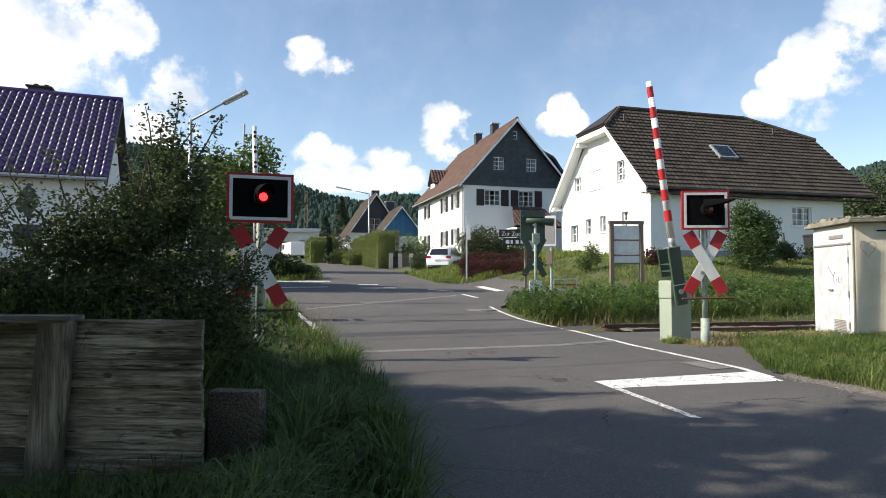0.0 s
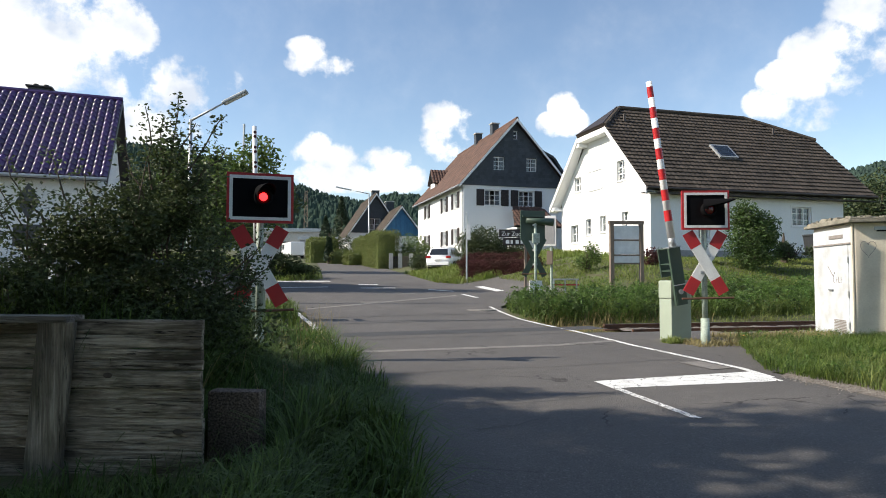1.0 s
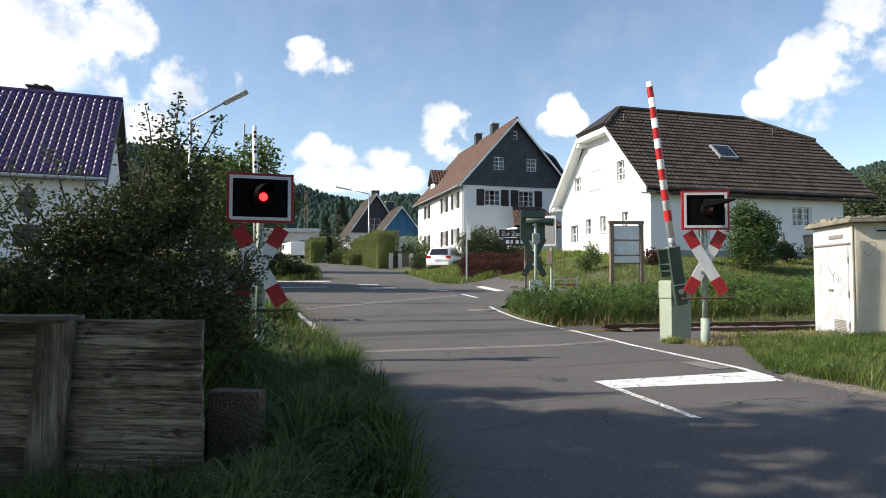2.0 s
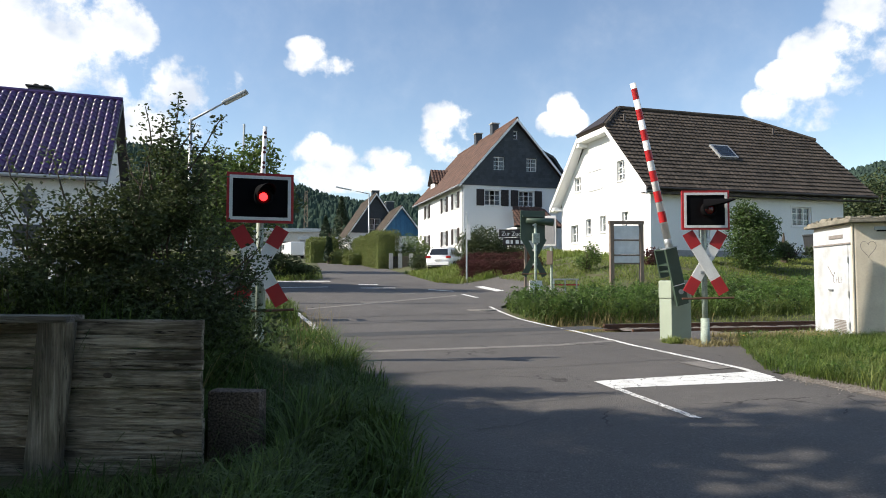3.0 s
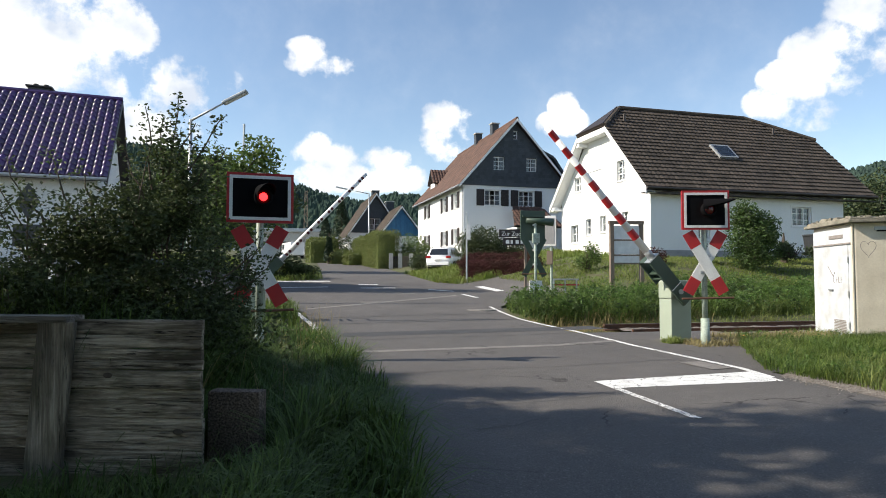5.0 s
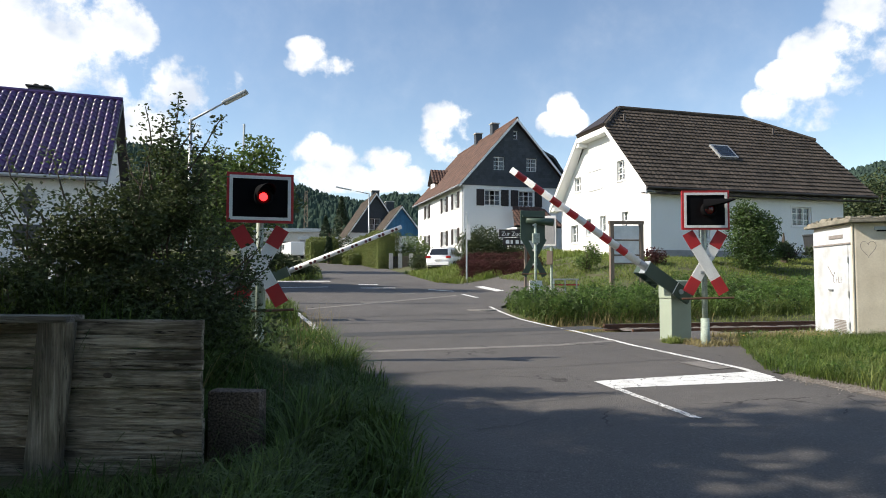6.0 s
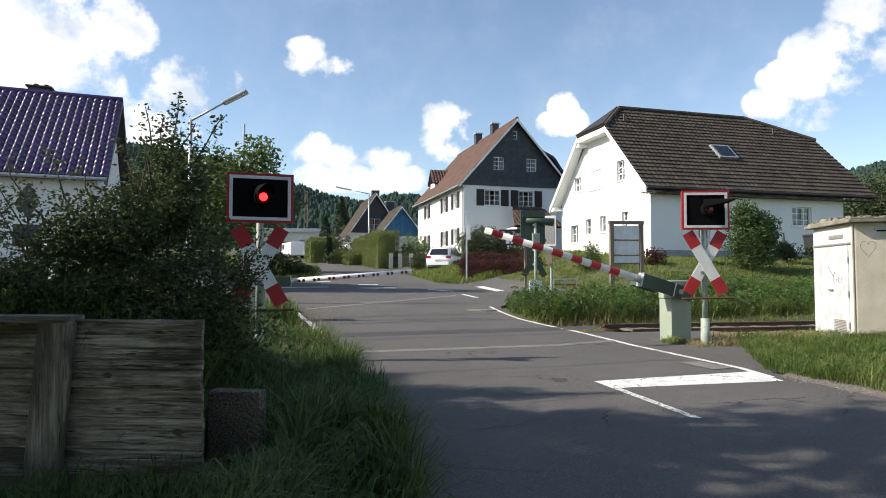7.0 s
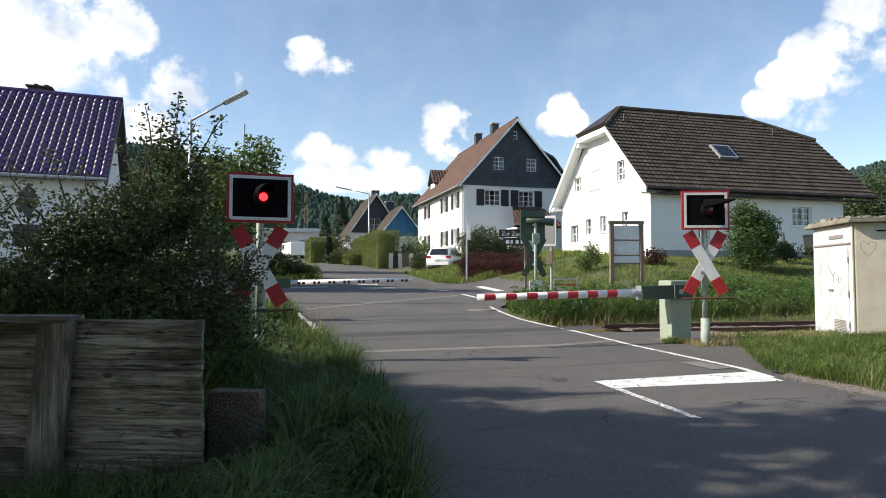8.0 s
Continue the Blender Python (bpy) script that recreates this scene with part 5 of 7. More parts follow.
# ---- plank wall of old timbers, post and cap ----
def plank_wall():
    th = thing("plank_wall", pose(-1.448, 3.70, 0, 0, 0, -4.5), "weathered grey timber plank wall with a leaning post", "wooden wall")
    rng = random.Random(5)
    zs = [0.0, 0.15, 0.27, 0.345, 0.45, 0.52, 0.63, 0.69, 0.755, 0.84, 0.932]
    for z0, z1 in zip([-0.15] + zs, zs):
        bm = bmesh.new()
        n = 26
        g = 0.001 + rng.random() * 0.004
        off = rng.uniform(-0.011, 0.008)
        rows = []
        for i in range(n + 1):
            x = -2.6 + 2.6 * i / n + (rng.uniform(-0.003, 0.003) + (zs[-1] - z0) * 0.016 * (i == n) if i in (0, n) else 0)
            w0, w1 = rng.uniform(-0.0022, 0.0022), rng.uniform(-0.0022, 0.0022)
            y = off + rng.uniform(-0.004, 0.004)
            rows.append([bm.verts.new(p) for p in ((x, y + 0.006, z0 + g + w0), (x, y, z0 + g + 0.006 + w0), (x, y, z1 - 0.006 + w1), (x, y + 0.006, z1 + w1), (x, y + 0.035, z1 + w1), (x, y + 0.035, z0 + g + w0))])
        for a, b in zip(rows, rows[1:]):
            for i in range(6):
                bm.faces.new((a[i - 1], a[i], b[i], b[i - 1]))
        bm.faces.new(rows[0])
        bm.faces.new(rows[-1][::-1])
        part("plank", bm, "old_wood", th)
    for x, z, r in ((-0.57, 0.60, 0.028), (-0.13, 0.27, 0.025)):
        bm = bmesh.new()
        bmesh.ops.create_uvsphere(bm, u_segments=12, v_segments=8, radius=1, matrix=Matrix.Translation((x, -0.002, z)) @ Matrix.Diagonal((r * 1.3, 0.012, r * 0.7, 1)))
        part("knot", bm, "bark", th, "", True)
    part("post", bx((-0.115, -0.035, -0.2), (0.115, 0.0, 0.93), 0.006, m=Matrix.Translation((-0.947, -0.02, 0)) @ pose(0, 0, 0, 0, 4.3, 0)), "post_wood", th, "grey leaning upright board")
    part("cap", bx((-2.6, -0.07, 0.915), (-0.80, 0.1, 0.957), 0.006), "cap_wood", th, "grey cap board")
    st = thing("concrete_post", pose(-1.36, 4.02, 0, 0, 0, -6), "dark exposed-aggregate concrete slab in the grass", "concrete slab")
    part("slab", bx((-0.17, 0, -0.2), (0.18, 0.12, 0.45), 0.012), "pebble", st)


plank_wall()


# ---- notice board, street lamps, signs ----
def notice_board():
    th = thing("notice_board", pose(6.03, 22.0, 0.3, 0, 0, 6), "empty white notice board in a grey timber frame", "notice board")
    for x in (0.0, 1.1):
        part("post", bx((x - 0.07, -0.07, -0.3), (x + 0.07, 0.07, 2.82), 0.01), "board_wood", th)
    part("top_rail", bx((-0.1, -0.08, 2.74), (1.2, 0.08, 2.86), 0.01), "board_wood", th)
    for z0, z1 in ((2.2, 2.68), (1.66, 2.14), (1.36, 1.6)):
        part("panel", bx((0.075, -0.02, z0), (1.025, 0.02, z1), 0.005), "sign_white", th, "blank white panel")
    for z in (2.14, 1.6, 1.3):
        part("rail", bx((0.075, -0.035, z), (1.025, 0.035, z + 0.055), 0.005), "board_wood", th)


def street_lamp(x, y, z, h, reach, ang, rise):
    th = thing("street_lamp", pose(x, y, z, 0, 0, ang), "grey steel street lamp with a long slanting arm", "street lamp", "street lamps")
    part("mast", tube((0, 0, -0.3), (0, 0, h), 0.09, 0.05, 14), "galv", th, "", True)
    part("arm", tube((0, 0, h - 0.03), (reach * 0.6, 0, h + rise * 0.6), 0.04, 0.03, 10), "galv", th, "", True)
    d = Vector((reach, 0, rise)).normalized()
    m = Matrix.Translation((reach * 0.78, 0, h + rise * 0.78)) @ d.to_track_quat("X", "Z").to_matrix().to_4x4()
    hd = part("lamp_head", bx((-reach * 0.24, -0.13, -0.05), (reach * 0.24, 0.13, 0.05), 0.03, m=m), "galv", th, "flat grey lamp head")
    part("diffuser", bx((-reach * 0.22, -0.10, -0.065), (reach * 0.22, 0.10, -0.048), 0.005, m=m), "sign_white", hd)


notice_board()
street_lamp(-8.27, 20.0, 0.9, 5.41, 1.85, 0, 0.95)
street_lamp(-6.76, 56.0, 2.2, 6.48, 3.0, 180, 0.62)
fp = thing("flagpole", pose(-9.78, 30.0, 1.3), "slim grey pole above the bushes", "pole")
part("pole", tube((0, 0, -0.3), (0, 0, 7.35), 0.07, 0.055, 10), "galv", fp)


def road_sign():
    th = thing("road_sign", pose(-10.15, 15.0, 0.6, 0, 0, 22), "back of a grey road sign with a plate below", "road sign")
    part("post", tube((0, 0.03, -0.5), (0, 0.03, 2.75), 0.035, seg=10), "galv", th)
    bm = bmesh.new()
    bmesh.ops.create_cone(bm, cap_ends=True, segments=4, radius1=0.46, radius2=0.46, depth=0.02, matrix=Matrix.Translation((0, 0, 2.42)) @ Matrix.Diagonal((0.55, 1, 1, 1)) @ pose(0, 0, 0, 90, 0, 0))
    part("plate", bm, "sign_grey", th, "diamond-shaped sign back")
    part("lower_plate", bx((-0.3, -0.01, 1.3), (0.3, 0.01, 1.85), 0.005), "sign_grey", th)


road_sign()


def inn_sign():
    th = thing("inn_sign", pose(2.66, 27.0, 0.7, 0, 0, 6), "dark wooden signpost with white lettering", "sign")
    part("post", bx((0.92, -0.05, -0.4), (1.04, 0.05, 2.5), 0.01), "board_wood", th)
    for k, (z, t) in enumerate(((2.18, "Zur Zucht"), (1.80, ""))):
        b = part("board", bx((-0.15 + 0.16 * k, -0.08, z), (1.12, -0.05, z + 0.34), 0.01, m=pose(0, 0, 0.02 * k, 0, -1.5, 0)), "dark_paint", th, "dark board with pale writing")
        if t:
            cu = bpy.data.curves.new("writing", "FONT")
            cu.body, cu.size, cu.extrude = t, 0.25, 0.004
            tmp = bpy.data.objects.new("writing", cu)
            me = bpy.data.meshes.new_from_object(tmp)
            bpy.data.objects.remove(tmp)
            me.materials.append(M["sign_white"])
            ob = new("writing", me)
            ob.parent = b
            ob.matrix_basis = Matrix.Translation((-0.11, -0.086, z + 0.07)) @ pose(0, 0, 0, 90, 0, 0)
        else:
            for i, w in enumerate((0.16, 0.1, 0.14, 0.12)):
                part("writing", bx((0.08 + 0.22 * i, -0.088, z + 0.1), (0.08 + 0.22 * i + w, -0.081, z + 0.25)), "sign_white", b)


inn_sign()


# ---- plants ----
def leaf_mesh(pts, size, rng, up=0.3, slim=0.55):
    """A rhombic leaf at each point, turned at random."""
    n = len(pts)
    d = rng.normal(size=(n, 3))
    d[:, 2] = d[:, 2] * 0.6 + up * 0.5
    d /= np.linalg.norm(d, axis=1)[:, None]
    s = rng.normal(size=(n, 3))
    s -= d * (s * d).sum(1)[:, None]
    s /= np.linalg.norm(s, axis=1)[:, None]
    nrm = np.cross(d, s)
    ln = size * rng.uniform(0.6, 1.35, n)[:, None]
    p = np.asarray(pts)
    v = np.empty((n, 4, 3))
    v[:, 0], v[:, 2] = p - d * ln * 0.5, p + d * ln * 0.5
    v[:, 1], v[:, 3] = p + s * ln * slim * 0.5 + nrm * ln * 0.1, p - s * ln * slim * 0.5 + nrm * ln * 0.1
    f = np.arange(n * 4).reshape(n, 4)
    return v.reshape(-1, 3).tolist(), [], f.tolist()


def blob_points(blobs, rng, gap=0.0, freq=1.6, shell=0.5):
    """Points in ellipsoids (x, y, z, rx, ry, rz, count), with gaps."""
    out = []
    for x, y, z, rx, ry, rz, n in blobs:
        d = rng.normal(size=(int(n * 1.8), 3))
        d /= np.linalg.norm(d, axis=1)[:, None]
        r = rng.uniform(0.05, 1.0, len(d)) ** shell
        bump = np.array([1 + 0.35 * noise.noise((a[0] * 2.3 + x, a[1] * 2.3 + y, a[2] * 2.3 + z)) for a in d])
        q = d * (r * bump)[:, None] * np.array((rx, ry, rz)) + np.array((x, y, z))
        keep = [p for p in q if noise.noise((p[0] * freq, p[1] * freq, p[2] * freq)) > gap - 0.35]
        out += keep[:n]
    return np.array(out)


def limb(bm, p, q, r0, r1, rng, seg=5, bend=0.08):
    """A bent, tapered branch from p to q."""
    p, q = Vector(p), Vector(q)
    ln = (q - p).length
    a = p
    for i in range(1, seg + 1):
        k = i / seg
        b = p.lerp(q, k) + Vector([rng.uniform(-bend, bend) * ln * (0 if i == seg else 1) for _ in range(3)])
        tube(a, b, r0 + (r1 - r0) * (i - 1) / seg, r0 + (r1 - r0) * k, 7, bm, False)
        a = b


def shrub(name, label, base, blobs, leaf, size, seed, category="bush", gap=0.1, stems=9, stem_r=0.03, shoots=(), freq=1.6, shell=0.5, group="shrubs"):
    """Stems and leaf crown; blobs in world metres."""
    rng, rr = np.random.default_rng(seed), random.Random(seed)
    th = thing(name, pose(*base), label, category, group)
    b = np.array(base)
    bm = bmesh.new()
    pts = blob_points(blobs, rng, gap, freq, shell) - b
    for i in range(stems):
        x, y, z, rx, ry, rz, n = blobs[i % len(blobs)]
        e = Vector((x + rr.uniform(-0.6, 0.6) * rx, y + rr.uniform(-0.6, 0.6) * ry, z + rr.uniform(0.0, 0.7) * rz)) - Vector(base)
        s = Vector((rr.uniform(-0.2, 0.2) + e.x * 0.35, rr.uniform(-0.2, 0.2) + e.y * 0.35, -0.1))
        limb(bm, s, e, stem_r, stem_r * 0.3, rr)
    extra = []
    for p0, p1, n in shoots:
        p0, p1 = Vector(p0) - Vector(base), Vector(p1) - Vector(base)
        limb(bm, p0, p1, 0.012, 0.004, rr, 5, 0.05)
        for _ in range(n):
            k = rr.random() ** 0.8
            extra.append(p0.lerp(p1, k) + Vector([rr.gauss(0, 0.09 * (1.15 - k * 0.8)) for _ in range(3)]))
    tagged(part("stem", bm, "bark", th), kind="stuff")
    if extra:
        pts = np.concatenate([pts, np.array([tuple(e) for e in extra])])
    part("crown", leaf_mesh(pts, size, rng), leaf, th)
    return th


def tree(name, label, x, y, z, h, blobs, leaf, size, seed, trunk=0.16, gap=0.05, freq=0.7):
    rng, rr = np.random.default_rng(seed), random.Random(seed)
    th = thing(name, pose(x, y, z), label, "tree", "trees")
    bm = bmesh.new()
    limb(bm, (0, 0, -0.3), (0, 0, h * 0.75), trunk, trunk * 0.3, rr, 7, 0.02)
    for bx_, by_, bz_, rx, ry, rz, n in blobs:
        for _ in range(4):
            e = Vector((bx_ + rr.uniform(-0.7, 0.7) * rx, by_ + rr.uniform(-0.7, 0.7) * ry, bz_ + rr.uniform(-0.4, 0.7) * rz))
            limb(bm, (0, 0, max(h * 0.15, e.z * rr.uniform(0.35, 0.7))), e, trunk * 0.35, 0.015, rr, 4, 0.06)
    part("trunk", bm, "bark", th)
    part("crown", leaf_mesh(blob_points(blobs, rng, gap, freq), size, rng), leaf, th)
    return th


def hedge(name, label, x, y, z, turn, w, l, h, leaf, size, count, seed, rough=0.08, round_=0.25, category="hedge"):
    """A clipped hedge: leaves over a dense core."""
    rng = np.random.default_rng(seed)
    th = thing(name, pose(x, y, z, 0, 0, turn), label, category, "hedges")
    core = bx((0.2, 0.2, -0.3), (w - 0.2, l - 0.2, h - 0.22), min(round_, w * 0.3))
    part("core", core, leaf, th, "dense inner foliage")
    a = np.array([w * h, w * h, l * h, l * h, w * l], float)
    side = rng.choice(5, count, p=a / a.sum())
    p = rng.uniform(0, 1, (count, 3)) * np.array((w, l, h))
    p[side == 0, 1], p[side == 1, 1], p[side == 2, 0], p[side == 3, 0], p[side == 4, 2] = 0, l, 0, w, h
    c = np.array((w, l, 0)) / 2
    for ax, e in ((0, w), (1, l)):     # rounded top edges
        d = np.minimum(p[:, ax], e - p[:, ax])
        p[:, 2] -= np.clip(round_ - d, 0, None) * 0.6 * (p[:, 2] > h - round_)
    lump = np.array([noise.noise((q[0] * 1.1, q[1] * 1.1 + seed, q[2] * 1.1)) for q in p])
    p += (p - np.array((w / 2, l / 2, h / 2))) * (lump * 0.12)[:, None] / max(1, min(w, l) / 2) + rng.normal(0, rough, p.shape)
    part("foliage", leaf_mesh(p, size, rng), leaf, th)
    return th


def blades(us, vs, lengths, rng, lean=0.5, width=0.006, base=None):
    """Bent grass blades standing at (u, v)."""
    n = len(us)
    pos = np.array([(*xy(a, b), 0) for a, b in zip(us, vs)])
    pos[:, 2] = [ground_z(p[0], p[1]) - 0.02 if base is None else base for p in pos]
    a = np.array([6.0 * noise.noise((q[0] * 1.7, q[1] * 1.7, 3.0)) for q in pos]) + rng.normal(0, 1.1, n)
    out = np.stack([np.cos(a), np.sin(a), np.zeros(n)], 1)
    sidev = np.stack([-np.sin(a), np.cos(a), np.zeros(n)], 1)
    ln = lengths[:, None]
    le = (lean * rng.uniform(0.25, 1.6, n))[:, None]
    w = (width * rng.uniform(0.6, 1.5, n))[:, None]
    up = np.array((0, 0, 1.0))
    p1 = pos + up * ln * 0.5 + out * ln * le * 0.22
    p2 = pos + up * ln * (0.86 - 0.18 * le) + out * ln * le * 0.62
    p3 = pos + up * ln * (0.98 - 0.42 * le) + out * ln * le * 1.05
    v = np.stack([pos - sidev * w, pos + sidev * w, p1 - sidev * w * 0.9, p1 + sidev * w * 0.9, p2 - sidev * w * 0.6, p2 + sidev * w * 0.6, p3], 1)
    k = (np.arange(n) * 7)[:, None]
    quads = np.concatenate([k + np.array((0, 1, 3, 2)), k + np.array((2, 3, 5, 4))]).tolist()
    tris = (k + np.array((4, 5, 6))).tolist()
    return v.reshape(-1, 3).tolist(), [], quads + tris


def grass(name, label, region, count, lo, hi, seed, keep=None, material="grass", lean=0.5, width=0.006, patch=1.0):
    rng = np.random.default_rng(seed)
    u0, u1, v0, v1 = region
    us, vs = rng.uniform(u0, u1, count), rng.uniform(v0, v1, count)
    f = np.array([noise.noise((a * patch, b * patch, seed)) for a, b in zip(us, vs)])
    ok = f > -0.45
    if keep:
        ok &= np.array([keep(a, b) for a, b in zip(us, vs)])
    us, vs, f = us[ok], vs[ok], f[ok]
    ln = rng.uniform(lo, hi, len(us)) * (1 + 0.7 * f)
    return tagged(obj(name, blades(us, vs, ln, rng, lean, width), material), label, "grass", kind="stuff")


def near_track(u, v, w=1.25):
    p = Vector((*xy(u, v), 0)) - T0
    return abs(p.dot(TN) - 0.717) < w


# verge by the near left edge, tall and overhanging
def by_wall(u, v):
    x, y = xy(u, v)
    return x < -1.25 and y < 4.0


def clear_of_wall(u, v):
    x, y = xy(u, v)
    return not (x < -1.36 and 3.5 < y < 3.95) and not (-1.62 < x < -1.1 and 3.95 < y < 4.25)


def verge_side(u, v):
    return u < 0.93 - max(0.0, 4.5 - v) * 0.15 + 0.08 * noise.noise((v * 2.1, 0.3, 4.0))


grass("tall_grass", "tall overhanging dark green verge grass", (-3.2, 0.98, 1.9, 7.5), 58000, 0.2, 0.5, 1, lambda u, v: verge_side(u, v) and clear_of_wall(u, v) and not by_wall(u, v) and not (xy(u, v)[0] < -0.95 and xy(u, v)[1] < 4.1), "verge", lean=0.85, width=0.0044, patch=1.6)
grass("low_grass", "short dark grass at the foot of the planks", (-3.2, 0.6, 1.4, 4.4), 17000, 0.07, 0.24, 17, lambda u, v: clear_of_wall(u, v) and xy(u, v)[0] < -0.6, "verge", lean=0.9, width=0.0032)
grass("verge_grass", "tall green verge grass", (-6, 0.95, 7.0, 11.6), 30000, 0.2, 0.5, 2, None, "verge", lean=0.8, width=0.0045)
# same verge; the paler colour carries the sun of this stretch
grass("verge_grass", "short verge grass, its pale colour standing for sun", (-1.5, 0.9, 10.4, 12.6), 8000, 0.08, 0.24, 12, None, "lawn", lean=0.8, width=0.005)
grass("verge_grass", "green grass beyond the tracks", (-8, 0.7, 14.6, 20.3), 9000, 0.2, 0.5, 13, lean=0.6, width=0.01)
grass("far_verge_grass", "grass bank by the village road, coloured as if sunlit", (-9, 3.0, 33.2, 52), 9000, 0.2, 0.5, 14, lambda u, v: u < left_edge(v) - 0.1, "lawn", lean=0.7, width=0.016)
# right verge
def right_side(u, v):
    return u > 6.05 + max(0, v - 6.4) * 0.70 + 0.10 * noise.noise((v * 3, u, 0))


grass("right_verge_grass", "short sunny green grass", (6.0, 13.0, 3.4, 9.6), 62000, 0.08, 0.26, 3, lambda u, v: right_side(u, v) and v < 9.0 + 0.25 * noise.noise((u * 1.3, 2.0, 1.0)), lean=0.85, width=0.0032, patch=2.2)
grass("dry_grass", "dry straw-coloured grass by the track", (7.5, 18, 8.9, 11.2), 15000, 0.04, 0.16, 4, lambda u, v: u > 7.75 + (v - 9.4) * 0.45, material="straw", lean=0.8, width=0.005)
grass("right_verge_grass", "pale blades in the verge, sunshine in their colour", (6.0, 13.0, 3.4, 9.0), 15000, 0.1, 0.3, 16, right_side, "lawn", lean=1.0, width=0.003, patch=2.2)
grass("track_grass", "thin green grass beside the rails", (8.6, 18, 9.8, 11.3), 3000, 0.06, 0.2, 15, lean=0.7, width=0.005)
grass("bank_grass", "tall green grass and weeds on the bank", (6.75, 24, 14.9, 18.8), 26000, 0.2, 0.6, 5, lambda u, v: not near_track(u, v, 1.2) and u > right_edge(v) + 0.15, lean=0.9, width=0.006)
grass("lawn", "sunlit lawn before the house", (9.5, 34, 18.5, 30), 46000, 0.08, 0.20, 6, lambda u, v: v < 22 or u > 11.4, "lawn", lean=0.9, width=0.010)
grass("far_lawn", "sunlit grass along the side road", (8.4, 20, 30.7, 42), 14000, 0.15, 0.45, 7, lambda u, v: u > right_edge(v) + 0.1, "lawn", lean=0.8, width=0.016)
grass("dry_stalks", "dry straw at the edge of the bank", (6.7, 12, 14.6, 16), 900, 0.15, 0.4, 8, lambda u, v: not near_track(u, v, 1.3), material="straw", lean=0.6, width=0.006)
grass("weeds", "small weeds round the barrier foot", (6.9, 7.7, 8.7, 9.55), 500, 0.04, 0.16, 9, material="straw", lean=0.9)


def weed_clumps(name, label, region, clumps, per, tall, spread, size, seed, keep=None, leaf="leaf_weed"):
    """Leafy weeds standing in separate mounds."""
    rng = np.random.default_rng(seed)
    pts = []
    for _ in range(clumps):
        u, v = rng.uniform(region[0], region[1]), rng.uniform(region[2], region[3])
        if keep and not keep(u, v):
            continue
        x, y = xy(u, v)
        g, h, r = ground_z(x, y), rng.uniform(*tall), rng.uniform(*spread)
        t = rng.uniform(0.05, 1, per) ** 0.7
        a, q = rng.uniform(0, 6.283, per), r * np.sqrt(rng.uniform(0.05, 1, per)) * np.sqrt(1.02 - t ** 2)
        pts.append(np.stack([x + q * np.cos(a), y + q * np.sin(a), g + h * t], 1))
    return tagged(obj(name, leaf_mesh(np.concatenate(pts), size, rng, 0.5, 0.42), leaf), label, "weeds", kind="stuff")


off_track = lambda u, v: not near_track(u, v, 1.55) and u > right_edge(v) + 0.3
weed_clumps("bank_weeds", "leafy green weeds in mounds on the bank", (6.8, 24, 15.2, 19.3), 460, 130, (0.35, 0.85), (0.22, 0.5), 0.075, 21, off_track)
weed_clumps("bank_weeds", "darker broad-leaved weeds on the bank", (7.0, 24, 15.2, 18.6), 230, 110, (0.3, 0.75), (0.25, 0.5), 0.10, 23, off_track, "leaf_mid")
weed_clumps("verge_weeds", "leafy weeds in the verge", (-4, 0.2, 6.5, 11.0), 60, 70, (0.2, 0.55), (0.15, 0.35), 0.06, 22, None, "leaf")
weed_clumps("right_verge_weeds", "small leafy weeds among the verge grass", (6.2, 11, 3.6, 9.2), 110, 45, (0.08, 0.24), (0.08, 0.2), 0.04, 24, right_side)

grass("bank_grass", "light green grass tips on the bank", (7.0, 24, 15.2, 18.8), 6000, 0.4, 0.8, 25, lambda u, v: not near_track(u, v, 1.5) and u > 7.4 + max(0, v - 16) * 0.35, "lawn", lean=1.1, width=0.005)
grass("dry_grass", "dry straw grass between road and rails", (6.3, 9.5, 13.0, 15.0), 2600, 0.05, 0.22, 26, lambda u, v: u > right_edge(v) + 0.15 and not near_track(u, v, 0.9), "straw", lean=0.9, width=0.005)
grass("foot_weeds", "light tuft of weeds at the barrier foot", (6.72, 7.0, 9.3, 9.62), 420, 0.06, 0.2, 27, None, "lawn", lean=0.9, width=0.004)
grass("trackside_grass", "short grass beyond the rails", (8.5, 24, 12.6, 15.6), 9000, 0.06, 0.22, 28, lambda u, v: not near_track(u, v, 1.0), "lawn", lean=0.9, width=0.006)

def loose_stones():
    rng = np.random.default_rng(41)
    vs, fs = [], []
    for _ in range(1900):
        v = rng.uniform(2.4, 5.9)
        u = rng.normal(5.97, 0.13) - max(0, 4.6 - v) * 0.08
        x, y = xy(u, v)
        r, a = rng.uniform(0.004, 0.012), rng.uniform(0, 6.283)
        k, z = len(vs), road_z(v) + 0.004
        for i in range(4):
            q = r * rng.uniform(0.7, 1.3)
            vs.append((x + q * math.cos(a + i * 1.571), y + q * math.sin(a + i * 1.571), z + r * 0.25))
        vs.append((x, y, z + r * rng.uniform(0.7, 1.1)))
        vs.append((x, y, z - 0.01))
        for i in range(4):
            fs += [(k + i, k + (i + 1) % 4, k + 4), (k + (i + 1) % 4, k + i, k + 5)]
    tagged(obj("loose_gravel", (vs, [], fs), "stone"), "loose grey gravel along the road edge", "gravel", kind="stuff")


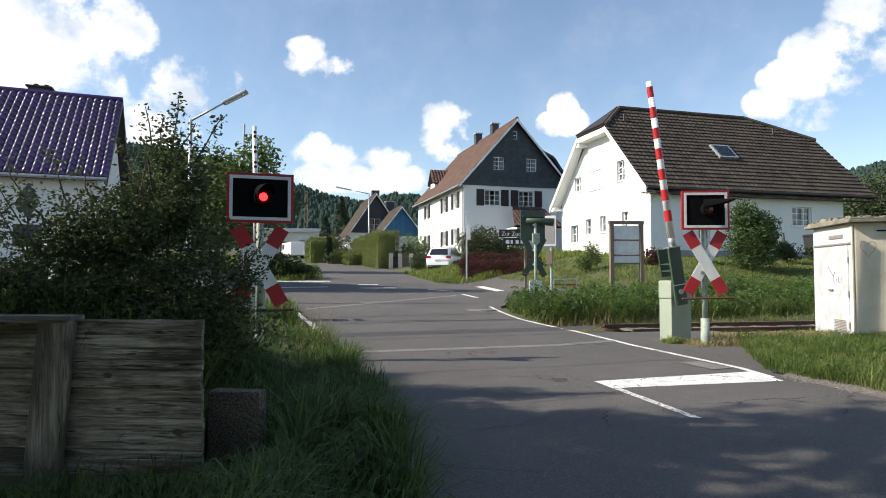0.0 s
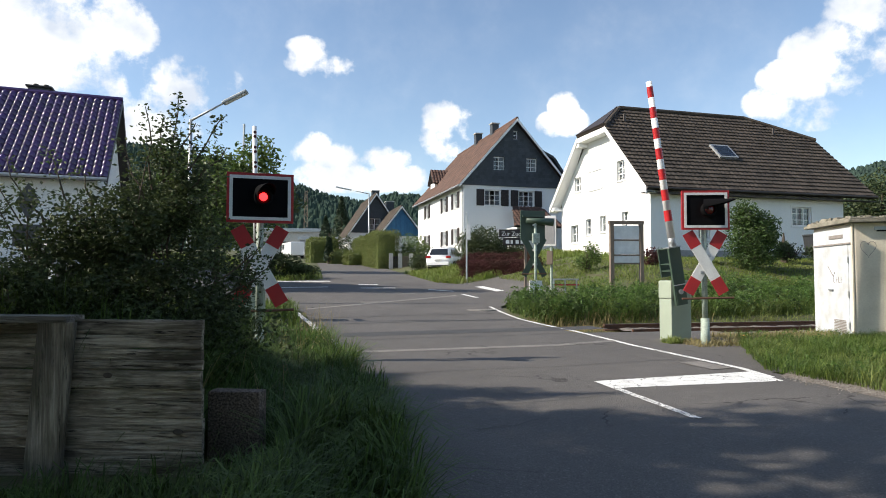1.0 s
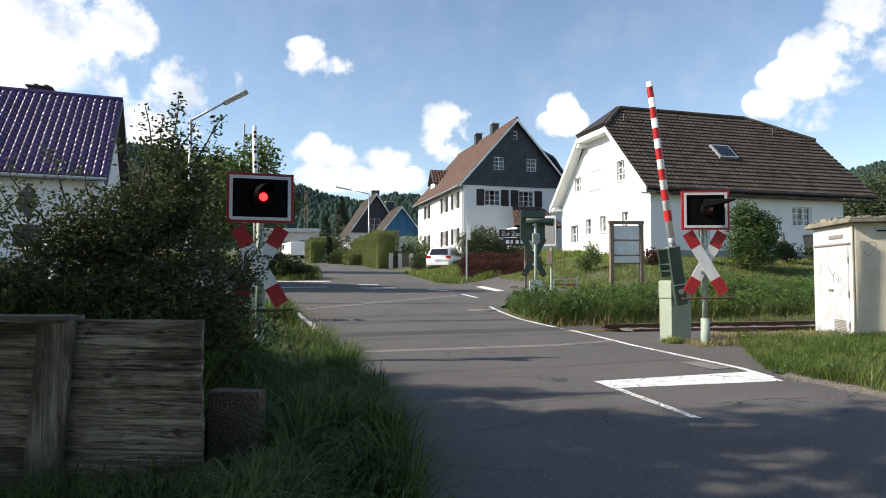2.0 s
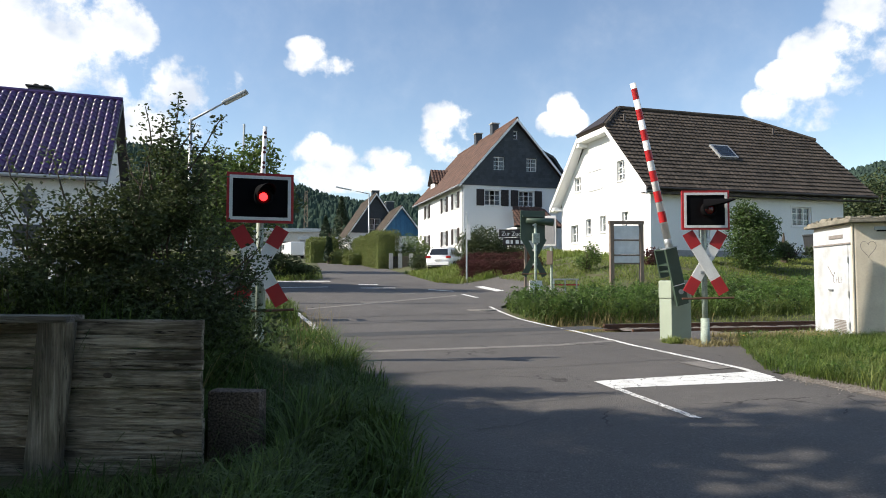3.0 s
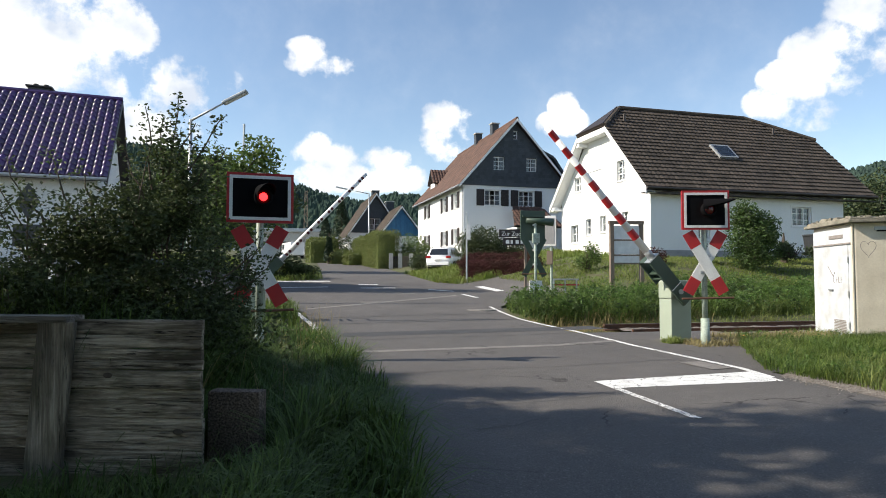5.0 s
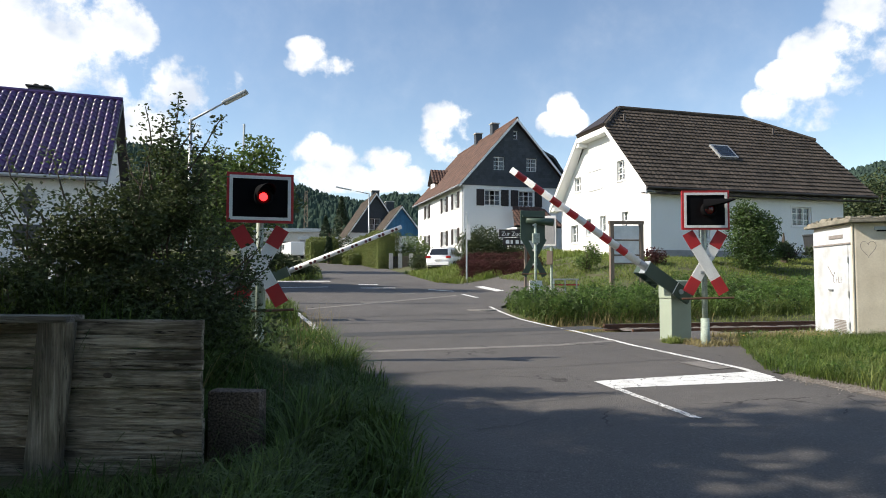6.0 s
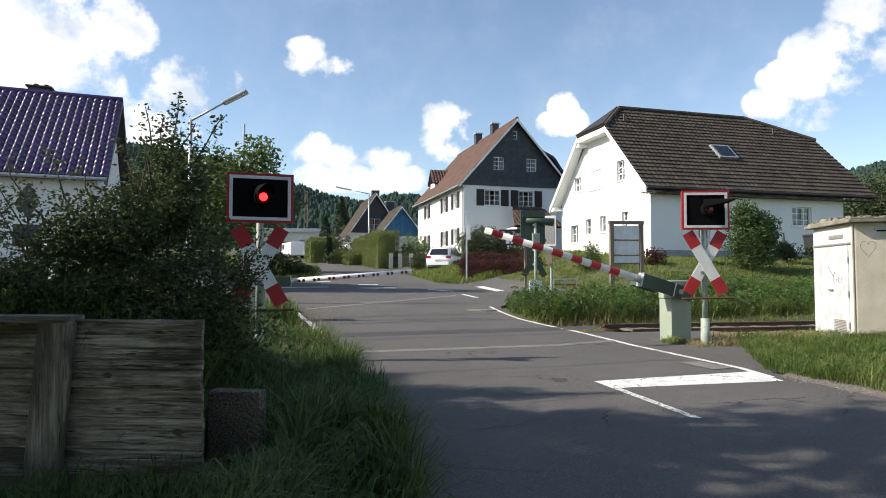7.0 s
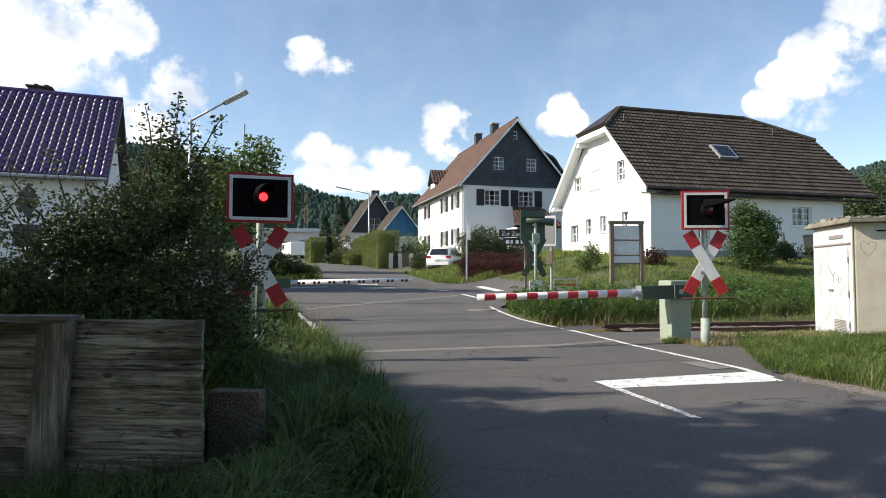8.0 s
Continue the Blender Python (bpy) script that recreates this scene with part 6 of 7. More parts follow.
loose_stones()
grass("tall_grass", "tall wild grass behind the planks", (-2.6, 0.3, 4.4, 6.6), 8000, 0.55, 0.95, 45, lambda u, v: xy(u, v)[0] < -1.9 and xy(u, v)[1] > 4.25, "verge", lean=0.6, width=0.004, patch=1.4)
grass("dry_stalks", "thin dry grass stalks over the road edge", (0.6, 1.15, 9.2, 14.5), 90, 0.35, 0.75, 43, None, "straw", lean=0.5, width=0.0028)
grass("dry_stalks", "pale seed stalks in the dark verge", (-1.6, 0.9, 4.2, 8.5), 260, 0.45, 0.7, 44, clear_of_wall, "straw", lean=0.7, width=0.002)
# the large bush behind the plank wall
shrub("large_bush", "large dark green bush with loose upright shoots", (-2.81, 5.77, 0.0), [
    (-2.62, 5.85, 1.59, 0.50, 0.62, 0.7, 7200), (-3.12, 5.62, 1.04, 1.01, 0.62, 0.55, 9500), (-4.06, 5.62, 0.85, 0.94, 0.62, 0.43, 4800), (-2.12, 5.62, 0.92, 0.33, 0.47, 0.5, 1700),
    (-2.57, 5.85, 2.18, 0.43, 0.39, 0.39, 1500), (-3.59, 5.69, 1.63, 0.58, 0.39, 0.39, 1700), (-2.26, 5.46, 0.73, 0.78, 0.55, 0.39, 4600), (-4.21, 5.62, 1.75, 0.47, 0.39, 0.39, 800), (-3.0, 5.85, 1.63, 0.55, 0.47, 0.47, 5200), (-3.9, 5.38, 1.0, 1.01, 0.47, 0.39, 7500), (-3.43, 5.93, 1.43, 0.47, 0.39, 0.31, 2200), (-2.04, 6.2, 1.08, 0.22, 0.14, 0.33, 620), (-2.26, 6.16, 1.3, 0.2, 0.16, 0.2, 200)],
    "leaf", 0.045, 31, gap=0.14, stems=36, stem_r=0.018, freq=2.6, shell=0.6, shoots=[
        ((-2.57, 5.77, 1.98), (-2.51, 5.77, 2.9), 200), ((-2.73, 5.77, 1.98), (-2.82, 5.77, 2.8), 110), ((-2.5, 5.77, 2.06), (-2.09, 5.77, 2.7), 110), ((-2.65, 5.77, 2.06), (-2.34, 5.77, 2.64), 110),
        ((-2.81, 5.77, 1.9), (-3.08, 5.77, 2.49), 90), ((-2.42, 5.77, 1.98), (-2.04, 5.77, 2.41), 90), ((-3.35, 5.69, 1.59), (-3.71, 5.69, 2.41), 70), ((-3.67, 5.69, 1.59), (-4.06, 5.69, 2.29), 60), ((-3.2, 5.69, 1.67), (-3.39, 5.69, 2.21), 60),
        ((-2.65, 5.77, 2.14), (-2.65, 5.77, 2.68), 110), ((-2.11, 5.62, 1.1), (-1.66, 5.54, 1.42), 90), ((-2.03, 5.62, 0.97), (-1.62, 5.54, 1.22), 90), ((-2.15, 6.2, 0.81), (-1.72, 6.2, 1.4), 110), ((-2.11, 6.16, 1.04), (-1.83, 6.2, 1.63), 70)])
shrub("undergrowth", "dense dark undergrowth and tall weeds", (-4.4, 5.9, 0.0), [(-3.2, 5.6, 0.35, 1.2, 0.7, 0.6, 3200), (-4.8, 5.6, 0.4, 1.2, 0.7, 0.65, 2600)], "leaf", 0.06, 33, stems=8, stem_r=0.01)
# unseen trees; left three shade the near road, three behind added to dim skylight
for k, (tx, ty, hh) in enumerate(((-10.5, 1.4, 12.0), (-12.5, -2.6, 13.0), (-8.5, -4.0, 10.5), (-4.0, -8.5, 11.0), (2.5, -9.5, 12.0), (8.5, -7.5, 11.0))):
    tree("shade_tree", "tall leafy tree out of view, giving shade", tx, ty, 0.0, hh, [(0, 0.2, hh * 0.62, 2.8, 2.7, 3.2, 8500), (-0.6, -0.8, hh * 0.42, 2.6, 2.4, 2.2, 5600), (0.8, 0.6, hh * 0.85, 1.9, 2.1, 1.6, 2200), (1.2, 1.0, hh * 0.3, 2.2, 2.0, 1.5, 3600)], "leaf", 0.24, 50 + k, 0.2, 0.1, 0.7)

# thicket outside the view, added so its shade falls on the verge
shrub("shading_thicket", "tall dark thicket out of view, added to shade the verge", (-7.4, 3.8, 0.0), [(-7.4, 3.9, 3.2, 1.3, 1.2, 2.0, 5000), (-7.2, 2.7, 2.6, 1.4, 1.4, 2.0, 5000), (-7.0, 4.0, 4.6, 0.9, 0.9, 0.9, 1600)], "leaf", 0.12, 58, gap=0.0)

# left side beyond the tracks
tree("roadside_tree", "light green roadside tree", -9.6, 26.0, 1.0, 6.5, [(0.3, 0, 4.0, 2.0, 1.6, 1.7, 2600), (1.7, 0, 5.0, 1.2, 1.0, 1.2, 1100), (-1.6, 0, 4.2, 1.4, 1.3, 1.5, 1200), (0.6, 0, 2.4, 2.2, 1.5, 1.4, 2000), (2.3, 0.3, 3.3, 0.9, 0.9, 1.0, 700)], "leaf_light", 0.2, 60)
tree("dark_tree", "dark green broad tree", -13.6, 42.0, 1.8, 8.5, [(0.4, 0, 4.9, 2.4, 2.0, 1.7, 3200), (2.4, 0, 4.6, 1.7, 1.4, 1.2, 1500), (-2, 0, 4.8, 2.2, 2, 2.0, 1800)], "leaf", 0.28, 61)
tree("dark_tree", "dark green broad tree", -18.5, 34.0, 1.8, 8.0, [(0, 0, 3.8, 3.2, 2.5, 2.6, 3600), (3.2, 0, 3.2, 2.2, 1.8, 2.0, 2000)], "leaf", 0.28, 62)
shrub("bank_bush", "dark bush on the grass bank", (-9.4, 34.5, 1.4), [(-9.2, 34.5, 1.8, 1.3, 0.9, 0.75, 2000), (-10.4, 34.8, 2.1, 1.3, 1.0, 0.95, 2000), (-8.0, 35.5, 1.5, 0.9, 0.8, 0.45, 900)], "leaf", 0.16, 63)


def spruce(x, y, z, h, r, seed, n=2600):
    rng = np.random.default_rng(seed)
    th = thing("spruce", pose(x, y, z), "tall dark green spruce tree", "tree", "trees")
    part("trunk", tube((0, 0, -0.3), (0, 0, h * 0.97), 0.18, 0.03, 9), "bark", th)
    t = rng.uniform(0.02, 1, n) ** 0.8
    tier = 0.75 + 0.25 * np.abs(np.sin(t * 22 + rng.uniform(0, 0.5, n)))
    rr = r * (1 - t) * np.sqrt(rng.uniform(0.05, 1, n)) * tier + 0.06
    a = rng.uniform(0, 2 * math.pi, n)
    p = np.stack([rr * np.cos(a), rr * np.sin(a), min(0.6, h * 0.04) + t * (h - 0.6) - rr * 0.25], 1)
    part("crown", leaf_mesh(p, 0.42, rng, -0.4, 0.4), "needle", th)


spruce(-14.2, 86.0, 3.5, 9.0, 2.8, 70)
spruce(-16.8, 88.0, 3.5, 6.5, 2.4, 71)
spruce(-11.2, 60.5, 2.6, 2.9, 0.55, 72, 900)
hedge("clipped_hedge", "tall clipped yellow-green hedge by the road", -5.5, 50.2, 1.6, TURN, 1.9, 15.0, 3.25, "hedge", 0.10, 42000, 80)
hedge("clipped_hedge", "low rounded clipped shrub by the road", -9.0, 57.0, 2.1, TURN, 1.9, 2.2, 1.4, "hedge", 0.14, 2400, 81, round_=0.5)
hedge("clipped_hedge", "low clipped box hedge by the road", -11.0, 60.0, 2.3, TURN, 2.0, 3.0, 1.4, "hedge", 0.14, 2600, 82, round_=0.4)
hedge("clipped_hedge", "clipped square hedge by the road", -13.7, 62.5, 2.4, TURN, 3.0, 3.4, 2.7, "hedge", 0.16, 4200, 83, round_=0.4)
shrub("garden_shrub", "dark garden shrub behind the hedge", (-11.0, 65, 2.6), [(-11.0, 65, 3.9, 2.2, 1.5, 1.9, 2400)], "leaf", 0.18, 84)
shrub("garden_shrub", "green spreading garden shrub", (-2.9, 53.5, 2.0), [(-2.6, 53.5, 3.3, 1.5, 1.3, 1.6, 2200), (-1.4, 54, 2.8, 1.2, 1.0, 1.2, 1400)], "leaf_light", 0.18, 85)
shrub("round_shrub", "round dark green garden shrub", (-1.75, 44.5, 1.5), [(-1.75, 44.5, 2.1, 0.75, 0.7, 0.75, 2200)], "leaf", 0.12, 86, gap=-0.2)
hedge("barberry_hedge", "dark red barberry hedge", 0.86, 34.8, 0.95, -38, 4.7, 1.2, 1.38, "leaf_red", 0.075, 20000, 87, 0.09, 0.4)
shrub("garden_shrub", "dense dark green garden shrub", (2.6, 37.4, 1.1), [(2.3, 37.4, 2.75, 1.55, 0.9, 1.4, 10500), (4.0, 37.6, 2.3, 1.3, 0.8, 1.2, 5600)], "leaf", 0.12, 88, gap=-0.6)
shrub("low_shrub", "light green low shrub by the notice board", (6.6, 27.5, 1.6), [(6.65, 27.5, 2.1, 0.45, 0.45, 0.6, 900), (6.3, 27.7, 1.8, 0.4, 0.4, 0.4, 500)], "leaf_light", 0.1, 89)
shrub("low_shrub", "reddish brown low shrub on the lawn", (9.3, 27.3, 1.6), [(9.3, 27.3, 2.0, 0.65, 0.5, 0.45, 1100)], "leaf_red", 0.1, 90)
shrub("garden_bush", "dense green garden bush before the house", (13.7, 27.0, 1.9), [(13.6, 27.0, 2.55, 1.15, 1.0, 1.2, 8500), (13.3, 27.0, 3.75, 0.72, 0.7, 0.75, 2800), (14.2, 27.0, 3.2, 0.7, 0.7, 0.8, 2200)], "leaf_mid", 0.11, 91, gap=-0.15)
for i, (sx, sy, r) in enumerate(((15.6, 27.6, 0.8), (17.4, 28.2, 0.9), (19.0, 28.5, 0.8), (12.0, 28.2, 0.5))):
    shrub("low_shrub", "low dark garden shrub by the house", (sx, sy, 2.1), [(sx, sy, 2.25, r, 0.5, 0.42, 900)], "leaf", 0.11, 92 + i)
spruce(16.4, 29.6, 2.1, 1.2, 0.32, 96, 420)
tree("garden_tree", "dark green garden tree behind the house", 33.0, 46.0, 2.5, 7.5, [(0, 0, 4.2, 3.0, 2.4, 2.6, 3000), (3.6, 0, 4.0, 2.6, 2.2, 2.6, 2400), (-1.8, 0, 2.6, 2.2, 1.6, 1.8, 1600)], "leaf", 0.28, 97)


# ---- wooded hills ----
def hill_top(px):
    return float(np.interp(px, [-1400, -400, -100, 205, 300, 400, 520, 580, 640, 700, 740, 800, 980, 1300, 1490, 1568, 1800, 3000], [200, 225, 240, 246, 258, 285, 320, 341, 353, 338, 343, 352, 360, 345, 300, 283, 270, 240]))


def hills():
    vs, fs, spots = [], [], []
    cols = np.arange(-1500, 3101, 50)
    rng = np.random.default_rng(8)
    depth = [(170, 0.0), (230, 0.2), (300, 0.45), (370, 0.72), (430, 0.92), (470, 1.0), (620, 0.9)]
    for px in cols:
        t = (px - 784) / 1090
        top = 1.2 + (488 - hill_top(px)) / 1090 * 470 - 11
        for d, k in depth:
            vs.append((t * d, d, 4.0 + (top - 4.0) * k))
    n = len(depth)
    for i in range(len(cols) - 1):
        for j in range(n - 1):
            fs.append((i * n + j, (i + 1) * n + j, (i + 1) * n + j + 1, i * n + j + 1))
    tagged(obj("hills", (vs, [], fs), "forest", smooth=True), "wooded hills beyond the village", "hill", kind="structure")
    tv, tf = [], []
    for _ in range(19000):
        px = rng.uniform(-150, 1750)
        k = rng.uniform(0.02, 1) ** 0.8
        d = float(np.interp(k, [q for _, q in depth[:6]], [q for q, _ in depth[:6]]))
        t = (px - 784) / 1090
        top = 1.2 + (488 - hill_top(px)) / 1090 * 470 - 11
        x, y, z = t * d, d, 4.0 + (top - 4.0) * k
        h, r = rng.uniform(5.5, 10.5), rng.uniform(1.1, 2.1)
        conifer = rng.random() < 0.4
        m = 7
        a0 = rng.uniform(0, 6.28)
        for lo, hi, q in (((0.1, 0.62, 1.0), (0.45, 1.0, 0.62)) if conifer else ((0.1, 0.7, 1.15), (0.55, 1.0, 0.95))):
            b = len(tv)
            for i in range(m):
                rr = r * q * rng.uniform(0.75, 1.2)
                tv.append((x + rr * math.cos(a0 + i * 6.283 / m), y + rr * math.sin(a0 + i * 6.283 / m), z + h * lo + rng.uniform(-0.6, 0.6)))
            if conifer:
                tv.append((x, y, z + h * hi))
                tf += [(b + i, b + (i + 1) % m, b + m) for i in range(m)]
            else:
                for i in range(m):
                    rr = r * q * 0.7 * rng.uniform(0.6, 1.1)
                    tv.append((x + rr * math.cos(a0 + i * 6.283 / m), y + rr * math.sin(a0 + i * 6.283 / m), z + h * (lo + 0.75 * (hi - lo)) + rng.uniform(-0.6, 0.6)))
                tv.append((x, y, z + h * hi))
                tf += [(b + i, b + (i + 1) % m, b + m + (i + 1) % m, b + m + i) for i in range(m)] + [(b + m + i, b + m + (i + 1) % m, b + 2 * m) for i in range(m)]
    tagged(obj("far_woods", (tv, [], tf), "forest"), "mixed dark green woods on the hills", "woods", kind="stuff")


hills()


# ---- vehicles and far buildings ----
def loft(sections):
    """A closed skin through rings of points."""
    bm = bmesh.new()
    rings = [[bm.verts.new(p) for p in s] for s in sections]
    n = len(rings[0])
    for a, b in zip(rings, rings[1:]):
        for i in range(n):
            bm.faces.new((a[i - 1], a[i], b[i], b[i - 1]))
    bm.faces.new(rings[0])
    bm.faces.new(rings[-1][::-1])
    return bm


def wheel(th, x, y, r=0.34, w=0.22):
    t = bmesh.new()
    tube((x - w / 2, y, r), (x + w / 2, y, r), r, seg=24, bm=t)
    wh = part("wheel", t, "rubber", th)
    s = 1 if x > 0 else -1
    part("rim", tube((x + s * (w / 2 - 0.02), y, r), (x + s * (w / 2 + 0.012), y, r), r * 0.66, r * 0.6, 16), "galv", wh)


def car(x, y, z, turn, paint, label, h=1.66, w=1.84, l=4.5):
    """An estate car; local +y is its front, its tail at y = 0."""
    th = thing("car", pose(x, y, z, 0, 0, turn), label, "car", "parked cars")
    k = h / 1.66
    def ring(yy, zb, zt, hw, top=0.92):
        return [(-hw * 0.96, yy, zb), (-hw, yy, zb + 0.25), (-hw, yy, zt - 0.15), (-hw * top, yy, zt), (hw * top, yy, zt), (hw, yy, zt - 0.15), (hw, yy, zb + 0.25), (hw * 0.96, yy, zb)]
    W = w / 2
    part("body", loft([ring(0.0, 0.36, 0.82, W * 0.88), ring(0.1, 0.28, 1.0 * k, W * 0.97), ring(0.7, 0.24, 1.04 * k, W), ring(2.8, 0.24, 1.0 * k, W), ring(3.9, 0.26, 0.9 * k, W * 0.97), ring(4.35, 0.3, 0.75, W * 0.88), ring(l, 0.36, 0.6, W * 0.75)]), paint, th, "", True)
    def cab(yy, z0, z1, hw, tw):
        return [(-hw, yy[0], z0), (-tw, yy[1], z1), (-tw * 0.8, yy[1], z1 + 0.03), (tw * 0.8, yy[1], z1 + 0.03), (tw, yy[1], z1), (hw, yy[0], z0)]
    zz = 1.0 * k
    part("cabin", loft([[(-W * 0.92, 0.12, zz), (-W * 0.92, 0.12, zz + 0.02), (W * 0.92, 0.12, zz + 0.02), (W * 0.92, 0.12, zz)], [(-W * 0.90, 0.3, zz), (-W * 0.72, 0.42, h - 0.08), (W * 0.72, 0.42, h - 0.08), (W * 0.90, 0.3, zz)],
                        [(-W * 0.92, 1.3, zz), (-W * 0.70, 1.3, h), (W * 0.70, 1.3, h), (W * 0.92, 1.3, zz)], [(-W * 0.92, 2.2, zz), (-W * 0.70, 2.2, h - 0.03), (W * 0.70, 2.2, h - 0.03), (W * 0.92, 2.2, zz)], [(-W * 0.9, 3.2, zz), (-W * 0.8, 3.2, zz + 0.02), (W * 0.8, 3.2, zz + 0.02), (W * 0.9, 3.2, zz)]]), paint, th, "", True)
    part("rear_window", poly([(-W * 0.74, 0.165, zz + 0.08), (W * 0.74, 0.165, zz + 0.08), (W * 0.64, 0.375, h - 0.16), (-W * 0.64, 0.375, h - 0.16)], 0.02), "car_glass", th, "dark tinted rear window")
    for s in (-1, 1):
        bm = bmesh.new()
        pts = [(s * W * 0.905, 0.55, zz + 0.06), (s * W * 0.905, 2.9, zz + 0.06), (s * W * 0.76, 2.25, h - 0.16), (s * W * 0.765, 0.7, h - 0.18)]
        poly(pts if s > 0 else pts[::-1], 0.025, bm)
        part("side_window", bm, "car_glass", th, "dark tinted side window")
        part("tail_lamp", bx((s * W * 0.62, -0.03, 0.86 * k), (s * W * 0.985, 0.14, 1.02 * k), 0.03), "tail_red", th, "red tail lamp")
        for yy in (0.85, 3.55):
            wheel(th, s * (W - 0.1), yy)
        part("mirror", bx((s * W, 2.6, zz + 0.05), (s * (W + 0.18), 2.72, zz + 0.2), 0.03), paint, th)
    part("rear_bumper", bx((-W * 0.86, -0.06, 0.34), (W * 0.86, 0.06, 0.6), 0.04), paint, th)
    part("bumper_trim", bx((-W * 0.8, -0.07, 0.28), (W * 0.8, 0.03, 0.38), 0.02), "black_bin", th)
    pl = part("number_plate", bx((-0.26, -0.045, 0.66), (0.26, -0.005, 0.78), 0.004), "sign_white", th)
    part("plate_bar", bx((-0.2, -0.05, 0.70), (0.2, -0.0455, 0.745)), "sign_black", pl)
    return th


car(-0.35, 42.6, 1.55, -18, "car_white", "white sport utility car parked beside the house")
car(-13.4, 21.0, 0.95, -100, "car_dark", "dark parked car behind the bush", 1.45)


def flat_building():
    th = thing("low_industrial_building", pose(-30.0, 88.0, 3.5, 0, 0, 6), "long low grey and white flat-roofed building", "building", "village houses")
    part("wall", bx((0, 0, -1), (15, 12, 4.0)), "concrete", th)
    part("roof", bx((-0.4, -0.4, 4.0), (15.4, 12.4, 4.5), 0.02), "galv", th, "grey flat roof edge")
    for i in range(5):
        part("window", bx((1.2 + i * 2.7, -0.06, 1.2), (2.9 + i * 2.7, 0.02, 2.6), 0.01), "car_glass", th)
    t2 = thing("low_industrial_building", pose(-19.5, 84.0, 3.5, 0, 0, 6), "low grey flat-roofed building", "building", "village houses")
    part("wall", bx((0, 0, -1), (9, 9, 2.6)), "plinth", t2)
    part("roof", bx((-0.3, -0.3, 2.6), (9.3, 9.3, 3.0), 0.02), "galv", t2, "grey flat roof edge")
    v = thing("van", pose(-18.9, 80.0, 3.4, 0, 0, 28), "white van parked by the road", "van", "parked cars")
    part("body", bx((-0.95, 0, 0.4), (0.95, 4.8, 2.2), 0.18), "car_white", v)
    part("bonnet", bx((-0.92, 4.6, 0.4), (0.92, 5.5, 1.2), 0.15), "car_white", v)
    part("windscreen", bx((-0.8, 4.75, 1.2), (0.8, 4.85, 2.0), 0.03), "car_glass", v)
    part("side_window", bx((-0.98, 3.3, 1.3), (0.98, 4.3, 1.95), 0.03), "car_glass", v)
    for s in (-1, 1):
        for yy in (0.9, 4.4):
            wheel(v, s * 0.85, yy)


flat_building()


def lattice_mast():
    th = thing("lattice_mast", pose(-33.5, 150, 5), "thin lattice mast before the woods", "mast")
    for a in (-0.6, 0.6):
        for b in (-0.6, 0.6):
            part("leg", tube((a, b, -1), (a * 0.4, b * 0.4, 17), 0.05, seg=6), "board_wood", th)
    bm = bmesh.new()
    for i in range(10):
        w0, w1 = 0.6 - 0.036 * i, 0.6 - 0.036 * (i + 1)
        for s in (-1, 1):
            tube((-w0 * s, -w0, 1.7 * i), (w1 * s, -w1, 1.7 * (i + 1)), 0.03, seg=5, bm=bm)
    part("bracing", bm, "board_wood", th)


lattice_mast()


def garden_gate():
    th = thing("garden_fence", pose(-4.35, 50.3, 1.75, 0, 0, 8), "grey stone posts with a dark slatted gate", "fence")
    for x in (0.1, 0.85, 1.75):
        part("post", bx((x - 0.16, -0.16, -0.4), (x + 0.16, 0.16, 1.25), 0.02), "concrete", th)
    for i in range(6):
        part("slat", bx((0.28 + i * 0.075, -0.02, 0.05), (0.33 + i * 0.075, 0.02, 1.05)), "dark_paint", th)
    for i in range(9):
        part("slat", bx((1.05 + i * 0.06, -0.02, 0.05), (1.09 + i * 0.06, 0.02, 1.05)), "board_wood", th)
    for i in range(10):
        part("slat", bx((1.95 + i * 0.11, -0.02, 0.05), (2.03 + i * 0.11, 0.02, 1.15)), "dark_paint", th)
    part("rail", bx((0.1, 0.021, 0.85), (3.0, 0.05, 0.93)), "dark_paint", th)


garden_gate()
wp = thing("white_pole", pose(1.25, 32.5, 0.9), "slim white pole beside the garden shrub", "pole")
part("pole", tube((0, 0, -0.2), (0, 0, 3.6), 0.05, 0.04, 10), "galv", wp)
part("plate", bx((0.02, -0.06, 2.2), (0.2, -0.03, 3.0), 0.005), "sign_white", wp)


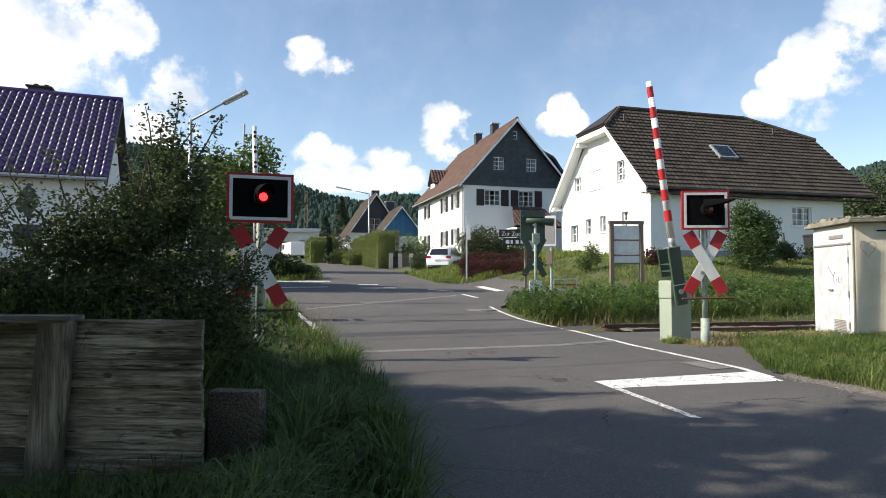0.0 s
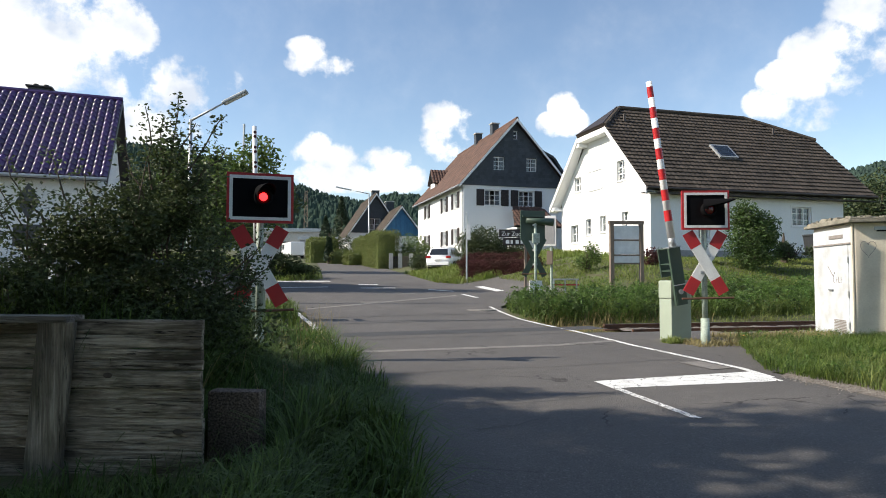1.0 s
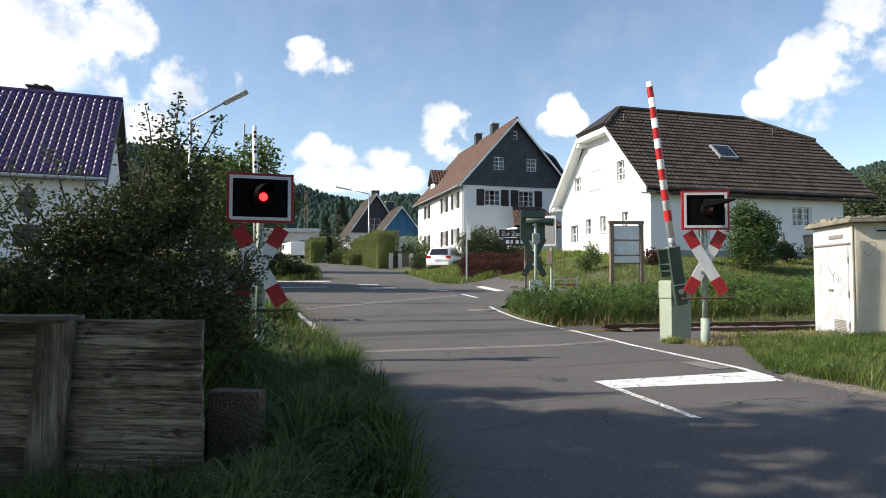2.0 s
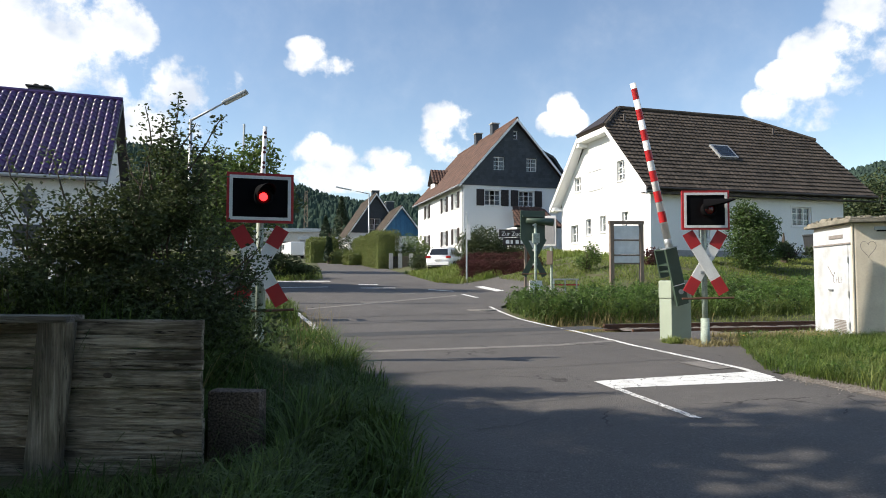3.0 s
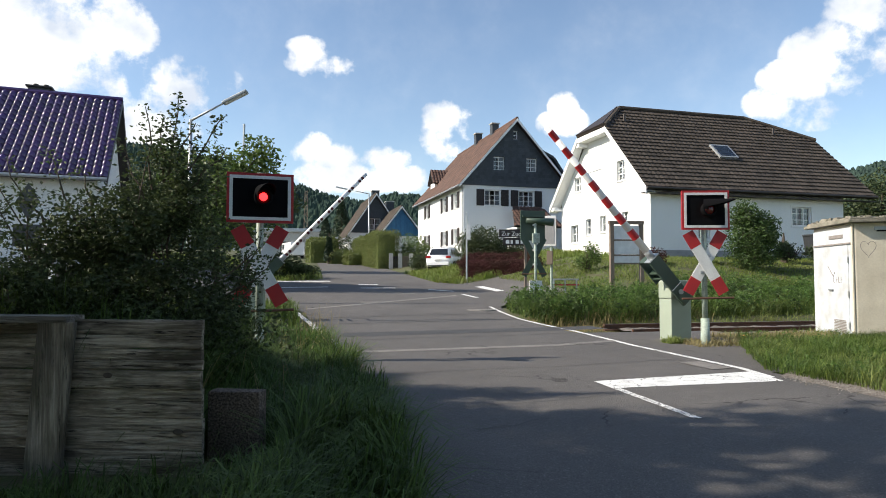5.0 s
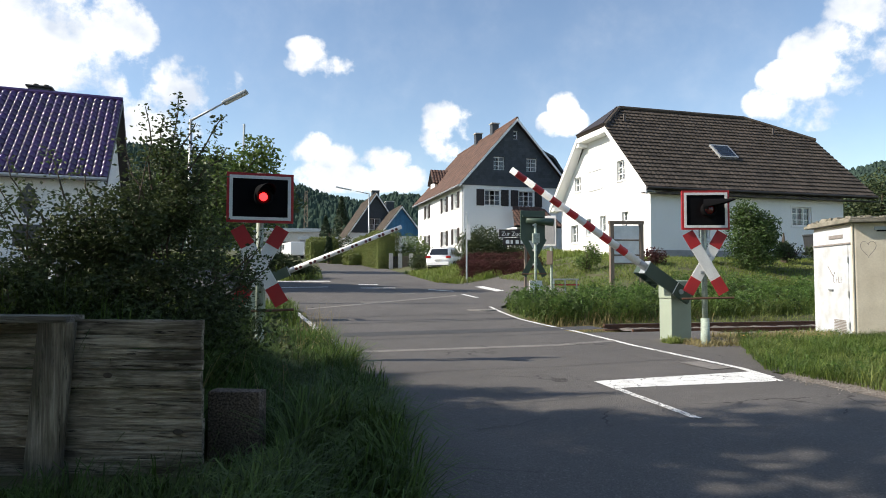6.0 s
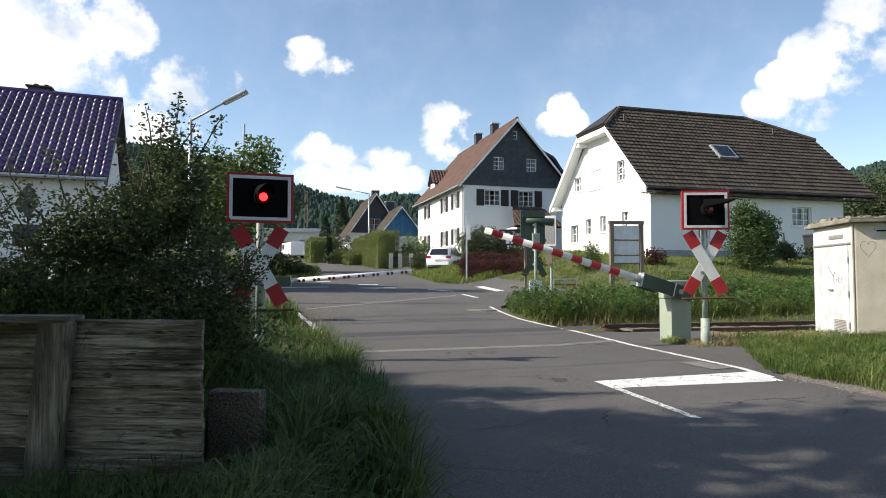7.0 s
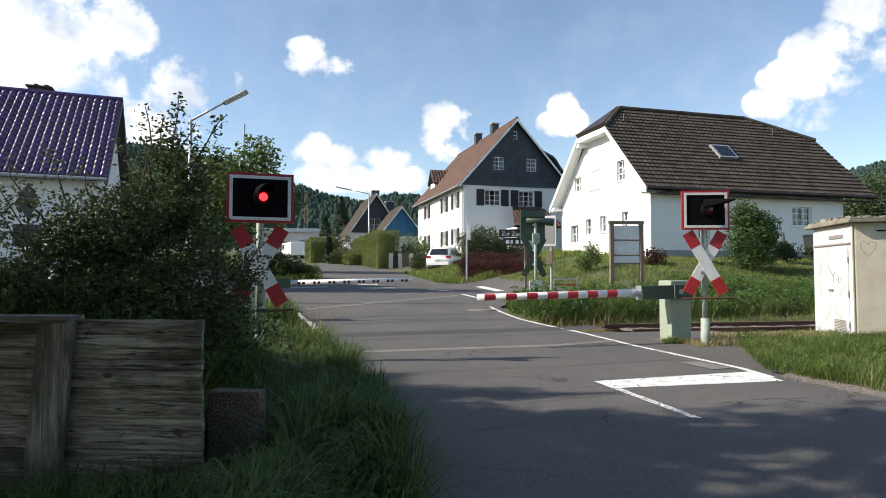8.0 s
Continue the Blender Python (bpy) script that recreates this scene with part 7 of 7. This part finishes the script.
def bin_():
    th = thing("wheelie_bin", pose(18.45, 30.6, 2.2, 0, 0, TURN), "dark wheeled rubbish bin at the house wall", "bin")
    part("body", loft([[(-0.25, -0.28, 0.05), (0.25, -0.28, 0.05), (0.25, 0.28, 0.05), (-0.25, 0.28, 0.05)], [(-0.3, -0.35, 0.95), (0.3, -0.35, 0.95), (0.3, 0.35, 0.95), (-0.3, 0.35, 0.95)]]), "black_bin", th)
    part("lid", bx((-0.33, -0.39, 0.95), (0.33, 0.38, 1.05), 0.03), "black_bin", th)
    for x in (-0.22, 0.22):
        part("wheel", tube((x - 0.03, 0.3, 0.1), (x + 0.03, 0.3, 0.1), 0.1, seg=14), "rubber", th)


bin_()
ys = thing("yellow_cap", pose(5.85, 11.9, 0.02), "small yellow plastic cap in the dry grass", "plastic cap")
bm = bmesh.new()
bmesh.ops.create_uvsphere(bm, u_segments=14, v_segments=8, radius=1, matrix=Matrix.Diagonal((0.11, 0.08, 0.05, 1)))
part("cap", bm, "yellow", ys, "", True)


# ---- all that moves ----
def motions():
    falls = [(0, 81.6), (2.4, 81.6), (2.6, 80.8), (2.8, 79.1), (3.0, 76.6), (3.5, 68.9), (4.0, 61.8), (4.5, 54.5), (5.0, 47.6), (5.4, 41.6), (5.8, 35.4), (6.2, 29.7), (6.5, 25.0), (7.0, 15.7), (7.2, 10.8), (7.4, 6.0), (7.6, 2.4), (7.8, -0.2), (8.0, -1.0)]
    walk(arm_right, [(t, pose(0.09, -0.1, 0.91, 0, a, 0)) for t, a in falls])
    far = [(0, 91.6), (2.4, 91.6), (2.7, 90.8), (3.0, 87.8), (3.5, 79.0), (4.0, 69.6), (4.5, 58.4), (4.7, 53.8), (5.2, 41.8), (5.8, 27.1), (6.2, 17.8), (6.5, 12.1), (7.0, 4.6), (7.2, 2.2), (7.4, 1.4), (8.0, 1.3)]
    walk(arm_left, [(t, pose(0, -0.12, 0.95, 0, -a, 0)) for t, a in far])
    # flashing: an added dark disc slides behind the lit lens while it is on
    def flash(shut, lens, first):
        out, on = lens.to_3x3() @ Vector((0, -0.064, 0)), lens.to_3x3() @ Vector((0, -0.030, 0))
        rows, k = [], 0
        for i in range(81):
            t = i / 10
            ph = ((t - first) / 0.975) % 1.0
            rows.append((t, Matrix.Translation(on if ph < 0.45 else out)))
        walk(shut, rows)
    flash(shut_left, lens_left, -0.10)
    flash(shut_right, lens_right, 0.385)


motions()
